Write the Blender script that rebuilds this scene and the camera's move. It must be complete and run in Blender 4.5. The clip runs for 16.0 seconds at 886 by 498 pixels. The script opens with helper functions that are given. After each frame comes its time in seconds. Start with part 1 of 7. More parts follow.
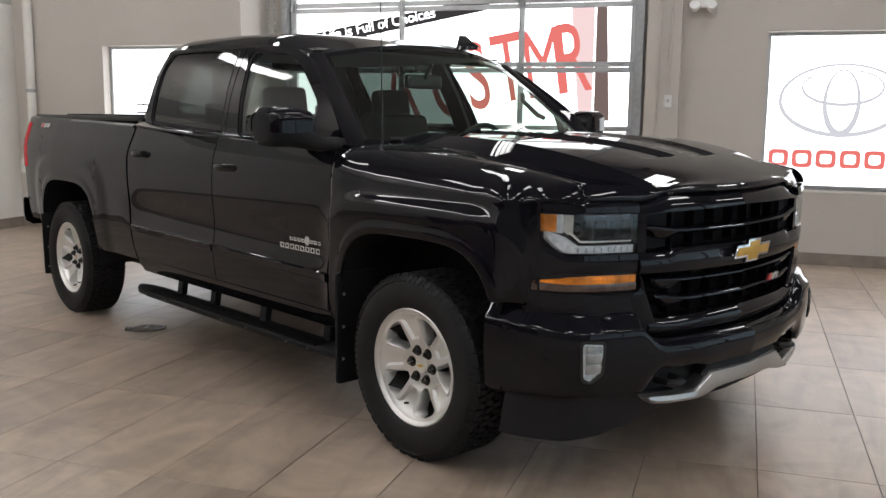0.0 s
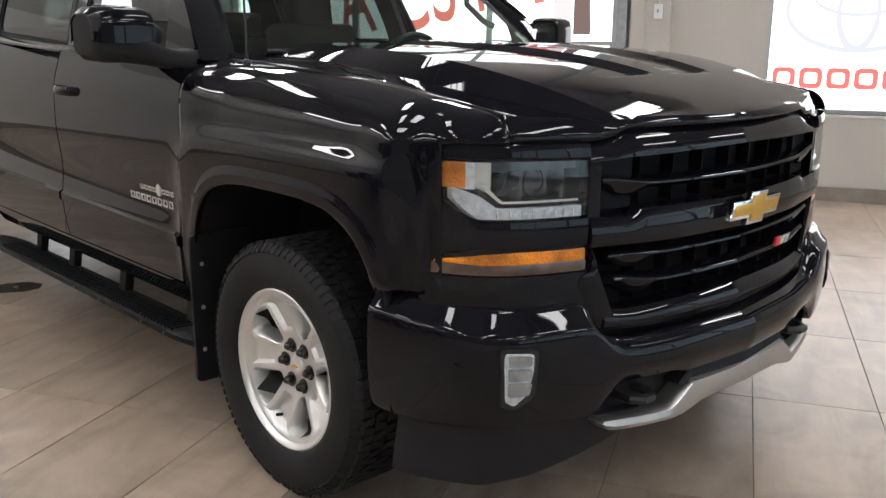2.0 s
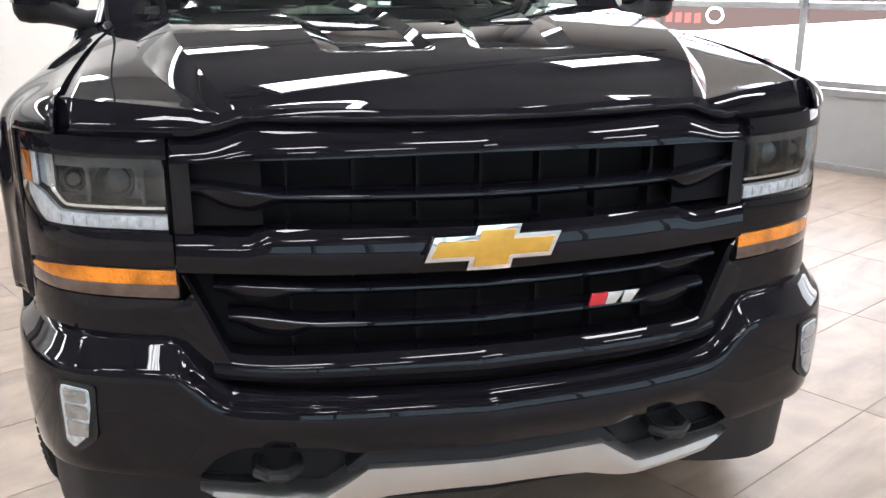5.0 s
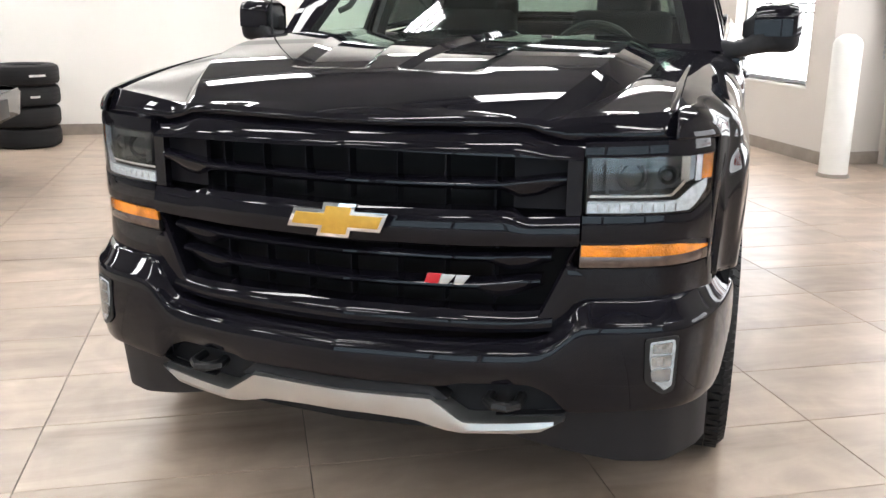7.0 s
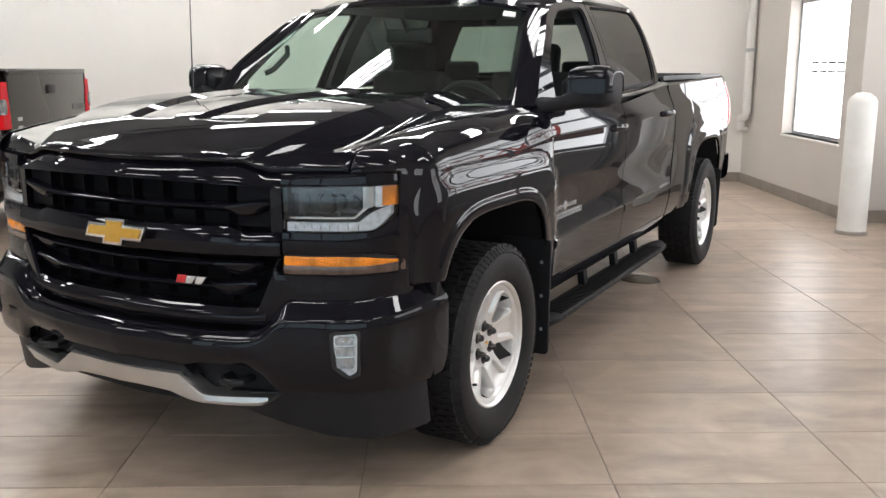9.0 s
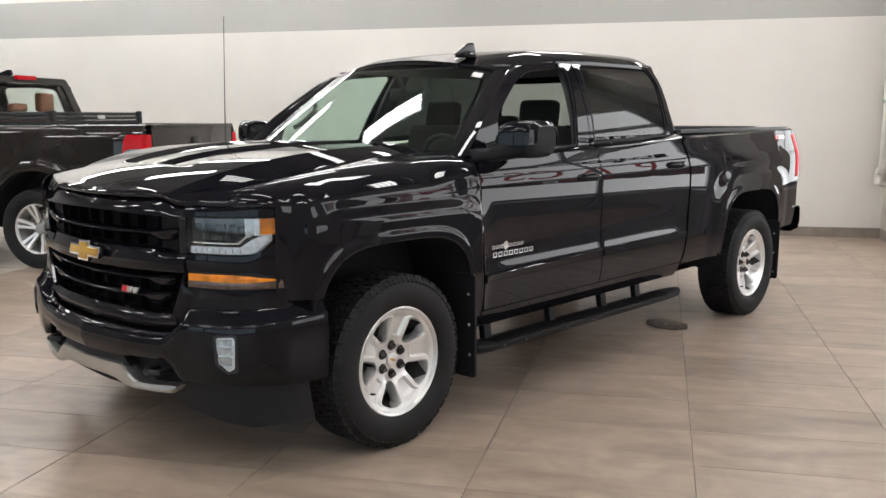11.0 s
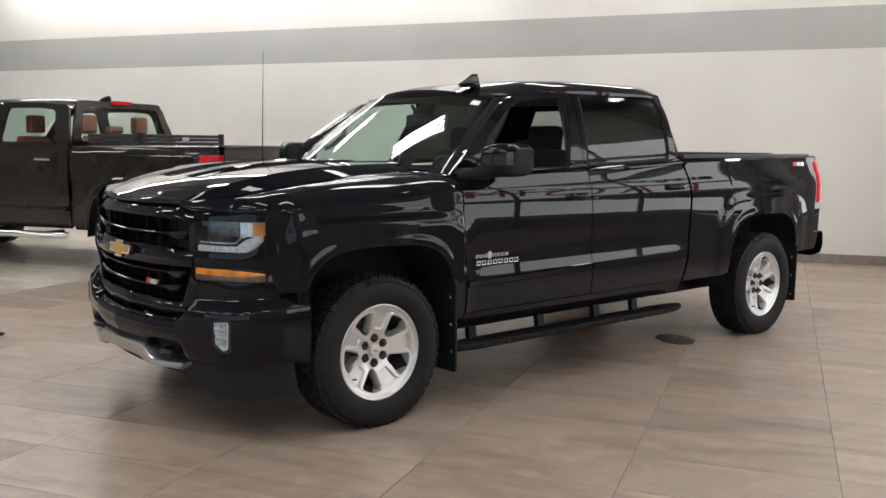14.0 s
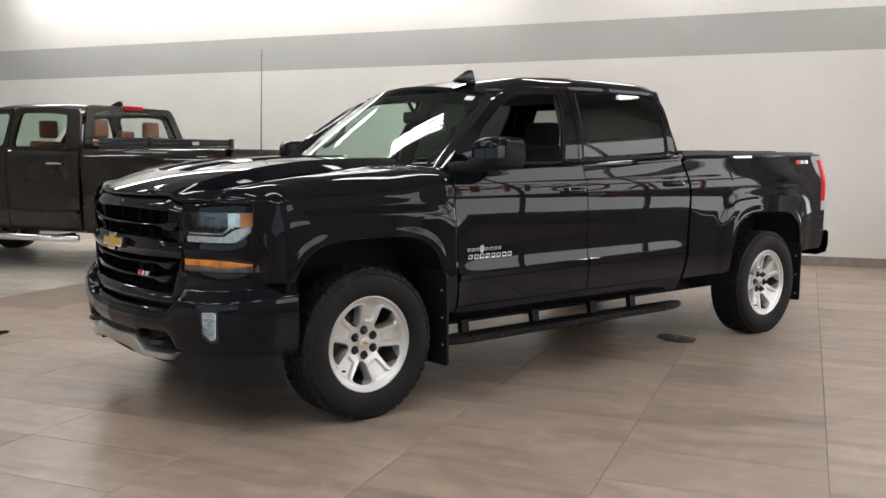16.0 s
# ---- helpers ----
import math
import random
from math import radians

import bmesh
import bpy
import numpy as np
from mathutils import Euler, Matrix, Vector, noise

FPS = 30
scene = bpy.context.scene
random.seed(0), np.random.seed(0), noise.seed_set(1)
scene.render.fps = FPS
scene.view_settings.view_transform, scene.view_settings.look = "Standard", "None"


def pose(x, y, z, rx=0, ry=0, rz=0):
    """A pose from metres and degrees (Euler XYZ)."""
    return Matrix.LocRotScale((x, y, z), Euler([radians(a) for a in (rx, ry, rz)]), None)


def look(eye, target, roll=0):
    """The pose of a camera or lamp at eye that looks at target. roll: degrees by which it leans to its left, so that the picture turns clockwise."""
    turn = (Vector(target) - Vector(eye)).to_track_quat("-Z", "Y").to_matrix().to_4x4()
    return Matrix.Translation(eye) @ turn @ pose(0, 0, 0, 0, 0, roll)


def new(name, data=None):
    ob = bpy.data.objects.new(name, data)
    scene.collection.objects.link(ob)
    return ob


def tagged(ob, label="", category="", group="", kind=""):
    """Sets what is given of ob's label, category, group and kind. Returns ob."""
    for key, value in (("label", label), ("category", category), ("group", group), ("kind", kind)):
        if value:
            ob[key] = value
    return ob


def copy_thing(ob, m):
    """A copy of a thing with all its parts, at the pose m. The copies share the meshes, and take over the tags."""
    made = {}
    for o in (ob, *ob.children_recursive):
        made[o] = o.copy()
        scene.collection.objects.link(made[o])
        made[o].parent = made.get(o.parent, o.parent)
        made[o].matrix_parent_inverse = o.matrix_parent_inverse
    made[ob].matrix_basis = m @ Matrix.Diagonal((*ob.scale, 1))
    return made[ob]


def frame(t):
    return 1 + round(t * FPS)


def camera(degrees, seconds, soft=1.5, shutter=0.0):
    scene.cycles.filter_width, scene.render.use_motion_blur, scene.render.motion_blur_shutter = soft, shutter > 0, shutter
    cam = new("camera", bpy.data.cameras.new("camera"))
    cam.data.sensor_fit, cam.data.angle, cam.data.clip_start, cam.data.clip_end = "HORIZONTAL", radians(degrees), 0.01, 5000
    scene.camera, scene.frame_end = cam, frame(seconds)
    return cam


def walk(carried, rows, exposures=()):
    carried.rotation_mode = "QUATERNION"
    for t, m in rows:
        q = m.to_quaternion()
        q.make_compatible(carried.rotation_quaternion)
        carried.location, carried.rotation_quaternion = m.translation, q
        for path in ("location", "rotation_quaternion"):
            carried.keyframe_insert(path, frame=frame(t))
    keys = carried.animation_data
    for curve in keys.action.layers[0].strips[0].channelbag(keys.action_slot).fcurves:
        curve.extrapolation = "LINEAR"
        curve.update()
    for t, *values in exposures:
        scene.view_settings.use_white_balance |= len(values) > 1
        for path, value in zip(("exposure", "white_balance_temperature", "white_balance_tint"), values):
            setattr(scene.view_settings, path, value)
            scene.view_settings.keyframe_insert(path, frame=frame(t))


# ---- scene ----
cam = camera(51.9, 16.0)
PATH = [
    (0, (2.759, -3.391, 1.431), (1.312, -2.042, 1.133), 0.7),
    (0.5, (2.649, -3.2, 1.395), (1.202, -1.854, 1.084), 0.6),
    (1, (2.537, -2.956, 1.396), (1.099, -1.609, 1.056), 0.7),
    (1.5, (2.352, -2.701, 1.381), (0.924, -1.36, 0.984), 0.7),
    (2, (2.207, -2.409, 1.376), (0.791, -1.075, 0.911), 0.6),
    (2.5, (2.149, -2.063, 1.364), (0.74, -0.734, 0.863), 0.5),
    (3, (2.078, -1.761, 1.352), (0.677, -0.435, 0.825), 0.5),
    (3.5, (2.125, -1.484, 1.365), (0.668, -0.224, 0.827), 0.2),
    (4, (2.407, -1.194, 1.398), (0.719, -0.265, 0.862), -0.2),
    (4.5, (2.543, -0.847, 1.392), (0.745, -0.183, 0.820), -0.4),
    (5, (2.622, -0.474, 1.402), (0.750, -0.055, 0.837), 0.0),
    (5.2, (2.691, -0.354, 1.402), (0.809, 0.008, 0.828), 0.4),
    (7.3, (3.061, 1.187, 1.439), (1.29, 0.423, 0.909), 0.2),
    (7.5, (3.056, 1.36, 1.407), (1.333, 0.494, 0.877), 0.0),
    (8, (3.036, 1.73, 1.462), (1.323, 0.83, 0.957), 0.0),
    (8.5, (3.122, 2.112, 1.462), (1.395, 1.211, 1.009), 0.1),
    (9, (3.109, 2.392, 1.453), (1.375, 1.479, 1.054), 0.1),
    (9.5, (2.956, 2.723, 1.477), (1.347, 1.585, 1.132), -0.1),
    (10, (2.9, 3.041, 1.456), (1.364, 1.799, 1.148), -0.3),
    (10.2, (2.895, 3.206, 1.475), (1.358, 1.963, 1.172), -0.3),
    (12.3, (2.501, 4.317, 1.452), (1.211, 2.81, 1.197), 0.2),
    (12.5, (2.47, 4.348, 1.456), (1.181, 2.839, 1.207), 0.2),
    (13, (2.522, 4.47, 1.445), (1.229, 2.963, 1.205), 0.3),
    (13.5, (2.624, 4.549, 1.455), (1.326, 3.046, 1.215), 0.5),
    (14, (2.741, 4.636, 1.445), (1.443, 3.132, 1.214), 0.4),
    (14.5, (2.757, 4.738, 1.446), (1.464, 3.229, 1.22), 0.2),
    (15, (2.678, 4.764, 1.394), (1.418, 3.226, 1.173), 0.2),
    (15.5, (2.633, 4.768, 1.357), (1.375, 3.228, 1.143), 0.1),
    (16, (2.624, 4.754, 1.348), (1.361, 3.217, 1.142), 0.2),
]
walk(cam, [(t, look(eye, target, roll)) for t, eye, target, roll in PATH],
     exposures=[(0, 0.0, 6300, 10), (1.2, 0.10, 6300, 10), (2, 0.42, 6250, 10), (3.5, 0.80, 6150, 10), (4, 1.05, 6120, 10), (4.5, 1.14, 6100, 10), (5, 1.2, 6050, 11), (7.5, 1.18, 6300, 10), (9, 0.65, 6300, 10), (10, 0.60, 6350, 10), (12.5, 0.26, 6350, 10), (16, 0.22, 6350, 10)])

# ---- light ----
world = bpy.data.worlds.new("world")
scene.world = world
world.use_nodes = True
_bg = world.node_tree.nodes["Background"]
_sky = world.node_tree.nodes.new("ShaderNodeTexSky")
_sky.sky_type, _sky.sun_disc = "NISHITA", False
_sky.sun_elevation, _sky.sun_rotation = radians(35), radians(120)
world.node_tree.links.new(_sky.outputs["Color"], _bg.inputs["Color"])
_bg.inputs["Strength"].default_value = 0.12


# ---- materials ----
def mat(name, color, rough=0.5, metal=0.0, coat=0.0, spec=0.5, vary=0.0, scale=8.0, bump=0.0, bump_scale=60.0, rough_vary=0.0,
        emit=None, power=0.0, trans=0.0, alpha=1.0, ior=1.45, island=0.0):
    m = bpy.data.materials.new(name)
    m.use_nodes = True
    nt = m.node_tree
    b = nt.nodes["Principled BSDF"]
    b.inputs["Base Color"].default_value = (*color, 1)
    b.inputs["Roughness"].default_value = rough
    b.inputs["Metallic"].default_value = metal
    b.inputs["Coat Weight"].default_value = coat
    b.inputs["Coat Roughness"].default_value = 0.015
    b.inputs["Coat IOR"].default_value = 1.35
    b.inputs["Specular IOR Level"].default_value = spec
    b.inputs["Transmission Weight"].default_value = trans
    b.inputs["IOR"].default_value = ior
    b.inputs["Alpha"].default_value = alpha
    if emit:
        b.inputs["Emission Color"].default_value = (*emit, 1)
        b.inputs["Emission Strength"].default_value = power
    tc = nt.nodes.new("ShaderNodeTexCoord")
    if vary or rough_vary:
        n = nt.nodes.new("ShaderNodeTexNoise")
        n.inputs["Scale"].default_value = scale
        n.inputs["Detail"].default_value = 6
        nt.links.new(tc.outputs["Object"], n.inputs["Vector"])
        if vary:
            r = nt.nodes.new("ShaderNodeMapRange")
            r.inputs["From Min"].default_value, r.inputs["From Max"].default_value = 0.3, 0.7
            r.inputs["To Min"].default_value, r.inputs["To Max"].default_value = 1 - vary, 1 + vary
            nt.links.new(n.outputs["Fac"], r.inputs["Value"])
            mx = nt.nodes.new("ShaderNodeVectorMath")
            mx.operation = "SCALE"
            mx.inputs[0].default_value = color
            nt.links.new(r.outputs["Result"], mx.inputs["Scale"])
            nt.links.new(mx.outputs["Vector"], b.inputs["Base Color"])
        if rough_vary:
            r2 = nt.nodes.new("ShaderNodeMapRange")
            r2.inputs["From Min"].default_value, r2.inputs["From Max"].default_value = 0.3, 0.7
            r2.inputs["To Min"].default_value, r2.inputs["To Max"].default_value = max(rough - rough_vary, 0), rough + rough_vary
            nt.links.new(n.outputs["Fac"], r2.inputs["Value"])
            nt.links.new(r2.outputs["Result"], b.inputs["Roughness"])
    if bump:
        n2 = nt.nodes.new("ShaderNodeTexNoise")
        n2.inputs["Scale"].default_value = bump_scale
        n2.inputs["Detail"].default_value = 4
        nt.links.new(tc.outputs["Object"], n2.inputs["Vector"])
        bp = nt.nodes.new("ShaderNodeBump")
        bp.inputs["Strength"].default_value = bump
        bp.inputs["Distance"].default_value = 0.01
        nt.links.new(n2.outputs["Fac"], bp.inputs["Height"])
        nt.links.new(bp.outputs["Normal"], b.inputs["Normal"])
    return m


def glow(name, color, power):
    m = bpy.data.materials.new(name)
    m.use_nodes = True
    nt = m.node_tree
    nt.nodes.remove(nt.nodes["Principled BSDF"])
    e = nt.nodes.new("ShaderNodeEmission")
    e.inputs["Color"].default_value = (*color, 1)
    e.inputs["Strength"].default_value = power
    nt.links.new(e.outputs["Emission"], nt.nodes["Material Output"].inputs["Surface"])
    return m


def thin_glass(name, tint, gloss=0.0, ior=1.5):
    """A sheet of glass: what passes takes the tint, and the rest is mirrored off its face."""
    m = bpy.data.materials.new(name)
    m.use_nodes = True
    nt = m.node_tree
    nt.nodes.remove(nt.nodes["Principled BSDF"])
    tr, gl = nt.nodes.new("ShaderNodeBsdfTransparent"), nt.nodes.new("ShaderNodeBsdfGlossy")
    tr.inputs["Color"].default_value = (*tint, 1)
    gl.inputs["Roughness"].default_value = gloss
    mx, lw = nt.nodes.new("ShaderNodeMixShader"), nt.nodes.new("ShaderNodeLayerWeight")
    pw, sc = nt.nodes.new("ShaderNodeMath"), nt.nodes.new("ShaderNodeMath")
    lw.inputs["Blend"].default_value = 0.5
    pw.operation, sc.operation = "POWER", "MULTIPLY_ADD"
    pw.inputs[1].default_value = 5.0
    f0 = ((ior - 1) / (ior + 1)) ** 2
    sc.inputs[1].default_value, sc.inputs[2].default_value = 1 - f0, f0
    nt.links.new(lw.outputs["Facing"], pw.inputs[0])
    nt.links.new(pw.outputs[0], sc.inputs[0])
    nt.links.new(sc.outputs[0], mx.inputs["Fac"])
    nt.links.new(tr.outputs["BSDF"], mx.inputs[1])
    nt.links.new(gl.outputs["BSDF"], mx.inputs[2])
    nt.links.new(mx.outputs["Shader"], nt.nodes["Material Output"].inputs["Surface"])
    return m


PAINT = mat("black_paint", (0.0056, 0.0053, 0.0080), 0.5, 0.0, 1.0, 0.0)
GLOSS = mat("gloss_black_trim", (0.0056, 0.0053, 0.0080), 0.5, 0.0, 1.0, 0.0)
LUG = mat("dark_lug_nut", (0.085, 0.08, 0.078), 0.18, 1.0)
# shade behind the spokes is put into this dark colour
BARREL = mat("shaded_wheel_inside", (0.045, 0.045, 0.045), 0.6, 0.3, vary=0.2, scale=20)
LAMPCLEAR = mat("clear_reversing_lamp", (0.24, 0.23, 0.235), 0.16, 0.85, 0.4, vary=0.5, scale=22, bump=0.3, bump_scale=90)
DAMGREY = mat("dark_grey_plastic", (0.0125, 0.0125, 0.0150), 0.55, spec=0.3, vary=0.12, scale=16, bump=0.12, bump_scale=500)
DARKWALL = mat("dark_reflection_wall", (0.26, 0.26, 0.255), 0.8, vary=0.05, scale=1.5)
GRILLEBLACK = mat("black_plastic", (0.0065, 0.0062, 0.0082), 0.5, spec=0.14, bump=0.02, bump_scale=400)
SMOKED = mat("smoked_lens", (0.11, 0.075, 0.06), 0.14, 0.3, coat=0.8, vary=0.3, scale=30)
LAMPBLACK = mat("smoked_chrome_lamp_housing", (0.085, 0.09, 0.10), 0.20, 0.9, 0.3, 0.5)
PROJ = mat("projector_glass", (0.006, 0.007, 0.009), 0.04, coat=1.0)
SATIN = mat("satin_black_plastic", (0.012, 0.012, 0.013), 0.42, bump=0.05, bump_scale=400)
MATTE = mat("matte_black_plastic", (0.0115, 0.0118, 0.0138), 0.6, spec=0.25, vary=0.15, scale=14, bump=0.15, bump_scale=500)
BOARD = mat("black_textured_step", (0.0062, 0.0062, 0.0068), 0.55, spec=0.22, vary=0.15, scale=14, bump=0.2, bump_scale=400)
DARK = mat("dark_liner", (0.0075, 0.0072, 0.0085), 0.85, vary=0.2, scale=12)
CHROME = mat("brushed_silver_trim", (0.55, 0.545, 0.535), 0.36, 1.0, vary=0.05, scale=9, rough_vary=0.05)
BRIGHT = mat("bright_chrome", (0.82, 0.82, 0.83), 0.06, 1.0)
ALLOY = mat("machined_alloy", (0.74, 0.735, 0.725), 0.34, 0.75, vary=0.02, scale=30)
ALLOY_DARK = mat("shadowed_alloy", (0.30, 0.30, 0.30), 0.45, 0.8, vary=0.1, scale=20)
STEEL = mat("dull_steel", (0.16, 0.155, 0.15), 0.5, 0.9, vary=0.2, scale=30)
RUBBER = mat("tyre_rubber", (0.0115, 0.0112, 0.0122), 0.62, spec=0.28, vary=0.25, scale=9, bump=0.2, bump_scale=220)
GOLD = mat("gold_enamel", (0.62, 0.36, 0.055), 0.3, 0.35, 0.5, vary=0.06, scale=60)
AMBER = mat("amber_lens", (0.68, 0.21, 0.010), 0.18, 0.0, 0.7, vary=0.40, scale=15, bump=0.5, bump_scale=140)
LENS = thin_glass("clear_lens", (0.95, 0.96, 0.96), 0.0, 1.5)
REFL = mat("lamp_reflector", (0.75, 0.77, 0.8), 0.16, 0.9, vary=0.1, scale=40)
LAMPWHITE = mat("frosted_lamp_bar", (0.63, 0.665, 0.72), 0.22, 0.15, 0.6, vary=0.22, scale=70, bump=0.25, bump_scale=150)
FOGCELL = mat("silver_lamp_cell", (0.42, 0.44, 0.46), 0.20, 0.85, vary=0.35, scale=60, bump=0.3, bump_scale=120)
# a faint red glow is added to the lens to keep it saturated
REDLENS = mat("red_lens", (0.46, 0.006, 0.012), 0.2, 0.0, 0.2, 0.2, emit=(1.0, 0.02, 0.03), power=0.03, bump=0.12, bump_scale=200)
REDINK = mat("red_enamel", (0.55, 0.02, 0.03), 0.3, 0.0, 0.5)
WGLASS = thin_glass("windscreen_glass", (0.68, 0.86, 0.77), 0.0, 1.85)
CGLASS = thin_glass("clear_side_glass", (0.86, 0.92, 0.89), 0.0, 1.6)
RGLASS = thin_glass("tinted_rear_glass", (0.30, 0.345, 0.32), 0.0, 1.6)
TGLASS = thin_glass("dark_tinted_glass", (0.055, 0.062, 0.060), 0.0, 1.65)
CLOTH = mat("black_seat_cloth", (0.012, 0.012, 0.013), 0.85, vary=0.2, scale=30, bump=0.3, bump_scale=300)
TRIMGREY = mat("grey_cabin_trim", (0.05, 0.05, 0.052), 0.6, vary=0.1, scale=12, bump=0.1, bump_scale=300)
HEADLINER = mat("grey_headliner", (0.16, 0.16, 0.155), 0.9)
TONNEAU = mat("black_vinyl_cover", (0.02, 0.02, 0.021), 0.5, vary=0.15, scale=20, bump=0.2, bump_scale=250)
SILVERINK = mat("silver_lettering", (0.72, 0.72, 0.72), 0.25, 0.7)
PAPER = mat("white_paper", (0.72, 0.72, 0.70), 0.7, vary=0.05)
BROWN = mat("brown_metallic_paint", (0.0095, 0.0062, 0.0045), 0.4, 0.0, 1.0, 0.1, vary=0.1, scale=3)
BROWN.node_tree.nodes["Principled BSDF"].inputs["Coat IOR"].default_value = 1.5
TAN = mat("tan_leather", (0.23, 0.075, 0.03), 0.45, vary=0.15, scale=18, bump=0.15, bump_scale=200)

WALL = mat("white_wall_paint", (0.70, 0.675, 0.635), 0.75, vary=0.03, scale=1.3, bump=0.06, bump_scale=180)
WALLGREY = mat("grey_wall_paint", (0.42, 0.415, 0.395), 0.75, vary=0.03, scale=1.3, bump=0.06, bump_scale=180)
WALLTAUPE = mat("taupe_wall_paint", (0.50, 0.465, 0.425), 0.75, vary=0.03, scale=1.3, bump=0.06, bump_scale=180)
BASE = mat("brown_skirting_tile", (0.24, 0.205, 0.175), 0.4, vary=0.15, scale=7, bump=0.05)
CEIL = mat("ceiling_paint", (0.33, 0.33, 0.325), 0.85, vary=0.06, scale=2)
DECK = mat("steel_deck", (0.24, 0.24, 0.235), 0.6, vary=0.08, scale=3)
ALU = mat("anodised_aluminium", (0.50, 0.51, 0.52), 0.38, 0.8, vary=0.06, scale=10)
GALV = mat("galvanised_steel", (0.40, 0.41, 0.42), 0.45, 0.7, vary=0.12, scale=18)
PIPE = mat("cream_pipe_paint", (0.66, 0.645, 0.61), 0.5, vary=0.04)
PLASTICW = mat("white_plastic", (0.75, 0.75, 0.74), 0.4)
DOORPANEL = mat("grey_door_panel", (0.36, 0.36, 0.355), 0.5, vary=0.05, scale=4)
# daylight behind the film is put into film and prints as their own glow
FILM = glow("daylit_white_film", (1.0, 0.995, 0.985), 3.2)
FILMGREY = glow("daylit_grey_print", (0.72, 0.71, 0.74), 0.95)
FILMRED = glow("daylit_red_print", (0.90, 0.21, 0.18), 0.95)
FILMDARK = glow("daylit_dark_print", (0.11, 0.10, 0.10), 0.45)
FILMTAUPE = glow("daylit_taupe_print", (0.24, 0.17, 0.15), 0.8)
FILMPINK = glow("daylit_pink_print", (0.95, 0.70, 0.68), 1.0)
TUBE = glow("fluorescent_tube", (1.0, 0.975, 0.94), 18.4)
DAYGLASS = thin_glass("shop_glass", (0.85, 0.9, 0.9), 0.0, 1.45)
DAYLIGHT = glow("overcast_daylight", (0.80, 0.90, 1.0), 1.35)
GROUT = mat("dark_grout", (0.14, 0.12, 0.105), 0.8, vary=0.1, scale=20)


def tile_material(name="veined_porcelain_tile", lift=(1.0, 1.0, 1.0)):
    """Beige-brown porcelain with fine long veins, a little different from tile to tile."""
    m = bpy.data.materials.new(name)
    m.use_nodes = True
    nt = m.node_tree
    b = nt.nodes["Principled BSDF"]
    tc = nt.nodes.new("ShaderNodeTexCoord")
    info = nt.nodes.new("ShaderNodeObjectInfo")
    geo = nt.nodes.new("ShaderNodeNewGeometry")
    seed = nt.nodes.new("ShaderNodeMath")
    seed.operation = "MULTIPLY_ADD"
    nt.links.new(info.outputs["Random"], seed.inputs[0])
    seed.inputs[1].default_value = 37.0
    nt.links.new(geo.outputs["Random Per Island"], seed.inputs[2])
    shift = nt.nodes.new("ShaderNodeCombineXYZ")
    big = nt.nodes.new("ShaderNodeMath")
    big.operation = "MULTIPLY"
    big.inputs[1].default_value = 91.7
    nt.links.new(seed.outputs[0], big.inputs[0])
    nt.links.new(big.outputs[0], shift.inputs[2])
    nt.links.new(big.outputs[0], shift.inputs[0])
    mp = nt.nodes.new("ShaderNodeMapping")
    mp.inputs["Scale"].default_value = (3.6, 0.75, 1.0)
    mp.inputs["Rotation"].default_value = (0, 0, radians(9))
    nt.links.new(tc.outputs["Object"], mp.inputs["Vector"])
    add = nt.nodes.new("ShaderNodeVectorMath")
    nt.links.new(mp.outputs["Vector"], add.inputs[0])
    nt.links.new(shift.outputs[0], add.inputs[1])
    n1 = nt.nodes.new("ShaderNodeTexNoise")
    n1.inputs["Scale"].default_value, n1.inputs["Detail"].default_value, n1.inputs["Distortion"].default_value = 1.1, 9, 1.1
    n1.inputs["Roughness"].default_value = 0.60
    nt.links.new(add.outputs[0], n1.inputs["Vector"])
    ramp = nt.nodes.new("ShaderNodeValToRGB")
    e = ramp.color_ramp.elements
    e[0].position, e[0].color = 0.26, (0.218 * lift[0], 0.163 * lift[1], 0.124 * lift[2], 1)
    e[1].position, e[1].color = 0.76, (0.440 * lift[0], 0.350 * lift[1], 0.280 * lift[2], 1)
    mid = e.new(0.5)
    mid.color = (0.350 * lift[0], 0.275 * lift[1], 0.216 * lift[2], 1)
    nt.links.new(n1.outputs["Fac"], ramp.inputs["Fac"])
    wisp = nt.nodes.new("ShaderNodeTexNoise")
    wisp.inputs["Scale"].default_value, wisp.inputs["Detail"].default_value, wisp.inputs["Distortion"].default_value = 2.3, 7, 2.2
    plain = nt.nodes.new("ShaderNodeVectorMath")
    nt.links.new(tc.outputs["Object"], plain.inputs[0])
    nt.links.new(shift.outputs[0], plain.inputs[1])
    nt.links.new(plain.outputs[0], wisp.inputs["Vector"])
    cloud = nt.nodes.new("ShaderNodeMapRange")
    cloud.inputs["From Min"].default_value, cloud.inputs["From Max"].default_value = 0.3, 0.7
    cloud.inputs["To Min"].default_value, cloud.inputs["To Max"].default_value = 0.86, 1.13
    nt.links.new(wisp.outputs["Fac"], cloud.inputs["Value"])
    r = nt.nodes.new("ShaderNodeMapRange")
    r.inputs["To Min"].default_value, r.inputs["To Max"].default_value = 0.88, 1.10
    fr = nt.nodes.new("ShaderNodeMath")
    fr.operation = "FRACT"
    nt.links.new(big.outputs[0], fr.inputs[0])
    nt.links.new(fr.outputs[0], r.inputs["Value"])
    sc = nt.nodes.new("ShaderNodeVectorMath")
    sc.operation = "SCALE"
    nt.links.new(ramp.outputs["Color"], sc.inputs[0])
    tone = nt.nodes.new("ShaderNodeMath")
    tone.operation = "MULTIPLY"
    nt.links.new(r.outputs["Result"], tone.inputs[0])
    nt.links.new(cloud.outputs["Result"], tone.inputs[1])
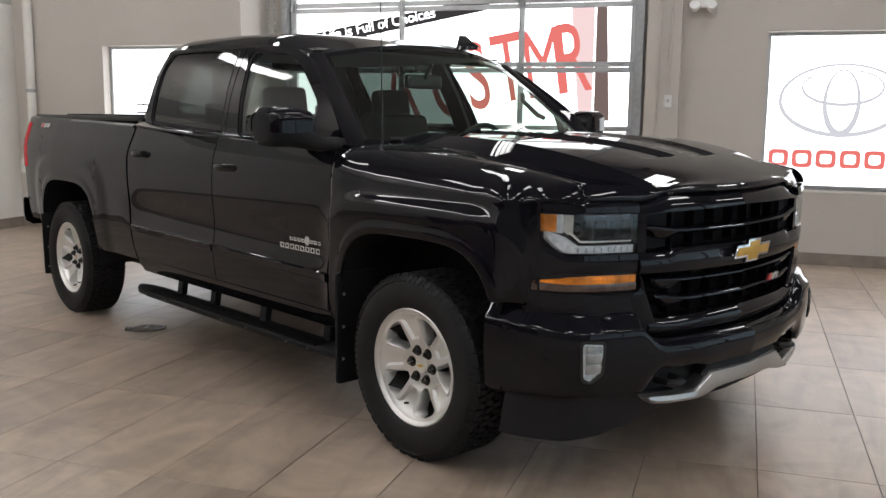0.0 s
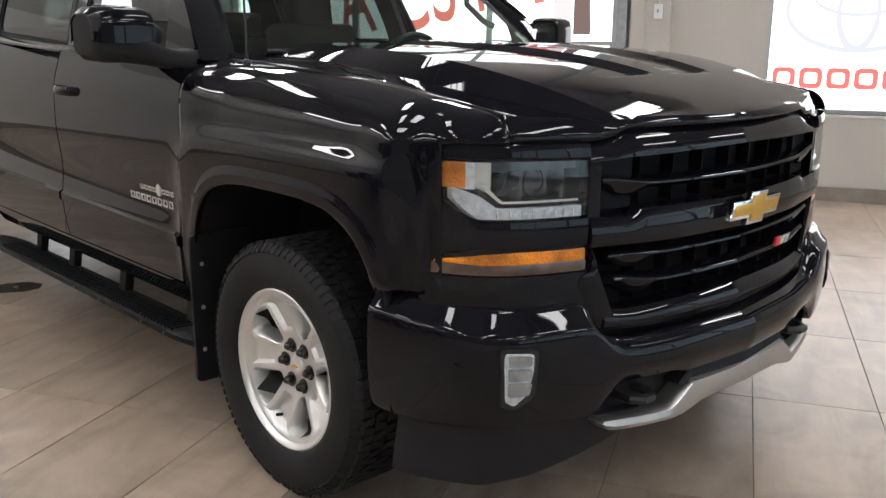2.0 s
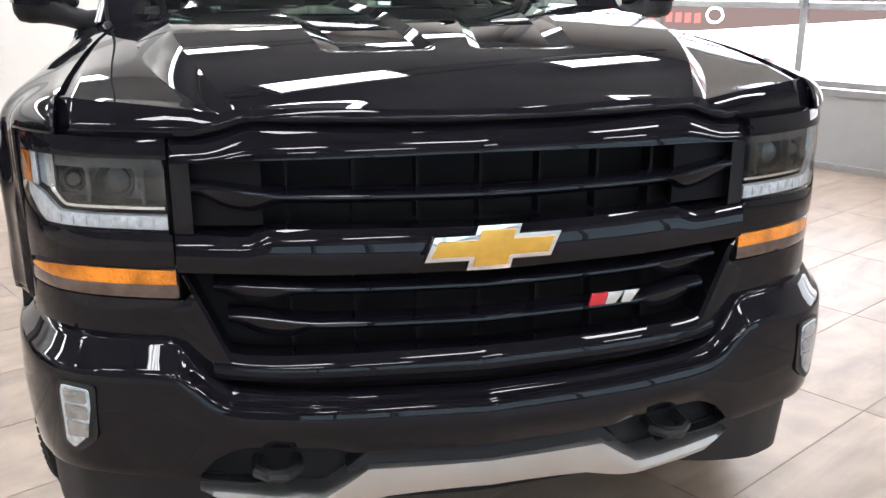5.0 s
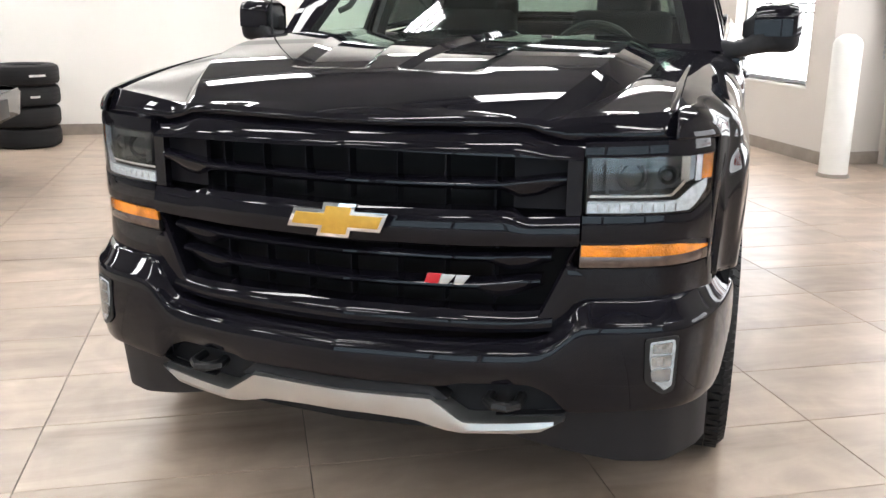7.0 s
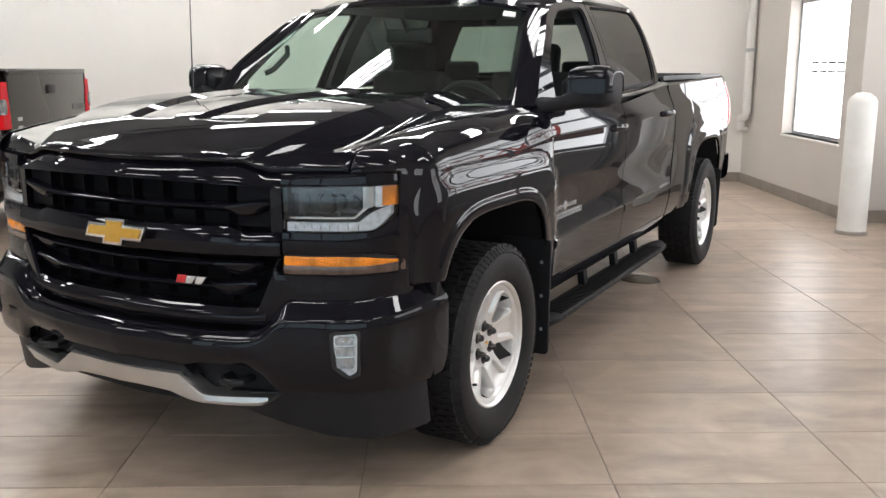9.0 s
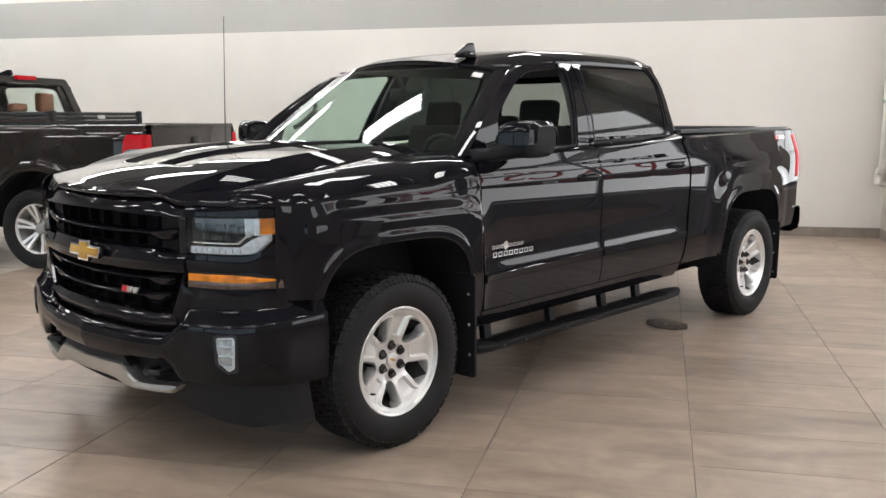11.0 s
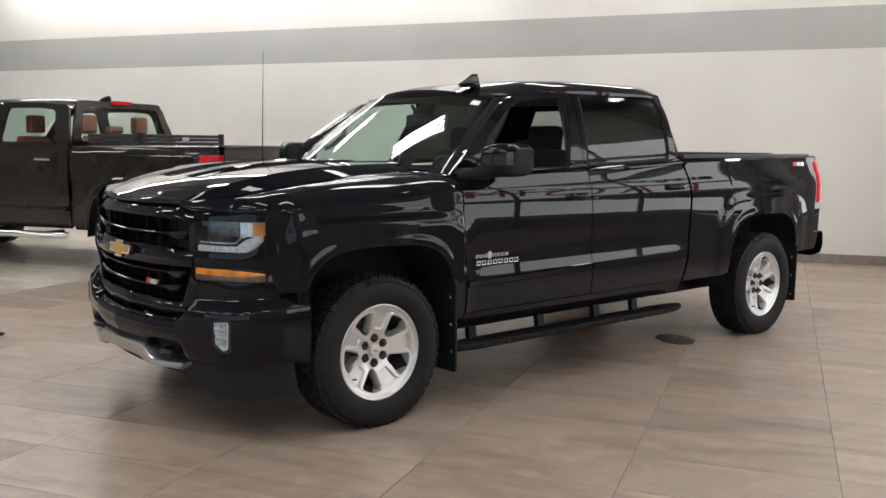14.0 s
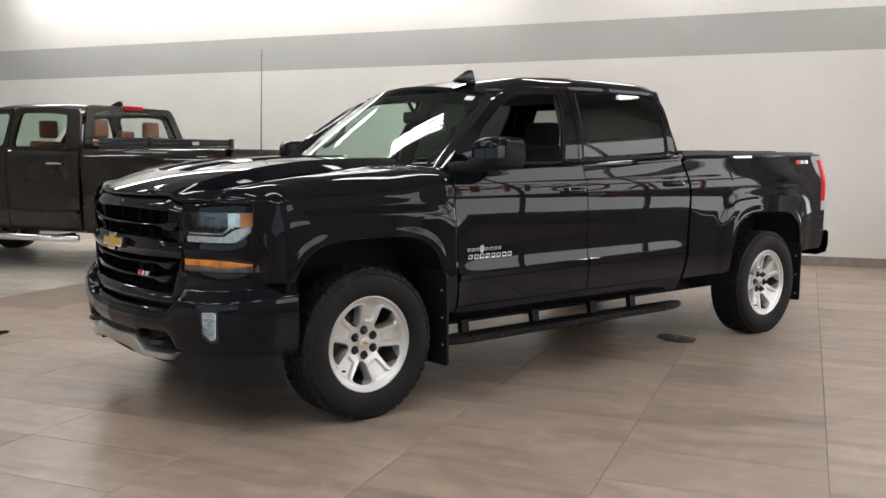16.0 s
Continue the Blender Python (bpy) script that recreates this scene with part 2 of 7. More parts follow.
    nt.links.new(tone.outputs[0], sc.inputs["Scale"])
    nt.links.new(sc.outputs["Vector"], b.inputs["Base Color"])
    rr = nt.nodes.new("ShaderNodeMapRange")
    rr.inputs["To Min"].default_value, rr.inputs["To Max"].default_value = 0.25, 0.42
    nt.links.new(n1.outputs["Fac"], rr.inputs["Value"])
    nt.links.new(rr.outputs["Result"], b.inputs["Roughness"])
    b.inputs["Specular IOR Level"].default_value = 0.45
    bp = nt.nodes.new("ShaderNodeBump")
    bp.inputs["Strength"].default_value, bp.inputs["Distance"].default_value = 0.05, 0.004
    nt.links.new(n1.outputs["Fac"], bp.inputs["Height"])
    nt.links.new(bp.outputs["Normal"], b.inputs["Normal"])
    return m


TILE = tile_material()
# same tile with its colour lifted, used where y is below -4.3
TILE_PALE = tile_material("paler_porcelain_tile", (1.70, 1.96, 2.18))


# ---- building helpers ----
def link_mesh(name, me, material, parent=None, label="", smooth=30, m=None):
    if material:
        me.materials.append(material)
    if smooth:
        me.shade_smooth()
        me.set_sharp_from_angle(angle=radians(smooth))
    ob = new(name, me)
    if parent is not None:
        ob.parent = parent
    if m is not None:
        ob.matrix_basis = m
    if label:
        tagged(ob, label)
    return ob


def part(name, bm, material, parent=None, label="", smooth=30, m=None):
    me = bpy.data.meshes.new(name)
    bmesh.ops.recalc_face_normals(bm, faces=bm.faces[:])
    bm.to_mesh(me)
    bm.free()
    return link_mesh(name, me, material, parent, label, smooth, m)


def thing(name, label, category, group="", m=None):
    ob = new(name)
    ob.empty_display_size = 0.1
    if m is not None:
        ob.matrix_basis = m
    return tagged(ob, label, category, group)


def sheet(P, thick=0.0, into=(0, 0, -1), closed=False):
    """A bmesh from an array of points P[i][j]; with thick, a closed solid that reaches that far along into."""
    P = np.asarray(P, float)
    n, k = P.shape[:2]
    bm = bmesh.new()
    A = [[bm.verts.new(p) for p in row] for row in P]
    last = n if closed else n - 1
    for i in range(last):
        for j in range(k - 1):
            bm.faces.new((A[i][j], A[(i + 1) % n][j], A[(i + 1) % n][j + 1], A[i][j + 1]))
    if thick:
        d = np.asarray(into, float)
        d = d / np.linalg.norm(d) * thick
        B = [[bm.verts.new(p + d) for p in row] for row in P]
        for i in range(last):
            for j in range(k - 1):
                bm.faces.new((B[i][j + 1], B[(i + 1) % n][j + 1], B[(i + 1) % n][j], B[i][j]))
        for i in range(last):
            i2 = (i + 1) % n
            bm.faces.new((A[i][0], B[i][0], B[i2][0], A[i2][0]))
            bm.faces.new((A[i][-1], A[i2][-1], B[i2][-1], B[i][-1]))
        if not closed:
            for j in range(k - 1):
                bm.faces.new((A[0][j], A[0][j + 1], B[0][j + 1], B[0][j]))
                bm.faces.new((A[-1][j], B[-1][j], B[-1][j + 1], A[-1][j + 1]))
    return bm


def flip(bm):
    """The mirror image across the truck's middle."""
    for v in bm.verts:
        v.co.y = -v.co.y
    bmesh.ops.reverse_faces(bm, faces=bm.faces[:])
    return bm


def box(bm, x0, y0, z0, x1, y1, z1, bevel=0.0, m=None, segments=2):
    vs = [bm.verts.new((x, y, z)) for x in (x0, x1) for y in (y0, y1) for z in (z0, z1)]
    fs = [bm.faces.new([vs[i] for i in q]) for q in ((0, 1, 3, 2), (4, 6, 7, 5), (0, 4, 5, 1), (2, 3, 7, 6), (0, 2, 6, 4), (1, 5, 7, 3))]
    if m is not None:
        bmesh.ops.transform(bm, matrix=m, verts=vs)
    if bevel:
        edges = list({e for f in fs for e in f.edges})
        bmesh.ops.bevel(bm, geom=edges, offset=bevel, segments=segments, affect="EDGES", profile=0.6)
    return bm


def boxes(*rows, bevel=0.0):
    bm = bmesh.new()
    for r in rows:
        box(bm, *r, bevel=bevel)
    return bm


def lathe(profile, n=48, axis="y"):
    """Turns (radius, along) points about an axis."""
    P = []
    for i in range(n):
        a = 2 * math.pi * i / n
        c, s = math.cos(a), math.sin(a)
        if axis == "y":
            P.append([(r * c, w, r * s) for r, w in profile])
        elif axis == "z":
            P.append([(r * c, r * s, w) for r, w in profile])
        else:
            P.append([(w, r * c, r * s) for r, w in profile])
    return sheet(P, closed=True)


def tube(points, radius, n=10, closed=False):
    """A round bar along a line of points."""
    pts = [Vector(p) for p in points]
    P = []
    up = Vector((0.13, 0.21, 0.97))
    for i, p in enumerate(pts):
        a, b = pts[max(i - 1, 0)], pts[min(i + 1, len(pts) - 1)]
        d = (b - a).normalized()
        if abs(d.dot(up)) > 0.95:
            up = Vector((1, 0.1, 0))
        s = d.cross(up).normalized()
        t = s.cross(d)
        r = radius[i] if isinstance(radius, (list, tuple)) else radius
        P.append([p + (s * math.cos(2 * math.pi * k / n) + t * math.sin(2 * math.pi * k / n)) * r for k in range(n + 1)])
    bm = sheet([[tuple(q) for q in row] for row in P])
    bmesh.ops.remove_doubles(bm, verts=bm.verts[:], dist=1e-5)
    ends = [e for e in bm.edges if e.is_boundary]
    if ends:
        bmesh.ops.holes_fill(bm, edges=ends, sides=0)
    return bm


def prism(outline, depth, bevel=0.0):
    """An outline of 3D points pushed along the vector depth."""
    bm = bmesh.new()
    a = [bm.verts.new(p) for p in outline]
    f = bm.faces.new(a)
    r = bmesh.ops.extrude_face_region(bm, geom=[f])
    bmesh.ops.translate(bm, vec=depth, verts=[v for v in r["geom"] if isinstance(v, bmesh.types.BMVert)])
    if bevel:
        bmesh.ops.bevel(bm, geom=bm.edges[:], offset=bevel, segments=2, affect="EDGES", profile=0.6)
    return bm


def rounded(pts, r, n=5):
    """A polygon with its corners rounded; every corner gives n points. r: one radius or one a corner."""
    out, k = [], len(pts)
    for i in range(k):
        p, a, b = (np.array(pts[j % k], float) for j in (i, i - 1, i + 1))
        rr = r[i] if isinstance(r, (list, tuple)) else r
        u, w = a - p, b - p
        lu, lw = np.linalg.norm(u), np.linalg.norm(w)
        d = min(rr, 0.45 * lu, 0.45 * lw)
        s, e = p + u / lu * d, p + w / lw * d
        for q in np.linspace(0, 1, n):
            out.append((1 - q) ** 2 * s + 2 * q * (1 - q) * p + q * q * e)
    return np.array(out)


def smooth_curve(xs, ys):
    """A smooth curve through points, with no overshoot (monotone cubic)."""
    xs, ys = np.array(xs, float), np.array(ys, float)
    h, d = np.diff(xs), np.diff(ys) / np.diff(xs)
    m = np.zeros(len(xs))
    m[0], m[-1] = d[0], d[-1]
    for i in range(1, len(xs) - 1):
        if d[i - 1] * d[i] > 0:
            w1, w2 = 2 * h[i] + h[i - 1], h[i] + 2 * h[i - 1]
            m[i] = (w1 + w2) / (w1 / d[i - 1] + w2 / d[i])

    def at(x):
        x = np.clip(np.asarray(x, float), xs[0], xs[-1])
        i = np.clip(np.searchsorted(xs, x) - 1, 0, len(xs) - 2)
        t = (x - xs[i]) / h[i]
        return ((1 + 2 * t) * (1 - t) ** 2 * ys[i] + t * (1 - t) ** 2 * h[i] * m[i] + t * t * (3 - 2 * t) * ys[i + 1] + t * t * (t - 1) * h[i] * m[i + 1])

    return at


def fair_curve(xs, ys, degree=4):
    """The fairest curve near the points, for panels that mirror the room."""
    xs = np.array(xs, float)
    c = np.polyfit(xs, np.array(ys, float), degree)
    return lambda x: np.polyval(c, np.clip(np.asarray(x, float), xs[0], xs[-1]))


def step01(a, b, x):
    t = np.clip((np.asarray(x, float) - a) / (b - a), 0, 1)
    return t * t * (3 - 2 * t)


def ring_panel(outer, inner, y_of, thick=0.03):
    bm = bmesh.new()
    k = len(outer)
    rows = []
    for lay in (0.0, -thick):
        rows.append([[bm.verts.new((x, y_of(z) + lay, z)) for x, z in o] for o in (outer, inner)])
    (a, b), (c, d) = rows
    for i in range(k):
        j = (i + 1) % k
        bm.faces.new((a[i], a[j], b[j], b[i]))
        bm.faces.new((d[i], d[j], c[j], c[i]))
        bm.faces.new((b[i], b[j], d[j], d[i]))
        bm.faces.new((c[i], c[j], a[j], a[i]))
    return bm


def dense(pts, corner=6, m=8):
    """A rounded outline with m more points on each straight run between its corners of that many points."""
    out, n = [], len(pts) // corner
    for i in range(n):
        c = pts[i * corner:(i + 1) * corner]
        nxt = pts[((i + 1) % n) * corner]
        out += list(c) + [c[-1] + (nxt - c[-1]) * q for q in np.linspace(0, 1, m + 2)[1:-1]]
    return np.array(out)


def curved_pane(outline, y_of):
    """A sheet of glass inside an outline (x, z), bent to y_of(z)."""
    bm = bmesh.new()
    bm.faces.new([bm.verts.new((x, 0, z)) for x, z in outline])
    zs = [z for x, z in outline]
    for z in np.arange(min(zs) + 0.03, max(zs) - 0.01, 0.035):
        bmesh.ops.bisect_plane(bm, geom=bm.verts[:] + bm.edges[:] + bm.faces[:], plane_co=(0, 0, z), plane_no=(0, 0, 1))
    for v in bm.verts:
        v.co.y = y_of(v.co.z)
    return bm


def hollow(outline, width):
    """An outline and the same outline drawn in by a width, both seen from its middle."""
    o = np.array(outline, float)
    c = (o.max(0) + o.min(0)) / 2
    half = (o.max(0) - o.min(0)) / 2
    return o, c + (o - c) * (half - width) / half


# ---- the room ----
# Room axes: X towards the shop windows, Y towards the roll-up door; turned against the pickup.
ROOM = pose(0, 0, 0, 0, 0, 28.8)
X0, X1, Y0, YA, YB, JOG, TOP = -7.5, 9.2, -11.0, 4.55, 5.15, -4.45, 4.7


def structure(name, bm, material, label, smooth=0, m=ROOM):
    return tagged(part(name, bm, material, None, "", smooth, m), label, kind="structure")


def wall_with_holes(x0, x1, y0, y1, z1, holes):
    """A wall along X from x0 to x1, of depth y0 to y1, with rectangular holes (x0, x1, z0, z1)."""
    xs = sorted({x0, x1, *[h[0] for h in holes], *[h[1] for h in holes]})
    bm = bmesh.new()
    for a, b in zip(xs, xs[1:]):
        hs = sorted((h[2], h[3]) for h in holes if h[0] <= a and h[1] >= b)
        z = 0.0
        for lo, hi in hs:
            if lo > z:
                box(bm, a, y0, z, b, y1, lo)
            z = hi
        if z < z1:
            box(bm, a, y0, z, b, y1, z1)
    bmesh.ops.remove_doubles(bm, verts=bm.verts[:], dist=1e-4)
    return bm


DARKFILM = (-6.25, -4.82, 0.70, 2.13)
REDFILM = (0.93, 3.05, 0.73, 2.23)
RDOOR = (-4.15, -0.30, 0.0, 3.25)

structure("wall_window_side", wall_with_holes(X0 - 0.2, JOG, YA, YA + 0.25, TOP, [DARKFILM]), WALLTAUPE, "taupe painted wall with a film-covered window")
structure("wall_jog", boxes((JOG - 0.25, YA + 0.25, 0, JOG, YB + 0.25, TOP)), WALLTAUPE, "short taupe return wall beside the roll-up door")
structure("wall_door_side", wall_with_holes(JOG, X1 + 0.2, YB, YB + 0.25, TOP, [RDOOR, REDFILM]), WALLTAUPE, "taupe painted wall with roll-up door and lit window")
structure("wall_striped", boxes((X0 - 0.2, Y0 - 0.2, 0, X0, YA, 2.61), (X0 - 0.2, Y0 - 0.2, 3.11, X0, YA, TOP)), WALL, "white painted wall below and above a grey band")
structure("wall_stripe", boxes((X0 - 0.2, Y0 - 0.2, 2.61, X0, YA, 3.11)), WALLGREY, "broad grey painted band along the white wall")
# unseen back wall is added; its dark tone keeps the truck's mirrored side dark
structure("wall_back", boxes((X0, Y0 - 0.2, 0, X1, Y0, TOP)), DARKWALL, "plain unseen wall, dark for the truck's reflections")
structure("ceiling", boxes((X0 - 0.2, Y0 - 0.2, TOP, X1 + 0.2, YB + 0.25, TOP + 0.15)), CEIL, "pale painted ceiling deck")
structure("baseboard", boxes((X0, Y0, 0, X0 + 0.015, YA, 0.12), (X0 + 0.015, YA - 0.015, 0, JOG, YA, 0.12), (0.02, YB - 0.015, 0, X1, YB, 0.12), (JOG, YA, 0, JOG + 0.015, YB, 0.12), bevel=0.003), BASE, "brown tile skirting along the walls")
structure("pilaster", boxes((-0.20, YB - 0.10, 0, 0.13, YB, TOP), bevel=0.006), WALLTAUPE, "taupe painted pilaster beside the roll-up door")

# The glazed shop front, behind the camera's way.
_bm = bmesh.new()
box(_bm, X1, Y0, 0, X1 + 0.2, YB, 0.35)
box(_bm, X1, Y0, 3.3, X1 + 0.2, YB, TOP)
for i in range(7):
    y = Y0 + (YB - Y0) * i / 6
    box(_bm, X1, y - 0.06, 0.35, X1 + 0.2, y + 0.06, 3.3)
box(_bm, X1, Y0, 2.3, X1 + 0.16, YB, 2.38)
structure("wall_shop_front", _bm, GALV, "aluminium shop front with tall panes")
for i in range(6):
    a, b = Y0 + (YB - Y0) * i / 6 + 0.06, Y0 + (YB - Y0) * (i + 1) / 6 - 0.06
    w = thing("window_%d" % (i + 3), "tall clear shop-front pane in an aluminium frame", "window", "shop front panes", ROOM)
    tagged(w, kind="structure")
    p = part("pane", boxes((X1 + 0.08, a, 0.35, X1 + 0.09, b, 2.3)), DAYGLASS, w, smooth=0)
    p.visible_shadow = False
    p = part("pane", boxes((X1 + 0.08, a, 2.38, X1 + 0.09, b, 3.3)), DAYGLASS, w, smooth=0)
    p.visible_shadow = False
structure("backdrop", boxes((X1 + 6, Y0 - 12, -0.5, X1 + 6.1, YB + 12, 9)), DAYLIGHT, "pale overcast daylight outside the shop front")
structure("ground", boxes((X0 - 30, Y0 - 30, -0.25, X1 + 30, YB + 30, -0.12)), GROUT, "dark ground outside the building")


def framed_window(name, hole, y, label):
    x0, x1, z0, z1 = hole
    w = tagged(thing(name, label, "window", "", ROOM), kind="structure")
    f = 0.035
    part("window_frame", boxes((x0, y, z0, x0 + f, y + 0.07, z1), (x1 - f, y, z0, x1, y + 0.07, z1), (x0 + f, y, z0, x1 - f, y + 0.07, z0 + f), (x0 + f, y, z1 - f, x1 - f, y + 0.07, z1), bevel=0.004), ALU, w, "anodised aluminium frame", 0)
    part("window_sill", boxes((x0 - 0.02, y - 0.13, z0 - 0.025, x1 + 0.02, y, z0), bevel=0.006), WALL, w, "white painted sill", 0)
    part("pane", boxes((x0 + f, y + 0.03, z0 + f, x1 - f, y + 0.04, z1 - f)), FILM, w, "white film whose own glow stands in for daylight", 0)
    return w


def ribbon(pts, width, y, closed=False, w_at=None):
    """A flat printed band along points (x, z) of a film."""
    p = np.array(pts, float)
    k = len(p)
    d = np.array([(p[(i + 1) % k] - p[i - 1]) if closed else (p[min(i + 1, k - 1)] - p[max(i - 1, 0)]) for i in range(k)])
    d /= np.linalg.norm(d, axis=1)[:, None]
    s = np.stack([-d[:, 1], d[:, 0]], 1)
    ww = np.full(k, width) if w_at is None else np.array([w_at(i / k) for i in range(k)])
    rows = [[(*(q - t * h / 2)[:1], y, (q - t * h / 2)[1]), ((q + t * h / 2)[0], y, (q + t * h / 2)[1])] for q, t, h in zip(p, s, ww)]
    return sheet(rows, 0.003, (0, 1, 0), closed=closed)


def ellipse(cx, cz, a, b, n=64, a0=0.0, a1=360.0):
    return [(cx + a * math.cos(radians(a0 + (a1 - a0) * i / n)), cz + b * math.sin(radians(a0 + (a1 - a0) * i / n))) for i in range(n)]


# The window with the red bars and the ringed emblem.
win = framed_window("window_1", REDFILM, YB + 0.12, "white film window with grey rings and red bars")
yw = YB + 0.12 + 0.024
cx, cz = 1.635, 1.59
part("print", ribbon(ellipse(cx, cz, 0.555, 0.335), 0.03, yw, True, lambda q: 0.022 + 0.022 * (0.5 - 0.5 * math.sin(2 * math.pi * q))), FILMGREY, win, "grey printed ring", 0)
part("print", ribbon(ellipse(cx, cz + 0.12, 0.36, 0.165), 0.02, yw - 0.004, True, lambda q: 0.012 + 0.02 * (0.5 - 0.5 * math.sin(2 * math.pi * q))), FILMGREY, win, "grey printed ring", 0)
part("print", ribbon(ellipse(cx, cz - 0.02, 0.15, 0.30), 0.03, yw - 0.008, True, lambda q: 0.014 + 0.045 * (0.5 - 0.5 * math.sin(2 * math.pi * q))), FILMGREY, win, "grey printed ring", 0)
for i in range(6):
    a = 1.003 + i * 0.217
    o, q = hollow(rounded([(a, 0.935), (a + 0.185, 0.935), (a + 0.185, 1.11), (a, 1.11)], 0.05, 5), 0.042)
    part("print", ring_panel(o, q, lambda z: yw + 0.004, 0.004), FILMRED, win, "red printed shape", 0)

# The window with the dark bars.
win = framed_window("window_2", DARKFILM, YA + 0.12, "white film window with a grey ring and dark bars")
yw = YA + 0.12 + 0.024
part("print", ribbon(ellipse(-5.38, 1.44, 0.45, 0.42, 40, 0, 180), 0.02, yw), FILMGREY, win, "pale printed half ring", 0)
for i in range(5):
    a = -5.92 + i * 0.205
    part("print", ribbon([(a, 1.38), (a + 0.16, 1.38), (a + 0.16, 1.47), (a, 1.47)], 0.022, yw - 0.004, True), FILMDARK, win, "dark printed bar", 0)

# The roll-up door, of glazed sections in aluminium rails, with printed film behind.
rd = tagged(thing("door_1", "closed aluminium roll-up door with glazed sections and printed film", "garage door", "", ROOM), kind="structure")
x0, x1, z0, z1 = RDOOR
yd = YB - 0.02
rails = [0.0, 0.62, 1.25, 1.90, 2.55, 3.20]
for k, (a, b) in enumerate(zip(rails, rails[1:])):
    s = part("door_section", boxes((x0, yd, a + 0.004, x1, yd + 0.05, a + 0.055), (x0, yd, b - 0.055, x1, yd + 0.05, b - 0.004), (x0, yd, a + 0.055, x0 + 0.07, yd + 0.05, b - 0.055), (x1 - 0.07, yd, a + 0.055, x1, yd + 0.05, b - 0.055),
                                   *[(x0 + 1.33 * i - 0.03, yd, a + 0.055, x0 + 1.33 * i + 0.03, yd + 0.05, b - 0.055) for i in (1, 2)], bevel=0.004), ALU, rd, "aluminium rails and stiles", 0)
    if k == 0:
        part("door_panel", boxes((x0 + 0.07, yd + 0.02, 0.055, x1 - 0.07, yd + 0.04, 0.565)), DOORPANEL, s, "solid grey bottom panel", 0)
    for hx in (x0 + 0.035, x0 + 1.33, x0 + 2.66, x1 - 0.035):
        if k:
            part("hinge", boxes((hx - 0.04, yd - 0.02, a - 0.035, hx + 0.04, yd, a + 0.035), (hx - 0.012, yd - 0.035, a - 0.05, hx + 0.012, yd - 0.02, a + 0.05), bevel=0.003), GALV, s, "galvanised steel hinge", 0)
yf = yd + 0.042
part("film", boxes((x0 + 0.02, yf, 0.6, x1 - 0.02, yf + 0.006, 3.2)), FILM, rd, "white film whose own glow stands in for daylight", 0)


def lettering(text, size, x, z, y, turn, material, parent, lean=0.0, bold=0.0, label="", tall=1.0):
    """Words on the door's film, as flat meshes that face the room."""
    cu = bpy.data.curves.new("text", "FONT")
    cu.body, cu.size, cu.offset, cu.extrude = text, size, bold, 0.0015
    cu.shear = lean
    tmp = new("text", cu)
    dg = bpy.context.evaluated_depsgraph_get()
    me = bpy.data.meshes.new_from_object(tmp.evaluated_get(dg))
    bpy.data.objects.remove(tmp)
    bpy.data.curves.remove(cu)
    me.transform(Matrix.Diagonal((1, tall, 1, 1)))
    m = Matrix.Translation((x, y, z)) @ pose(0, 0, 0, 90, 0, 0) @ pose(0, 0, 0, 0, 0, turn)
    me.transform(m)
    me.materials.clear()
    return link_mesh("lettering", me, material, parent, label, 0)


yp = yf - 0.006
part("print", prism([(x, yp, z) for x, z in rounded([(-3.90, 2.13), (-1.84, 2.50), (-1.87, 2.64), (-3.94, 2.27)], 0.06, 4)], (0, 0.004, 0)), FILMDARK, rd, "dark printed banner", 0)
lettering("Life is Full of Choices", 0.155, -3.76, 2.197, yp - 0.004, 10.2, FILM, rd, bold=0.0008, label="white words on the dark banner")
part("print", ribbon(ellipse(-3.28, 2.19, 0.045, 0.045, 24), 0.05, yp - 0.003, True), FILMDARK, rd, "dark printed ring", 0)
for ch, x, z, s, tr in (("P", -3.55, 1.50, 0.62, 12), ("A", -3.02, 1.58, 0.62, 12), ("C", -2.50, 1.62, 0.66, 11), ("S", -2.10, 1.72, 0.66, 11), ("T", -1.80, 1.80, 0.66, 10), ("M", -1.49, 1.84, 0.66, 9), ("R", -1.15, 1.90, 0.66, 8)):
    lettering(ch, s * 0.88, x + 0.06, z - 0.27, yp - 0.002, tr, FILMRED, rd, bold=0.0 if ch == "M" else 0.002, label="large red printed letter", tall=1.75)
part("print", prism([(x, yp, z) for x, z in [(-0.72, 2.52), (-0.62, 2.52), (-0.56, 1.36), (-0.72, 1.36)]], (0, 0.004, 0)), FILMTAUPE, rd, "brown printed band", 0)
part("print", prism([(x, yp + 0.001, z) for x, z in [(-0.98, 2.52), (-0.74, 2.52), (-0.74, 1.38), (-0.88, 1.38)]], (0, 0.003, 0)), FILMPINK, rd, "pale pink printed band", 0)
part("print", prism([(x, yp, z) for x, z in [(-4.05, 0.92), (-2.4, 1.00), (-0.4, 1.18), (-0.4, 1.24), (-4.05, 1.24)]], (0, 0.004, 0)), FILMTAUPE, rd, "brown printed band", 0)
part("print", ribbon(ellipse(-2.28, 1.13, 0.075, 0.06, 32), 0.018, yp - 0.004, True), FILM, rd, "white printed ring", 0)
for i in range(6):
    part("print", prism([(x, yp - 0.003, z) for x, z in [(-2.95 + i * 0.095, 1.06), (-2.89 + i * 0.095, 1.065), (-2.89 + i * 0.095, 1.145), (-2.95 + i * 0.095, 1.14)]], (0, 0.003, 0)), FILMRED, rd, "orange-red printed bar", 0)

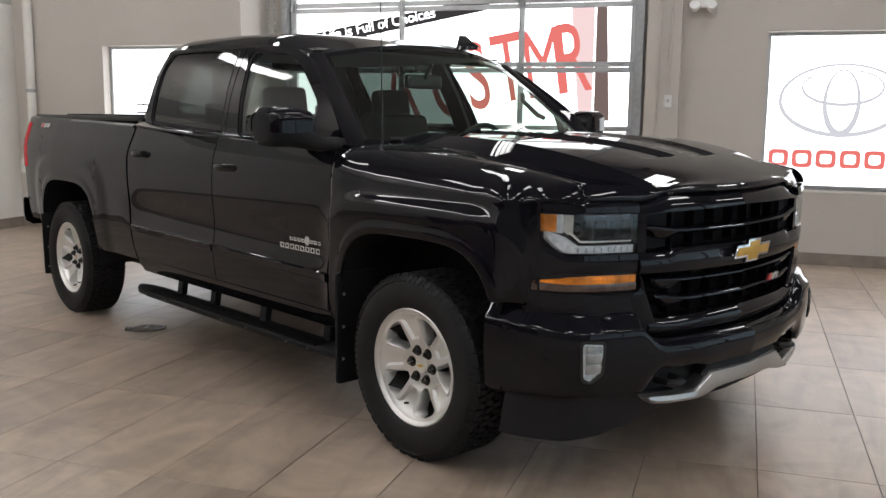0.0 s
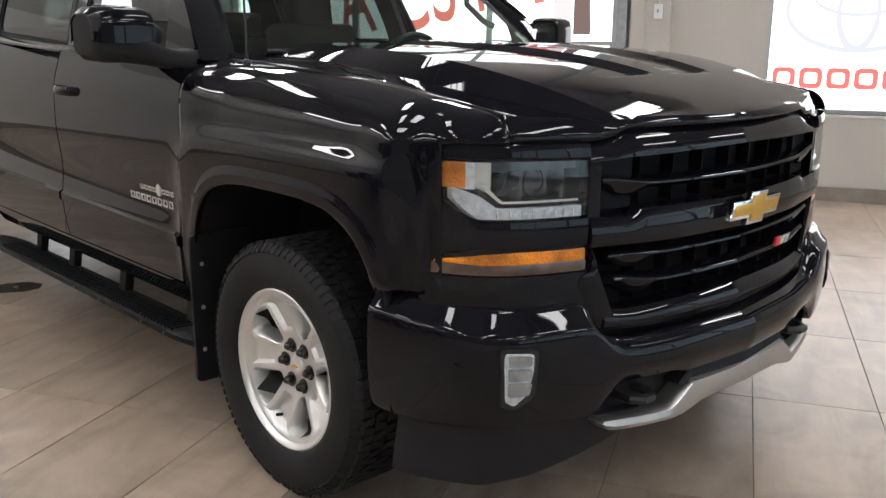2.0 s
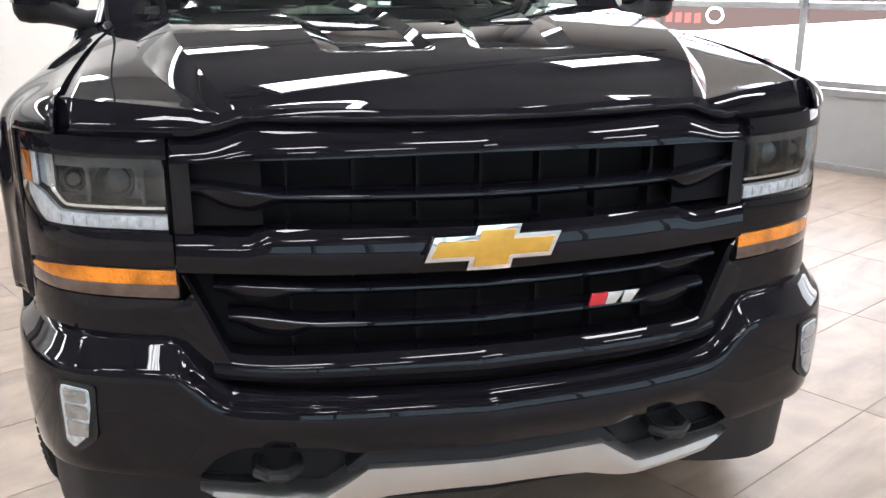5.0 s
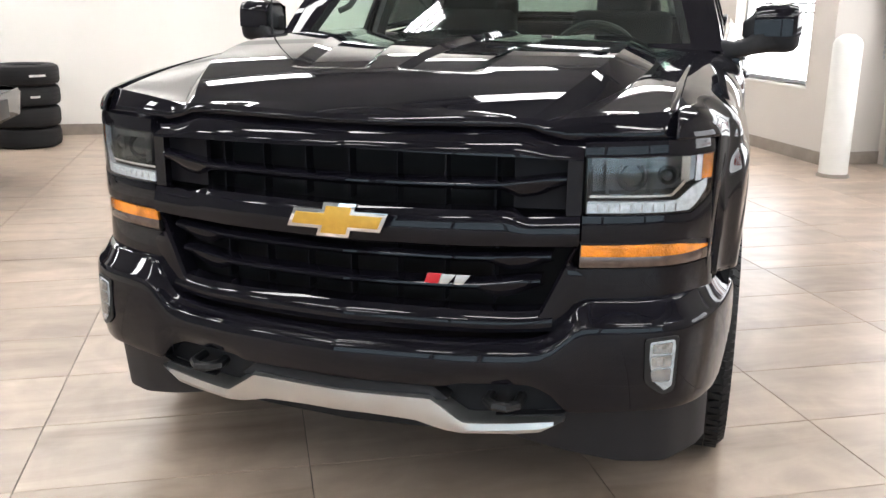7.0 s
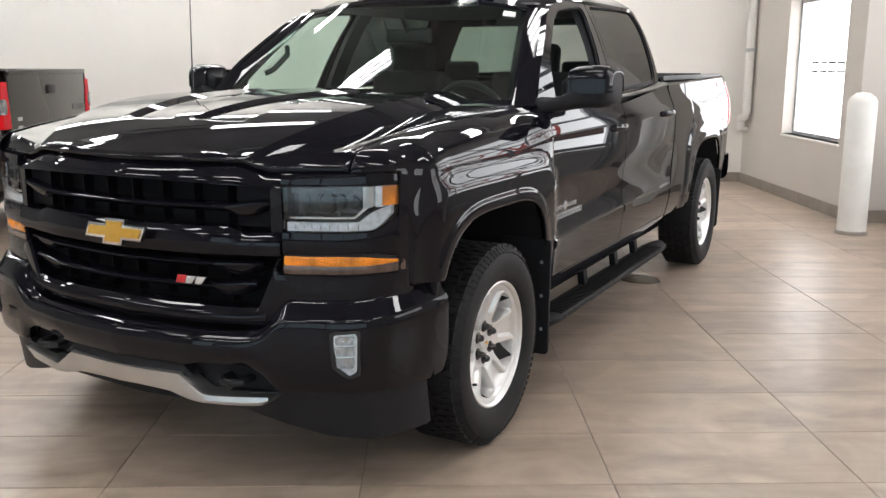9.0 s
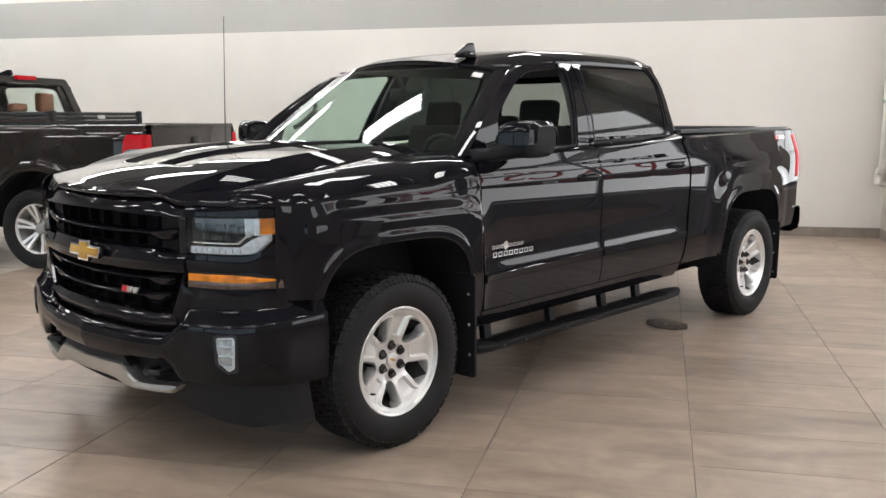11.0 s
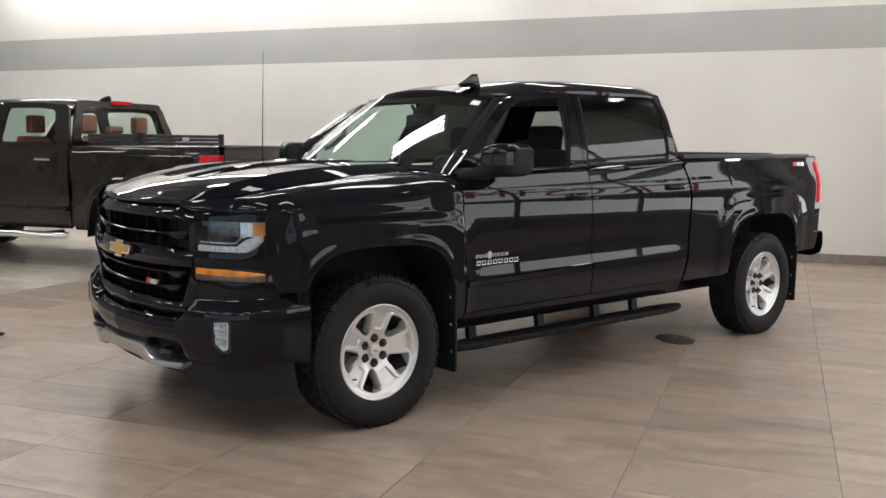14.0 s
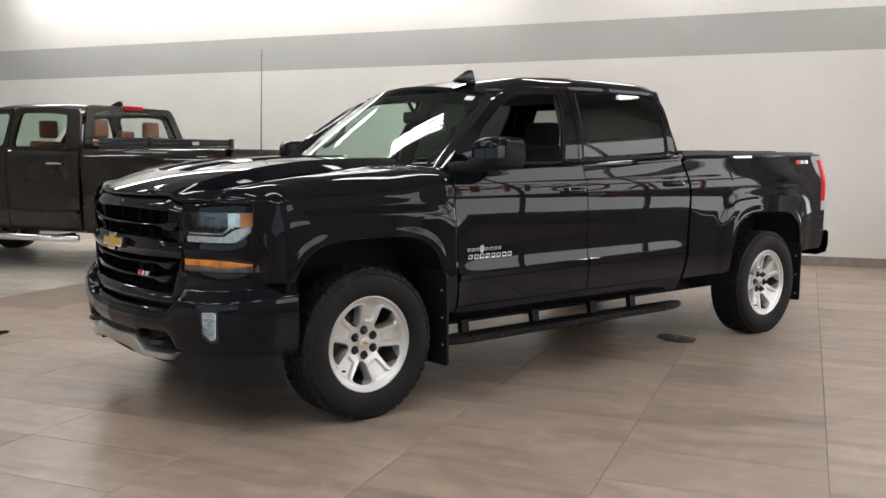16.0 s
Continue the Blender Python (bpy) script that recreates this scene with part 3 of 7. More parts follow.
# The door's tracks and what hangs beside it.
for nm, xa in (("door_track", x0 - 0.05), ("door_track", x1 + 0.03)):
    t = thing(nm, "galvanised steel roll-up door track on the wall", "door track", "door tracks", ROOM)
    part("rail", boxes((xa - 0.035, YB - 0.09, 0, xa + 0.035, YB - 0.075, TOP), (xa - 0.035, YB - 0.075, 0, xa - 0.028, YB - 0.03, TOP), (xa + 0.028, YB - 0.075, 0, xa + 0.035, YB - 0.03, TOP)), GALV, t, "", 0)
    part("wall_angle", boxes((xa - 0.06, YB - 0.03, 0, xa + 0.04, YB - 0.002, TOP)), GALV, t, "", 0)

ch = thing("pull_chain", "hanging steel door chain beside the roll-up door", "chain", "", ROOM)
for cxx in (-4.36, -4.29):
    bm = bmesh.new()
    for i in range(80):
        z = 1.0 + i * 0.045
        m = Matrix.Translation((cxx, YB - 0.14, z)) @ pose(0, 0, 0, 0, 0, 90 * (i % 2)) @ Matrix.Diagonal((1, 0.35, 1.4, 1))
        bmesh.ops.create_icosphere(bm, subdivisions=1, radius=0.016, matrix=m)
    part("chain_strand", bm, GALV, ch)
cb = thing("chain_keeper", "dark steel chain keeper box on the wall", "chain keeper", "", ROOM)
part("body", boxes((-4.38, YB - 0.17, 1.42, -4.27, YB - 0.10, 1.62), bevel=0.01), STEEL, cb, "", 0)
part("bracket", boxes((-4.36, YB - 0.10, 1.48, -4.29, YB, 1.56)), GALV, cb, "", 0)


def bollard(x, y):
    b = thing("bollard", "white painted steel bollard with a domed top", "bollard", "door bollards", ROOM @ pose(x, y, 0))
    part("post", lathe([(0.0, 1.22), (0.05, 1.215), (0.10, 1.18), (0.12, 1.14), (0.121, 0.0), (0.0, 0.0)], 32, "z"), PIPE, b)
    part("base_ring", lathe([(0.121, 0.03), (0.135, 0.02), (0.14, 0.0), (0.12, 0.0)], 32, "z"), BASE, b)
    return b


bollard(-3.92, 4.32)
bollard(-0.30, 4.90)

sw = thing("wall_switch", "white door switch with two conduits on the pilaster", "switch", "", ROOM)
part("plate", boxes((-0.005, YB - 0.135, 1.50, 0.065, YB - 0.101, 1.62), bevel=0.006), PLASTICW, sw, "white switch box", 0)
part("button", boxes((0.02, YB - 0.142, 1.55, 0.04, YB - 0.135, 1.58), bevel=0.002), GALV, sw, "", 0)
part("conduit", tube([(0.03, YB - 0.115, 1.62), (0.03, YB - 0.115, TOP)], 0.011), WALLTAUPE, sw)
part("conduit", tube([(-0.08, YB - 0.115, 0.0), (-0.08, YB - 0.115, TOP)], 0.011), WALLTAUPE, sw)

sl = thing("wall_spotlight", "small white twin-head emergency light on the wall", "light", "", ROOM)
part("body", boxes((0.26, YB - 0.09, 2.46, 0.40, YB - 0.003, 2.60), bevel=0.015), PLASTICW, sl)
for k in (0.24, 0.40):
    part("lamp_head", lathe([(0.0, -0.05), (0.045, -0.05), (0.05, -0.02), (0.035, 0.03), (0.0, 0.04)], 20, "y"), PLASTICW, sl, "round white lamp head", m=Matrix.Translation((k, YB - 0.11, 2.46)) @ pose(0, 0, 0, -25, 0, 0))

dp = thing("downpipe", "cream painted rainwater pipe in the wall corner", "pipe", "", ROOM)
part("pipe", tube([(X0 + 0.28, YA - 0.07, 0.90), (X0 + 0.28, YA - 0.07, TOP)], 0.05, 16), PIPE, dp)
part("elbow", tube([(X0 + 0.28, YA - 0.07, 0.95), (X0 + 0.28, YA - 0.075, 0.87), (X0 + 0.255, YA - 0.08, 0.825), (X0 + 0.18, YA - 0.09, 0.815), (X0 + 0.15, YA - 0.09, 0.785), (X0 + 0.15, YA - 0.09, 0.66)], 0.05, 16), PIPE, dp)
part("pipe_foot", tube([(X0 + 0.15, YA - 0.09, 0.70), (X0 + 0.15, YA - 0.05, 0.665), (X0 + 0.15, YA, 0.66)], 0.035, 12), PIPE, dp)
part("clamp", lathe([(0.054, -0.02), (0.062, -0.015), (0.062, 0.015), (0.054, 0.02)], 20, "z"), GALV, dp, "rusty steel clamp", m=Matrix.Translation((X0 + 0.28, YA - 0.07, 1.62)))

# Fluorescent ceiling lights in rows.
def ceiling_light(x, y):
    f = thing("ceiling_light", "white four-tube fluorescent fixture hung under the ceiling", "ceiling light", "ceiling lights", ROOM @ pose(x, y, TOP - 0.35))
    part("housing", boxes((-0.17, -0.62, 0.03, 0.17, 0.62, 0.075), (-0.17, -0.64, -0.02, 0.17, -0.62, 0.075), (-0.17, 0.62, -0.02, 0.17, 0.64, 0.075), bevel=0.004), PLASTICW, f, "", 0)
    for k in (-0.12, -0.04, 0.04, 0.12):
        part("tube", tube([(k, -0.6, 0.0), (k, 0.6, 0.0)], 0.025, 10), TUBE, f, "bright fluorescent tube")
    for k in (-0.5, 0.5):
        part("hanger", tube([(0, k, 0.07), (0, k, 0.35)], 0.004, 6), GALV, f)
    return f


light = ceiling_light(-6.9, -9.0)
for i in range(6):
    for j in range(6):
        if i or j:
            # one fixture is shifted so its reflections fit the camera's view
            dx, dy = (-0.35, -0.2) if (i, j) == (2, 4) else (0.0, 0.0)
            copy_thing(light, ROOM @ pose(-6.9 + i * 2.7 + dx, -9.0 + j * 2.55 + dy, TOP - 0.35))

# three unseen fixtures are added only to brighten the white wall
for y in (-7.7, -5.2, -2.6):
    copy_thing(light, ROOM @ pose(-6.9, y, TOP - 0.35))

# Open-web roof joists under the deck.
def joist(x):
    j = thing("roof_joist", "pale grey open-web steel roof joist", "joist", "roof joists", ROOM @ pose(x, 0, TOP - 0.02))
    part("top_chord", boxes((-0.04, Y0, -0.06, 0.04, YB, 0.0)), DECK, j, "", 0)
    part("bottom_chord", boxes((-0.04, Y0, -0.34, 0.04, YB, -0.29)), DECK, j, "", 0)
    n = 26
    pts = [(0, Y0 + 0.1 + (YB - Y0 - 0.2) * i / n, -0.31 if i % 2 else -0.04) for i in range(n + 1)]
    part("web", tube(pts, 0.012, 6), DECK, j, "", 0)
    return j


jo = joist(-4.65)
for i in range(1, 5):
    copy_thing(jo, ROOM @ pose(-4.65 + 2.7 * i, 0, TOP - 0.02))


# ---- the black pickup ----
# Its own axes are the world's: x ahead, y to its left, z up; the front axle stands over the origin.
R_TYRE, HUB_Z, WB = 0.398, 0.388, 3.648
PICKUP = thing("pickup_truck", "glossy black crew-cab pickup truck standing on the tiled floor", "pickup truck")

side_at = smooth_curve([0.40, 0.46, 0.52, 0.60, 0.72, 0.90, 1.05, 1.12, 1.18, 1.24, 1.30, 1.34], [0.905, 0.945, 0.966, 0.980, 0.990, 0.9955, 0.9990, 0.9980, 0.9905, 0.972, 0.952, 0.938])
nose_in = smooth_curve([-0.6, -0.1, 0.25, 0.40, 0.47, 0.52, 0.58, 0.635, 0.70], [0.0, 0.0, 0.002, 0.006, 0.014, 0.032, 0.060, 0.072, 0.09])
tail_in = smooth_curve([-4.74, -4.54, -4.34, -3.9], [0.05, 0.022, 0.008, 0.0])
belt_at = smooth_curve([-2.70, -2.40, -1.60, -0.60, -0.40], [1.335, 1.315, 1.285, 1.25, 1.245])


def arch_s(x, z, cx):
    """1 on the edge of the wheel arch round cx, more outside it."""
    return (np.abs((np.asarray(x) - cx) / 0.475) ** 3.8 + np.abs(np.clip(np.asarray(z) - 0.40, 0, 9) / 0.528) ** 3.8) ** (1 / 3.8)


def flare(x, z, cx):
    s = arch_s(x, z, cx)
    box_s = (np.abs((np.asarray(x) - cx) / 0.475) ** 6 + np.abs(np.clip(np.asarray(z) - 0.40, 0, 9) / 0.528) ** 6) ** (1 / 6)
    return (0.015 * step01(1.35, 1.21, box_s) + 0.005 * step01(1.10, 1.06, s)) * step01(0.30, 0.45, z)


def side_y(x, z):
    y = side_at(z)
    y = y - nose_in(x) - tail_in(x)
    y = y + flare(x, z, 0.0) + flare(x, z, -WB)
    hollow = step01(0.67, 0.79, z) * step01(1.00, 0.81, z) * step01(-0.40, -0.75, x) * step01(-2.80, -2.45, x)
    return y - 0.0150 * hollow


def arch_z(x, cx):
    q = np.clip(np.abs((x - cx) / 0.475), 0, 1)
    return 0.40 + 0.528 * np.clip(1 - q**3.8, 0, 1) ** (1 / 3.8)


def both(name, make, material, parent, label="", smooth=30):
    """A part on the left and its mirror image on the right."""
    a = part(name, make(), material, parent, label, smooth)
    b = part(name, flip(make()), material, parent, label, smooth)
    return a, b


def side_sheet(x_of, z_of, n, k, thick=0.022, y_of=side_y):
    """A panel of the flank: x and z over (a, b) in 0..1."""
    P = []
    for i in range(n):
        row = []
        for j in range(k):
            a, b = i / (n - 1), j / (k - 1)
            z = z_of(a, b)
            x = x_of(a, b, z)
            row.append((x, float(y_of(x, z)), z))
        P.append(row)
    return sheet(P, thick, (0, -1, 0))


# Front fender: a boxy flank with a shoulder, a sloping upper face, the crown beside the bonnet's shut line and a small front face over the lamp.
shut_z = fair_curve([-0.60, -0.30, 0.0, 0.20, 0.41, 0.55, 0.62, 0.66, 0.69, 0.72], [1.276, 1.270, 1.258, 1.243, 1.224, 1.206, 1.194, 1.188, 1.183, 1.176], 4)
lamp_x = smooth_curve([0, 0.30, 0.45, 0.62, 0.74, 0.82, 0.87, 0.905, 0.925, 0.94, 0.958], [0.909, 0.888, 0.864, 0.827, 0.789, 0.749, 0.705, 0.656, 0.618, 0.584, 0.536])


# plan of the fender's nose, from the flank forward round the corner to the bonnet's shut line
NOSE = [(0.50, None), (0.545, 0.9455), (0.588, 0.9375), (0.622, 0.9265), (0.658, 0.907), (0.706, 0.870), (0.733, 0.845), (0.750, 0.8255)]


def nose_plan(n):
    """n places along the nose's plan, evenly spread, each with its outward normal."""
    pts = np.array([(x, float(side_y(x, 1.10)) if y is None else y) for x, y in NOSE])
    # a cubic B-spline, so that reflections glide round the corner
    c = np.concatenate([[2 * pts[0] - pts[1]], pts, [2 * pts[-1] - pts[-2]]])
    dense = []
    for i in range(len(c) - 3):
        for q in np.linspace(0, 1, 20, endpoint=False):
            w = np.array([(1 - q) ** 3, 3 * q**3 - 6 * q * q + 4, -3 * q**3 + 3 * q * q + 3 * q + 1, q**3]) / 6
            dense.append(w @ c[i:i + 4])
    dense = np.array(dense + [pts[-1]])
    k = np.concatenate([[0], np.cumsum(np.linalg.norm(np.diff(dense, axis=0), axis=1))])
    u = np.linspace(0, k[-1], n)
    P = np.stack([np.interp(u, k, dense[:, 0]), np.interp(u, k, dense[:, 1])], 1)
    d = np.gradient(P, axis=0)
    d /= np.linalg.norm(d, axis=1)[:, None]
    return P, np.stack([-d[:, 1], d[:, 0]], 1) * -1.0, u / k[-1]


def fender_profile(T, S, a, b, n=17):
    """From the crown's edge T, level at first, rounding over to the upright flank at S."""
    T, S = np.array(T), np.array(S)
    h = (S - T) * np.array([1, 1, 0])
    p1, p2 = T + h * a + np.array([0, 0, -0.10 * (T[2] - S[2])]), S + np.array([0, 0, b * (T[2] - S[2])])
    return [tuple((1 - q) ** 3 * T + 3 * q * (1 - q) ** 2 * p1 + 3 * q * q * (1 - q) * p2 + q**3 * S) for q in np.linspace(0, 1, n)]


def fender_y(x, z):
    return float(side_y(x, z)) - 0.016 * float(step01(1.02, 1.10, z) * step01(-0.50, -0.32, x) * step01(0.50, 0.34, x))


def fender():
    xs = np.concatenate([np.linspace(-0.538, -0.476, 6), 0.475 * np.sin(np.linspace(-math.pi / 2, math.pi / 2, 45)) * 0.9999, [0.476, 0.488]])
    rows = []
    for x in xs:
        lo = 0.47 if x < -0.475 else (max(float(arch_z(x, 0.0)), 0.735 if x > 0.2 else 0) if x < 0.475 else 0.735)
        zc = float(shut_z(x))
        r = float(step01(-0.20, -0.52, x))
        T, S = (x, 0.8255, zc), (x, fender_y(x, 1.10), 1.10)
        row = [(x, 0.8248, zc - 0.03)] + fender_profile(T, S, 0.60 + 0.22 * r, 0.42 + 0.25 * r)
        row += [(x, fender_y(x, z), z) for z in 1.10 + (lo - 1.10) * np.linspace(0, 1, 22)[1:]]
        w = float(np.clip((-0.475 - x) / 0.06, 0, 1))
        rows.append([(a + w * (gap_front(c) + 0.545), b, c) for a, b, c in row])
    n_top = 18
    P, N, U = nose_plan(34)
    upper = []
    for (x, y), (nx, ny), u in zip(P, N, U):
        tx = 0.50 + 0.188 * (1 - (1 - u) ** 2)
        T = (tx, 0.8255, float(shut_z(tx)))
        S = (x, y, 1.10 + 0.018 * float(step01(0.0, 0.6, u)))
        top = [(tx, 0.8248, T[2] - 0.03)] + fender_profile(T, S, 0.60, 0.42)
        under = []
        if x < 0.625:
            for z in S[2] + (0.735 - S[2]) * np.linspace(0, 1, 22)[1:]:
                d = 1.3 * float(side_at(z) - side_at(1.10)) + (float(flare(x, z, 0.0)) - float(flare(x, 1.10, 0.0)) if u < 0.3 else 0.0)
                under.append((x - nx * -d if nx > 0 else x, y + abs(ny) * d, z))
        upper.append((top, under))
    bm = bmesh.new()
    strips = [rows[i] for i in range(len(rows))] + [t + u_ for t, u_ in upper if u_]
    part_a = [[bm.verts.new(p) for p in r] for r in strips]
    part_b = [part_a[-1][:n_top]] + [[bm.verts.new(p) for p in t] for t, u_ in upper if not u_]
    for grid in (part_a, part_b):
        for r0, r1 in zip(grid, grid[1:]):
            for k in range(min(len(r0), len(r1)) - 1):
                bm.faces.new((r0[k], r0[k + 1], r1[k + 1], r1[k]))
    return bm


def gap_front(z):
    return -0.545 - 0.035 * float(step01(1.1, 0.5, z))


def gap_mid(z):
    return -1.605 - 0.045 * float(step01(1.25, 0.5, z))


for ob in both("front_fender", fender, PAINT, PICKUP, "glossy black front fender", 45):
    skin = ob.modifiers.new("thickness", "SOLIDIFY")
    skin.thickness, skin.offset = 0.008, 0.0

GAPREAR = smooth_curve([0.44, 0.55, 0.72, 1.07, 1.30, 1.36], [-2.60, -2.635, -2.655, -2.655, -2.615, -2.60])


def gap_rear(z):
    return float(GAPREAR(z))


def door_skin(front, rear):
    def make():
        return side_sheet(lambda a, b, z: front(z) - 0.004 + (rear(z) + 0.004 - front(z) + 0.004) * a,
                          lambda a, b: 0.515 + (float(belt_at(-0.6 - 2.0 * a if front is gap_mid else -0.6 - a)) - 0.515) * b, 25, 30)
    return make


DOORS = []
for nm, f_, r_ in (("front_door", gap_front, gap_mid), ("rear_door", gap_mid, gap_rear)):
    bms = door_skin(f_, r_)
    left = part(nm, bms(), PAINT, PICKUP, "glossy black door with body-side moulding")
    right = part(nm, flip(bms()), PAINT, PICKUP, "glossy black door with body-side moulding")
    DOORS.append((left, right))

# Side moulding, handles and the rocker.
for (left, right), (f_, r_) in zip(DOORS, ((gap_front, gap_mid), (gap_mid, gap_rear))):
    def moulding():
        P = []
        xs = np.linspace(f_(0.7) - 0.012, r_(0.7) + 0.012, 20)
        for i, x in enumerate(xs):
            zb = 0.655 + 0.012 * (-x - 0.6)
            y = [float(side_y(x, zb + d)) for d in (-0.002, 0.008, 0.038, 0.048)]
            P.append([(x, y[0] - 0.004, zb - 0.002), (x, y[1] + 0.009, zb + 0.006), (x, y[2] + 0.011, zb + 0.036), (x, y[3] - 0.004, zb + 0.048)])
        return sheet(P, 0.01, (0, -1, 0))
    part("side_moulding", moulding(), PAINT, left)
    part("side_moulding", flip(moulding()), PAINT, right)

for (left, right), hx, hz in zip(DOORS, (-1.48, -2.475), (1.122, 1.150)):
    def cup():
        bm = bmesh.new()
        bmesh.ops.create_uvsphere(bm, u_segments=24, v_segments=12, radius=1, matrix=Matrix.Translation((hx, 0.958, hz)) @ Matrix.Diagonal((0.075, 0.034, 0.052, 1)))
        return bm

    def bar():
        pts = [(hx + 0.105 - 0.21 * q, 0.988 + 0.032 * math.sin(math.pi * min(max(q, 0.0), 1.0)) ** 0.6, hz + 0.012) for q in np.linspace(0, 1, 13)]
        bm = tube(pts, [0.008] + [0.0155] * 11 + [0.009], 10)
        for v in bm.verts:
            v.co.z = hz + 0.012 + (v.co.z - hz - 0.012) * 1.25
        return bm
    for side, fl in ((left, False), (right, True)):
        for nm, mk, mt in (("handle_cup", cup, GLOSS), ("door_handle", bar, PAINT)):
            b = mk()
            part(nm, flip(b) if fl else b, mt, side)


def rocker():
    return side_sheet(lambda a, b, z: -0.49 - 2.13 * a, lambda a, b: 0.425 + 0.085 * b, 16, 6, 0.05)


both("rocker_panel", rocker, PAINT, PICKUP, "black rocker panel under the doors")

# Bed side with the rear arch.
bed_top = smooth_curve([-4.5, -4.2, -3.5, -2.6], [1.365, 1.362, 1.35, 1.335])


def bed_side():
    cx = -WB
    xs = np.concatenate([np.linspace(-2.675, cx + 0.476, 12), cx - 0.475 * np.sin(np.linspace(-math.pi / 2, math.pi / 2, 41)) * 0.9999, np.linspace(cx - 0.476, -4.495, 8), [-4.515, -4.528]])
    P = []
    for n, x in enumerate(xs):
        lo = 0.50 if x > cx + 0.475 else (float(arch_z(x, cx)) if x > cx - 0.475 else 0.60)
        top = float(bed_top(x))
        row = []
        for z in lo + (top - 0.035 - lo) * np.linspace(0, 1, 26):
            xx = x + (float(GAPREAR(z)) + 2.655 if n < 1 else 0) * 1.0
            row.append((xx, float(side_y(x, z)) , z))
        y0 = row[-1][1]
        row += [(x, y0 - 0.006, top - 0.015), (x, y0 - 0.022, top - 0.002), (x, y0 - 0.05, top), (x, y0 - 0.09, top), (x, y0 - 0.095, top - 0.05)]
        P.append(row)
    return sheet(P, 0.016, (0, -1, -0.1))


both("bed_side", bed_side, PAINT, PICKUP, "glossy black cargo-bed side")


# Dark inner shells: wheel wells, inner body, underside.
def wheel_well(cx):
    def make():
        P = []
        for a in np.linspace(0.0, math.pi, 25):
            x, z = cx + 0.50 * math.copysign(abs(math.cos(a)) ** 0.6, math.cos(a)), 0.40 + 0.555 * math.sin(a) ** 0.6
            P.append([(x, 0.985, z), (x, 0.60, z)])
        return sheet(P, 0.012, (0, 0, 1))
    return make


for c in (0.0, -WB):
    both("wheel_well", wheel_well(c), DARK, PICKUP, "dark wheel-arch liner")
# chassis box is made deeper to block light from the floor below it
for nm, lb, bx_ in (("chassis_frame", "dark chassis box, deepened to shade the floor", (-4.40, -0.60, 0.33, 0.52, 0.60, 0.80)), ("floor_pan", "dark floor pan", (-2.62, -0.935, 0.46, -0.53, 0.935, 0.56)), ("firewall", "dark firewall", (-0.66, -0.90, 0.50, -0.50, 0.90, 1.18)),
                    ("bed_wall", "dark inner bed wall", (-4.36, -0.90, 0.88, -4.12, 0.90, 1.30)), ("bed_wall", "dark inner bed wall", (-3.16, -0.90, 0.56, -2.66, 0.90, 1.30)), ("radiator_support", "dark radiator support", (0.30, -0.80, 0.60, 0.56, 0.80, 1.06)),
                    ("bed_floor", "dark bed floor", (-4.36, -0.62, 0.80, -2.66, 0.62, 0.95)), ("engine_bay", "dark engine bay", (-0.5, -0.62, 0.80, 0.3, 0.62, 1.1))):
    part(nm, boxes(bx_), DARK, PICKUP, lb, 0)
part("rear_axle", tube([(-WB, -0.75, HUB_Z), (-WB, 0.75, HUB_Z)], 0.06, 12), STEEL, PICKUP)
part("front_axle", tube([(0, -0.75, HUB_Z), (0, 0.75, HUB_Z)], 0.05, 12), STEEL, PICKUP)


# Bonnet: crisp lengthwise creases (the valley, the dome's edge, the foot of its ramp, the shut line) and an upright front face.
nose_x = fair_curve([0, 0.2, 0.40, 0.465, 0.54, 0.65, 0.75, 0.82], [0.890, 0.882, 0.856, 0.842, 0.818, 0.792, 0.762, 0.733], 4)
nose_z = smooth_curve([0, 0.40, 0.46, 0.50, 0.54, 0.60, 0.70, 0.82], [1.144, 1.149, 1.150, 1.137, 1.121, 1.118, 1.119, 1.122])
front_in = smooth_curve([0, 0.46, 0.54, 0.65, 0.82], [0.012, 0.015, 0.020, 0.028, 0.045])
cowl_x = smooth_curve([0, 0.4, 0.82], [-0.40, -0.43, -0.545])
dome_y = fair_curve([-0.45, -0.2, 0.05, 0.30, 0.50, 0.65, 0.74, 0.83], [0.555, 0.601, 0.626, 0.621, 0.590, 0.548, 0.515, 0.474], 4)
dome_z = fair_curve([-0.45, -0.2, 0.05, 0.30, 0.50, 0.65, 0.74, 0.83], [1.328, 1.325, 1.318, 1.298, 1.264, 1.225, 1.195, 1.158], 4)
foot_y = fair_curve([-0.45, -0.2, 0.05, 0.30, 0.50, 0.65, 0.74, 0.82], [0.655, 0.690, 0.712, 0.698, 0.651, 0.594, 0.552, 0.506], 4)
foot_z = fair_curve([-0.45, -0.2, 0.05, 0.30, 0.50, 0.65, 0.74, 0.82], [1.287, 1.281, 1.265, 1.237, 1.207, 1.181, 1.166, 1.153], 4)
mid_z = fair_curve([-0.45, -0.2, 0.05, 0.30, 0.50, 0.60, 0.685, 0.78, 0.88, 0.92], [1.341, 1.338, 1.331, 1.312, 1.279, 1.258, 1.235, 1.202, 1.157, 1.137], 4)
spine_y = fair_curve([-0.45, -0.1, 0.1, 0.40, 0.68], [0.150, 0.118, 0.098, 0.062, 0.030], 2)
scoop_y = fair_curve([-0.45, -0.2, 0.08, 0.35, 0.60, 0.70], [0.475, 0.425, 0.372, 0.325, 0.292, 0.282], 3)


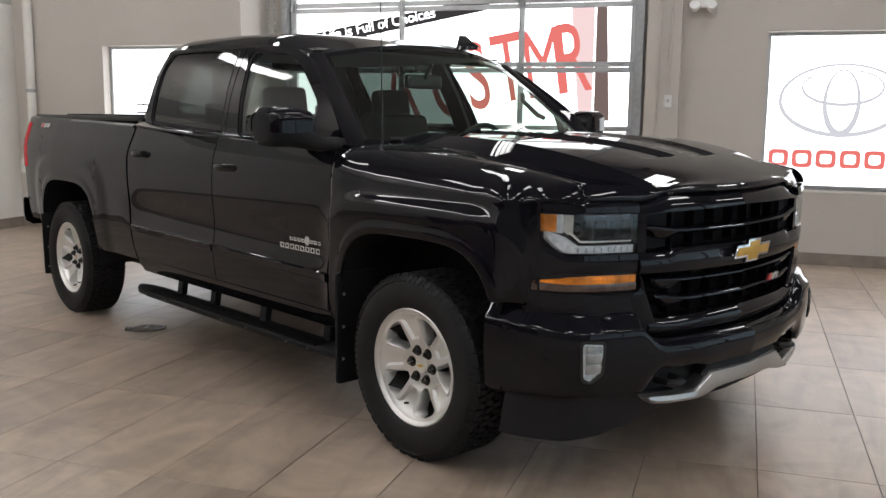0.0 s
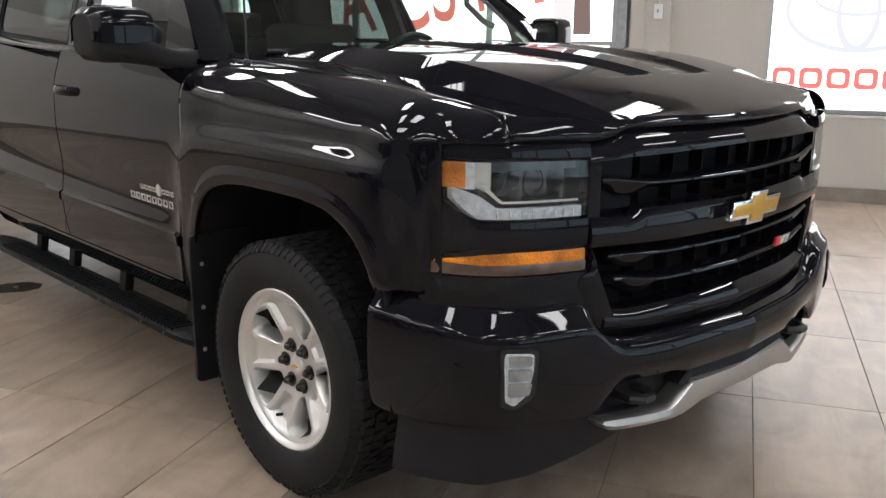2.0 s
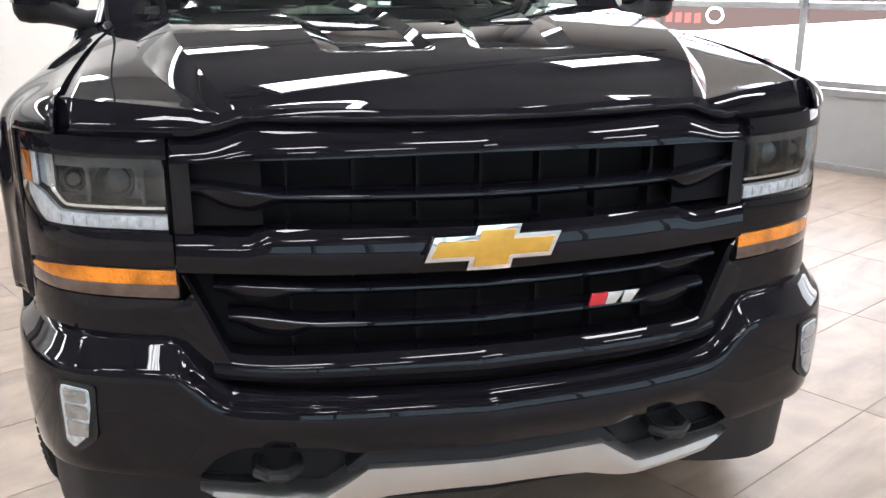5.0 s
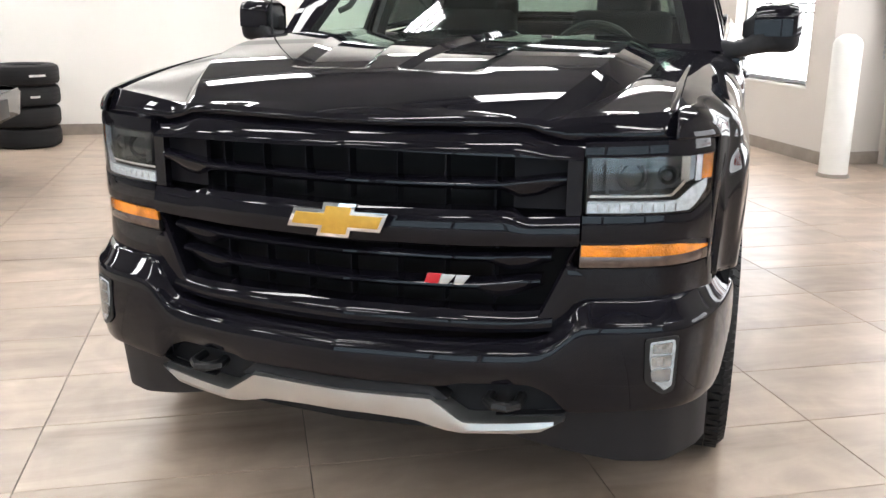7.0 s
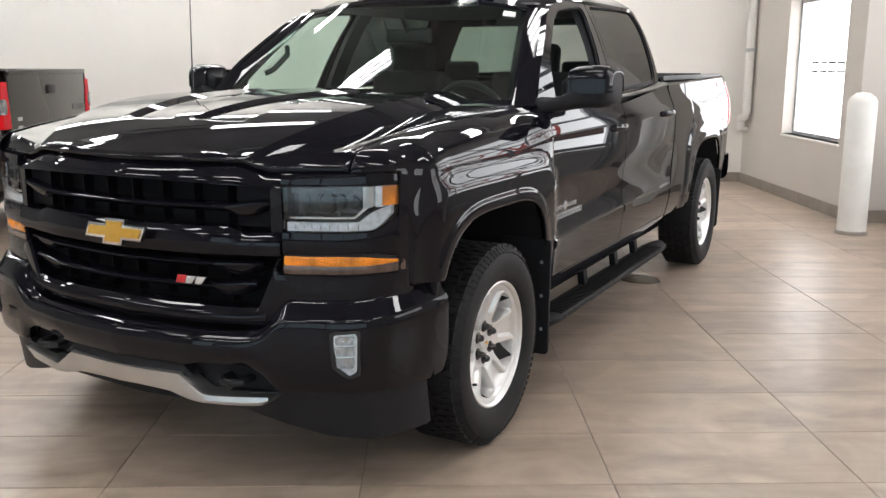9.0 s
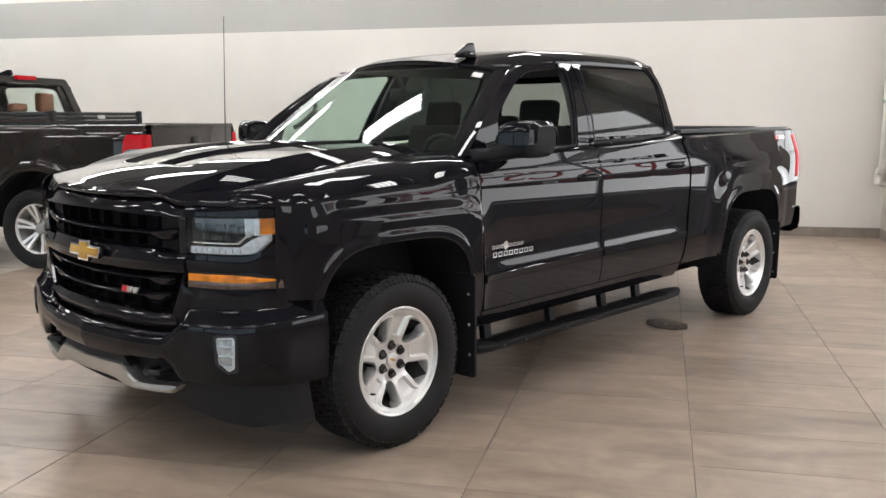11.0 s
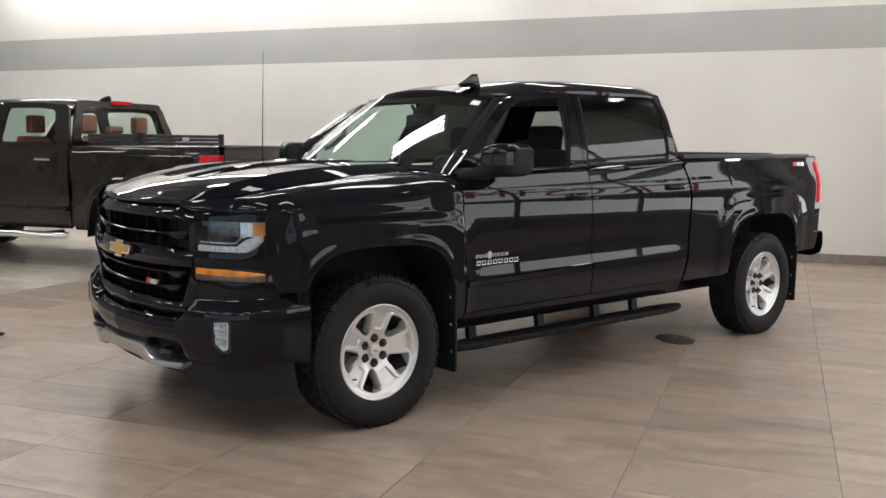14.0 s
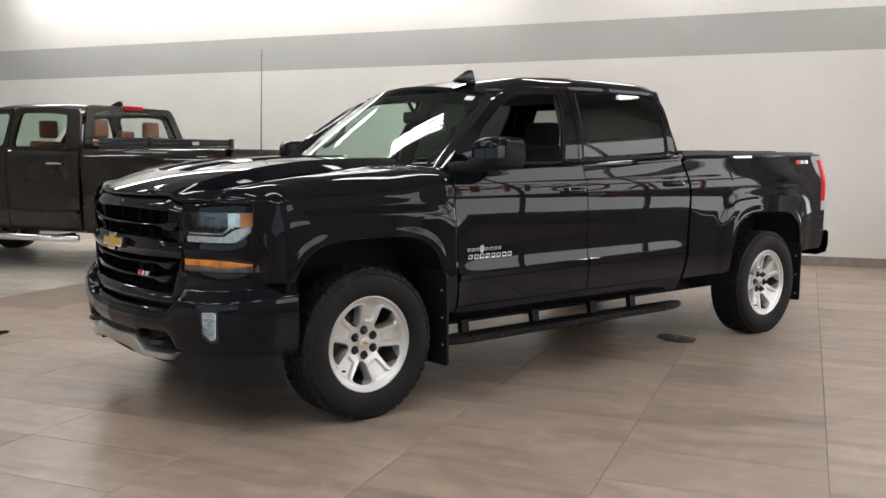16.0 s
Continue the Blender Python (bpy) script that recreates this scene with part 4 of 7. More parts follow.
def hood_level(x, y):
    """The bonnet's dome without its scoops: nearly level in the middle, falling to its edges."""
    dy, m, d = float(dome_y(x)), float(mid_z(x)), float(dome_z(x))
    return m + (d - m) * (abs(y) / dy) ** 2.2


def hood_section(x):
    """Corner points (y, z, depth) across the bonnet at x, from the middle outwards: a spine, a scoop sunk beside it, the dome and its ramp."""
    dy, fy = float(dome_y(x)), float(foot_y(x))
    sp, sc = float(spine_y(x)), float(scoop_y(x))
    deep = 0.015 * float(step01(0.612, 0.578, x))
    ys = (0.0, sp, sp + 0.028, sc - 0.050, sc, dy)
    return [(y, hood_level(x, y), deep if k in (2, 3) else 0.0) for k, y in enumerate(ys)] + [(fy, float(foot_z(x)), 0.0), (0.8215, float(shut_z(x)) - 0.001, 0.0)]


def hood_z(x, y):
    sec = hood_section(x)
    if abs(y) > sec[5][0]:
        return float(np.interp(abs(y), [a[0] for a in sec], [a[1] for a in sec]))
    return hood_level(x, y) - float(np.interp(abs(y), [a[0] for a in sec], [a[2] for a in sec]))


def hood():
    counts = (4, 4, 8, 5, 10, 8, 8)
    xs = np.concatenate([np.linspace(0, 0.04, 6), np.linspace(0.04, 0.13, 6)[1:], np.linspace(0.13, 0.22, 10)[1:], np.linspace(0.22, 0.34, 34)[1:], np.linspace(0.34, 1, 24)[1:]])
    bm = bmesh.new()
    for sgn in (1, -1):
        for k in range(7):
            P = []
            for q in np.linspace(0, 1, counts[k]):
                row = []
                for s_ in xs:
                    # the start of each line lies on the front crease
                    x = 0.80 - 1.22 * s_
                    for _ in range(5):
                        sec = hood_section(x)
                        y = sec[k][0] + (sec[k + 1][0] - sec[k][0]) * q
                        xf, xr = float(nose_x(y) - front_in(y)), float(cowl_x(y))
                        x = xf + (xr - xf) * s_
                    if k < 5:
                        z = hood_level(x, y) - sec[k][2] - (sec[k + 1][2] - sec[k][2]) * q
                    else:
                        z = sec[k][1] + (sec[k + 1][1] - sec[k][1]) * q + 0.0015 * math.sin(math.pi * q)
                    row.append((x, sgn * y, z))
                P.append(row)
            b = sheet(P)
            F = []
            for row in P:
                top = np.array(row[0])
                ay = abs(top[1])
                f0 = np.array([float(nose_x(ay)), top[1], float(nose_z(ay))])
                F.append([tuple(f0 + np.array([-0.014, 0, -0.012])), tuple(f0)] + [tuple(f0 + (top - f0) * u + np.array([0.10, 0, 0.05]) * (top[2] - f0[2]) * math.sin(math.pi * u) * 0.5) for u in (0.3, 0.6, 0.85, 1.0)])
            b2 = sheet(F)
            for ident, piece in ((k, b), (k + 7, b2)):
                for f_ in piece.faces:
                    f_.material_index = ident
                me = bpy.data.meshes.new("tmp")
                piece.to_mesh(me)
                bm.from_mesh(me)
                bpy.data.meshes.remove(me)
    # one skin; only its creases stay sharp
    bmesh.ops.remove_doubles(bm, verts=bm.verts[:], dist=1e-5)
    for e in bm.edges:
        kinds = {f_.material_index for f_ in e.link_faces}
        e.smooth = len(kinds) < 2 or (max(kinds) > 6 and min(kinds) > 6) or e.calc_face_angle(0.0) < radians(2.5)
    for f_ in bm.faces:
        f_.material_index, f_.smooth = 0, True
    return bm


HOOD = part("hood", hood(), PAINT, PICKUP, "glossy black bonnet with a raised spine between two shallow scoops", 0)
_solid = HOOD.modifiers.new("thickness", "SOLIDIFY")
_solid.thickness, _solid.offset = 0.006, 0.0
# dark strips beneath the bonnet's side gaps stand in for their shade
part("hood_seam", sheet([[(x, -0.836, float(shut_z(x)) - 0.022), (x, -0.812, float(shut_z(x)) - 0.022)] for x in np.linspace(-0.53, 0.70, 24)], 0.004, (0, 0, -1)), DARK, PICKUP, "dark strip standing in for the gap's shade")
part("hood_seam", sheet([[(x, 0.812, float(shut_z(x)) - 0.022), (x, 0.836, float(shut_z(x)) - 0.022)] for x in np.linspace(-0.53, 0.70, 24)], 0.004, (0, 0, -1)), DARK, PICKUP, "dark strip standing in for the gap's shade")

# Front face: strips between two height lines, laid on a curved plan.
bump_x = smooth_curve([0, 0.30, 0.45, 0.60, 0.75, 0.82, 0.87, 0.91, 0.945, 0.972, 0.990, 1.0], [0.985, 0.958, 0.928, 0.892, 0.846, 0.817, 0.781, 0.736, 0.672, 0.595, 0.515, 0.440])


def fixed(v):
    return lambda y: v


def line(*pts):
    xs, ys = zip(*pts)
    return lambda y: float(np.interp(abs(y), xs, ys))


def strip(y0, y1, lo, hi, plan=lamp_x, off=0.0, thick=0.03, n=24, k=4, lean=0.0, bulge=0.0):
    """A closed band on the front face between the heights lo(y) and hi(y); lean tilts its top back, bulge rounds it."""
    P = []
    for y in np.linspace(y0, y1, n):
        a, b = lo(y), hi(y)
        P.append([(float(plan(abs(y))) + off - lean * q + bulge * (1 - (2 * q - 1) ** 2), y, a + (b - a) * q) for q in np.linspace(0, 1, k)])
    return sheet(P, thick, (-1, 0, 0))


GR = part("grille", boxes((0.66, -0.60, 0.56, 0.74, 0.60, 1.09)), DARK, PICKUP, "black grille with horizontal bars in a gloss surround")
part("surround_top", strip(-0.612, 0.612, line((0, 1.078), (0.50, 1.070), (0.612, 1.064)), line((0, 1.140), (0.46, 1.145), (0.54, 1.116), (0.612, 1.113)), off=0.0, lean=0.046, bulge=0.010, n=70, k=8), PAINT, GR, "gloss black upper grille surround")
for s in (1, -1):
    part("surround_side", strip(0.575 * s, 0.612 * s, line((0.575, 0.925), (0.612, 0.925)), fixed(1.070), off=-0.003), GLOSS, GR, "gloss black grille edge")
    part("grille_blank", strip(0.44 * s, 0.578 * s, fixed(0.935), fixed(1.075), off=-0.035, n=10, thick=0.02), GRILLEBLACK, GR, "satin black blanking plate")
MID_HI = line((0, 0.927), (0.40, 0.934), (0.435, 0.934), (0.475, 0.919), (0.612, 0.924))
part("centre_bar", strip(-0.612, 0.612, line((0, 0.838), (0.35, 0.842), (0.612, 0.850)), MID_HI, off=0.010, bulge=0.010, lean=0.010, n=70, k=8, thick=0.06), GLOSS, GR, "gloss black centre bar")


def grille_bar(w, z, rise, off, tip):
    """A shelf-like bar: a slim upper edge, a face that falls back under it, and thickened lens-shaped ends."""
    P = []
    for y in np.linspace(-w, w, 61):
        ay = abs(y)
        e = float(step01(w - 0.17, w - 0.11, ay)) * float(step01(w + 0.01, w - 0.08, ay))
        up = z + 0.010 * (ay / w) ** 2 + rise * float(step01(w - 0.18, w, ay))
        x = float(lamp_x(ay)) + off
        d = 0.016 + tip * e
        P.append([(x - 0.050, y, up + 0.006), (x - 0.012, y, up + 0.001), (x - 0.005, y, up - 0.001), (x - 0.001, y, up - 0.005), (x, y, up - 0.010), (x - 0.004, y, up - 0.006 - 0.5 * d), (x - 0.016, y, up - d - 0.004), (x - 0.05, y, up - d - 0.010)])
    return sheet(P, 0.006, (-0.3, 0, -0.2))


for w, z, rise, tip in ((0.575, 1.002, 0.014, 0.022), (0.545, 0.812, 0.004, 0.020), (0.520, 0.736, 0.014, 0.022)):
    part("grille_bar", grille_bar(w, z, rise, 0.003, tip), GLOSS, GR)
for k in range(-4, 5):
    y = 0.13 * k
    px = float(lamp_x(abs(y)))
    for z0, z1 in ((0.935, 1.075), (0.672, 0.845)):
        if abs(k) < 4:
            part("grille_fin", boxes((px - 0.095, y - 0.003, z0, px - 0.052, y + 0.003, z1)), GRILLEBLACK, GR, "", 0)


# lower surround: the slanted sides running into the bottom bar
def slant(s):
    P = []
    for q in np.linspace(0, 1, 18):
        z = 0.842 - 0.215 * q
        yi = 0.592 - 0.095 * q - 0.10 * max(q - 0.82, 0)
        yo = yi + 0.018 + 0.066 * float(step01(0.805, 0.755, z))
        P.append([(float(lamp_x(y)) + o, s * y, z + d) for y, o, d in ((yi, -0.045, 0), (yi + 0.004, -0.004, 0), (yi + 0.012, 0.006, 0), (yi + 0.5 * (yo - yi), 0.008, 0), (yo - 0.004, 0.000, 0), (yo, -0.02, 0))])
    return sheet(P, 0.02, (-1, 0, 0))


part("surround_side", slant(1), GLOSS, GR, "gloss black slanted surround")
part("surround_side", slant(-1), GLOSS, GR, "gloss black slanted surround")
part("surround_bottom", strip(-0.555, 0.555, line((0, 0.602), (0.40, 0.609), (0.555, 0.620)), line((0, 0.664), (0.44, 0.664), (0.50, 0.668), (0.555, 0.680)), off=0.006, bulge=0.012, lean=0.014, n=50, k=8, thick=0.06), GLOSS, GR, "gloss black lower surround")

# Bow-shaped emblem.
def emblem(inset, off, depth):
    w, h, a, b = 0.141, 0.0255, 0.045, 0.0455
    o = [(-w, -h), (-a - 0.006, -h), (-a - 0.012, -b), (a - 0.012, -b), (a - 0.006, -h), (w - 0.022, -h), (w, h), (a + 0.006, h), (a + 0.012, b), (-a + 0.012, b), (-a + 0.006, h), (-w + 0.022, h)]
    c = np.array(o)
    if inset:
        k = len(c)
        out = []
        for i in range(k):
            p, q, r = c[i - 1], c[i], c[(i + 1) % k]
            n1, n2 = np.array([-(q - p)[1], (q - p)[0]]), np.array([-(r - q)[1], (r - q)[0]])
            n1, n2 = n1 / np.linalg.norm(n1), n2 / np.linalg.norm(n2)
            out.append(q + inset * (n1 + n2) / max(1 + n1 @ n2, 0.35))
        c = np.array(out)
    return prism([(0.940 + off - 0.22 * y * y, y + 0.003, 0.897 + z) for y, z in c], (depth, 0, 0), 0.0015)


EM = part("emblem", emblem(0, 0.0, 0.018), BRIGHT, GR, "chrome-edged bow emblem with gold centre")
part("emblem_centre", emblem(0.0095, 0.0155, 0.006), GOLD, EM, "gold enamel centre of the emblem")
# Small red and silver badge of slanted strokes.
for i, m_ in enumerate((REDINK, SILVERINK, SILVERINK)):
    y = 0.245 + 0.038 * i
    o = [(y - 0.018, 0.732), (y + 0.018 - (0.012 if i else 0), 0.732), (y + 0.026, 0.758), (y - 0.010, 0.758)]
    part("badge_stroke", prism([(float(lamp_x(a)) + 0.008, a, b + 0.006) for a, b in o], (0.008, 0, 0), 0.001), m_, GR, "slanted red stroke" if i == 0 else "slanted silver stroke")


# Headlights.
def headlight(s):
    H = part("headlight", strip(0.622 * s, 0.918 * s, line((0.62, 0.90), (0.90, 0.90), (0.95, 0.93)), line((0.62, 1.090), (0.95, 1.095)), off=-0.085, thick=0.01, n=16), DARK, PICKUP, "clear headlight with white light bar and amber corner")
    lo = line((0.62, 0.928), (0.875, 0.930), (0.905, 0.955), (0.93, 0.990))
    part("lens", strip(0.622 * s, 0.924 * s, lo, line((0.62, 1.072), (0.93, 1.078)), off=0.0, thick=0.004, n=40, k=6, bulge=0.004), LENS, H, "clear lens")
    part("light_bar", strip(0.624 * s, 0.905 * s, line((0.62, 0.931), (0.868, 0.934), (0.885, 0.950), (0.905, 0.985)), line((0.62, 0.958), (0.835, 0.960), (0.868, 0.992), (0.905, 1.012)), off=-0.012, thick=0.02, n=40), LAMPWHITE, H, "frosted white daytime light bar")
    part("light_bar", strip(0.628 * s, 0.852 * s, line((0.62, 0.969), (0.825, 0.971), (0.852, 1.0)), line((0.62, 0.975), (0.822, 0.977), (0.852, 1.012)), off=-0.020, thick=0.02, n=30), BRIGHT, H, "thin chrome bar")
    part("light_bar", strip(0.842 * s, 0.874 * s, line((0.84, 0.998), (0.874, 1.012)), fixed(1.072), off=-0.024, thick=0.02, n=8), REFL, H, "upright chrome reflector")
    part("light_bar", strip(0.877 * s, 0.891 * s, fixed(1.008), fixed(1.073), off=-0.008, thick=0.02, n=8), LAMPWHITE, H, "upright white light bar")
    part("amber_corner", strip(0.892 * s, 0.916 * s, fixed(1.012), fixed(1.074), off=-0.004, thick=0.02, n=10), AMBER, H, "amber side reflector")
    part("lamp_trim", strip(0.628 * s, 0.842 * s, line((0.62, 0.977), (0.85, 0.985)), fixed(1.074), off=-0.070, thick=0.01, n=10), LAMPBLACK, H, "dark lamp housing")
    part("lamp_trim", strip(0.628 * s, 0.842 * s, fixed(1.050), fixed(1.074), off=-0.03, thick=0.04, n=10), LAMPBLACK, H, "dark lamp hood")
    for yy in (0.668, 0.775):
        part("lamp_divider", strip((yy - 0.004) * s, (yy + 0.004) * s, fixed(0.978), fixed(1.052), off=-0.030, thick=0.04, n=2, k=3), LAMPBLACK, H, "dark upright divider")
    for yy, r in ((0.722, 0.033), (0.808, 0.020)):
        px = float(lamp_x(yy)) - 0.060
        bm = lathe([(0.0, 0.012), (r * 0.6, 0.009), (r * 0.85, 0.002), (r, -0.006), (r * 1.12, -0.004), (r * 1.2, -0.02)], 24, "x")
        part("projector", bm, PROJ, H, "round projector lamp", m=Matrix.Translation((px, yy * s, 1.018)))
        part("projector_ring", lathe([(r * 1.0, -0.004), (r * 1.1, 0.004), (r * 1.2, 0.0), (r * 1.25, -0.01)], 24, "x"), GRILLEBLACK, H, m=Matrix.Translation((px, yy * s, 1.018)))
    for i in range(8):
        y = 0.65 + i * 0.0265
        part("led", strip((y - 0.0015) * s, (y + 0.0015) * s, fixed(0.937), fixed(0.954), off=-0.010, thick=0.004, n=2, k=2), REFL, H, "small bright light segment")
    # body-coloured fillers round the lamps
    part("lamp_cap", strip(0.616 * s, 0.926 * s, line((0.61, 1.074), (0.95, 1.080)), line((0.61, 1.112), (0.82, 1.117), (0.90, 1.116), (0.926, 1.108)), off=0.004, lean=0.006, bulge=0.002, n=30, k=5), PAINT, PICKUP, "gloss black strip above the headlight")
    part("lamp_filler", strip(0.616 * s, 0.928 * s, line((0.61, 0.856), (0.88, 0.860), (0.934, 0.842)), line((0.62, 0.926), (0.875, 0.928), (0.905, 0.953), (0.934, 0.990)), off=0.003, bulge=0.003, n=40, k=6), PAINT, PICKUP, "gloss black panel between the lamps")
    T = part("turn_signal", strip(0.612 * s, 0.934 * s, line((0.61, 0.790), (0.94, 0.794)), line((0.61, 0.852), (0.87, 0.857), (0.90, 0.849), (0.938, 0.836)), off=-0.012, thick=0.02, n=30), SATIN, PICKUP, "amber turn signal in a smoked lens")
    part("amber_lens", strip(0.616 * s, 0.930 * s, line((0.61, 0.818), (0.86, 0.820), (0.934, 0.8265)), line((0.61, 0.849), (0.80, 0.852), (0.86, 0.847), (0.934, 0.830)), off=-0.003, thick=0.008, n=30, bulge=0.002), AMBER, T, "amber lens")
    part("smoked_lens", strip(0.614 * s, 0.932 * s, line((0.61, 0.791), (0.936, 0.796)), line((0.61, 0.8195), (0.86, 0.8205), (0.936, 0.8255)), off=-0.002, thick=0.008, n=30, bulge=0.002), SMOKED, T, "smoked lower lens")
    part("lamp_filler", strip(0.60 * s, 0.938 * s, line((0.60, 0.66), (0.95, 0.70)), line((0.60, 0.787), (0.94, 0.792)), off=-0.004, n=30, bulge=0.003, k=5), PAINT, PICKUP, "gloss black panel under the turn signal")


headlight(1)
headlight(-1)

# Bumper: a top ledge, the face, wrapping round to the wheel arches, with the dip before the grille.
BTOP = smooth_curve([0, 0.45, 0.53, 0.565, 0.60, 0.63, 0.66, 0.75, 0.88, 0.95, 1.0], [0.582, 0.588, 0.598, 0.614, 0.654, 0.696, 0.708, 0.708, 0.712, 0.720, 0.732])
BCREASE = smooth_curve([0, 0.45, 0.53, 0.565, 0.60, 0.64, 0.75, 0.86, 0.95, 1.0], [0.562, 0.566, 0.572, 0.586, 0.616, 0.644, 0.648, 0.648, 0.658, 0.672])
BLOW = smooth_curve([0, 0.28, 0.34, 0.50, 0.56, 0.62, 0.80, 0.93, 1.0], [0.466, 0.466, 0.478, 0.480, 0.458, 0.406, 0.412, 0.406, 0.396])


def bumper():
    # the plan's outline, walked at even steps so that the corner is as finely cut as the middle
    yy = 1 - (1 - np.linspace(0, 1, 400)) ** 2
    xx = bump_x(yy)
    k = np.concatenate([[0], np.cumsum(np.hypot(np.diff(yy), np.diff(xx)))])
    run = np.linspace(0, k[-1], 90)
    ys, bx = np.interp(run, k, yy), np.interp(run, k, xx)
    dx, dy = np.gradient(bx), np.gradient(ys)
    for _ in range(3):
        dx[1:-1], dy[1:-1] = (dx[:-2] + 2 * dx[1:-1] + dx[2:]) / 4, (dy[:-2] + 2 * dy[1:-1] + dy[2:]) / 4
    dx[0] = 0.0
    P = []
    for x, y, ix, iy in zip(bx, ys, -dy / np.hypot(dx, dy), dx / np.hypot(dx, dy)):
        top, crease, bot = float(BTOP(y)), float(BCREASE(y)), float(BLOW(y))
        at = lambda d, z: (x + ix * d, y + iy * d, z)
        row = [at(0.090, top - 0.004), at(0.070, top + 0.001), at(0.052, top + 0.001), at(0.044, top - 0.003), at(0.038, top - 0.009), at(0.022, crease + 0.40 * (top - crease)), at(0.008, crease + 0.012), at(0.003, crease + 0.004), at(0.0, crease - 0.006)]
        for q in np.linspace(0.10, 1, 11):
            z = crease - 0.006 + (bot + 0.016 - crease + 0.006) * q
            row.append(at(-0.005 * math.sin(math.pi * q) + 0.010 * q * q, z))
        row += [at(0.016, bot + 0.004), at(0.05, bot)]
        P.append(row)
    P = [[(a, -b, c) for a, b, c in r] for r in P[:0:-1]] + P
    return sheet(P, 0.012, (-1, 0, 0))


BUMPER = part("front_bumper", bumper(), PAINT, PICKUP, "glossy black front bumper with fog lights", 35)
dam_x = smooth_curve([0, 0.50, 0.70, 0.80, 0.85, 0.90, 0.935, 0.955], [0.90, 0.845, 0.785, 0.735, 0.700, 0.630, 0.565, 0.500])
for s in (1, -1):
    part("air_dam", strip(0.42 * s, 0.955 * s, line((0.40, 0.33), (0.60, 0.275), (0.74, 0.240), (0.85, 0.226), (0.955, 0.228)), line((0.40, 0.385), (0.58, 0.394), (0.64, 0.408), (0.80, 0.416), (0.90, 0.412), (0.955, 0.398)), plan=dam_x, off=0.0, lean=-0.030, n=60, k=8, thick=0.03), DAMGREY, BUMPER, "dark grey plastic air dam")
part("air_dam", strip(-0.45, 0.45, fixed(0.30), fixed(0.40), plan=dam_x, off=-0.03, n=20, thick=0.03), MATTE, BUMPER, "matte black plastic air dam")
part("bumper_recess", strip(-0.72, 0.72, fixed(0.32), fixed(0.50), plan=bump_x, off=-0.085, n=30, thick=0.03), MATTE, BUMPER, "dark recess above the skid plate")
part("bumper_ledge", strip(-0.30, 0.30, fixed(0.428), line((0, 0.462), (0.26, 0.462), (0.30, 0.43)), plan=bump_x, off=-0.02, n=30, thick=0.05, lean=0.01), MATTE, BUMPER, "matte black ledge above the skid plate")
def skid_plate():
    plan = smooth_curve([0, 0.3, 0.45, 0.60, 0.8], [0.968, 0.948, 0.915, 0.872, 0.8])
    half = [(0.0, 0.368, 0.438), (0.08, 0.368, 0.438), (0.16, 0.366, 0.439), (0.22, 0.363, 0.440), (0.258, 0.353, 0.440), (0.30, 0.343, 0.410), (0.343, 0.338, 0.381), (0.36, 0.338, 0.379), (0.42, 0.339, 0.380), (0.48, 0.341, 0.383), (0.54, 0.346, 0.387), (0.575, 0.364, 0.389), (0.60, 0.386, 0.390)]
    rows = [(-y, a, b) for y, a, b in half[:0:-1]] + half
    P = []
    for y, a, b in rows:
        x = float(plan(abs(y)))
        e = 0.006
        P.append([(x - 0.016, y, a), (x + 0.002, y, a + e), (x + 0.006, y, a + 0.4 * (b - a)), (x + 0.002, y, b - e * 1.2), (x - 0.012, y, b - 0.001), (x - 0.05, y, b + 0.002)])
    return sheet(P, 0.012, (-1, 0, 0))


part("skid_plate", skid_plate(), CHROME, BUMPER, "brushed silver skid plate", 32)
for s in (1, -1):
    hk = tube([(0.84, s * 0.40, 0.425), (0.90, s * 0.40, 0.425), (0.925, s * 0.425, 0.425), (0.925, s * 0.455, 0.425), (0.90, s * 0.48, 0.425), (0.84, s * 0.48, 0.425)], 0.014, 8)
    part("tow_hook", hk, SATIN, BUMPER, "black steel tow hook")
    fo = [(0.804, 0.612), (0.862, 0.616), (0.866, 0.60), (0.863, 0.490), (0.846, 0.478), (0.816, 0.510), (0.804, 0.57)]
    F = part("fog_light", prism([(float(bump_x(y)) + 0.0068, s * y, z) for y, z in rounded([(0.790, 0.622), (0.872, 0.626), (0.870, 0.474), (0.842, 0.466), (0.796, 0.503)], 0.012, 3)], (-0.05, 0, 0)), SATIN, BUMPER, "fog light with clear lens in a black bezel", 0)
    part("fog_lens", prism([(float(bump_x(y)) + 0.0135, s * y, z) for y, z in rounded(fo, 0.006, 3)], (-0.004, 0, 0), 0.001), LENS, F, "clear fog lens")
    part("fog_reflector", prism([(float(bump_x(y)) + 0.0085, s * y, z) for y, z in rounded(fo, 0.006, 3)], (-0.006, 0, 0), 0.001), LAMPWHITE, F, "silver fog reflector")
    for lo, hi in ((0.582, 0.608), (0.545, 0.575), (0.506, 0.538)):
        part("fog_segment", prism([(float(bump_x(y)) + 0.0112, s * y, z) for y, z in rounded([(0.811 + 0.10 * max(0, 0.545 - lo), lo), (0.858, lo - 0.003), (0.859, hi + 0.002), (0.809, hi)], 0.004, 2)], (-0.004, 0, 0)), FOGCELL, F, "silver reflector cell", 0)



# Cab: roof, pillars, glass.
ROOFZ = smooth_curve([-2.67, -2.61, -2.46, -2.0, -1.5, -1.2, -1.0], [1.836, 1.853, 1.863, 1.865, 1.850, 1.824, 1.786])


def tumble(z):
    """Half-width of the cabin at a height over the belt."""
    h = z - 1.30
    return 0.905 - 0.22 * h - 0.445 * h * abs(h)


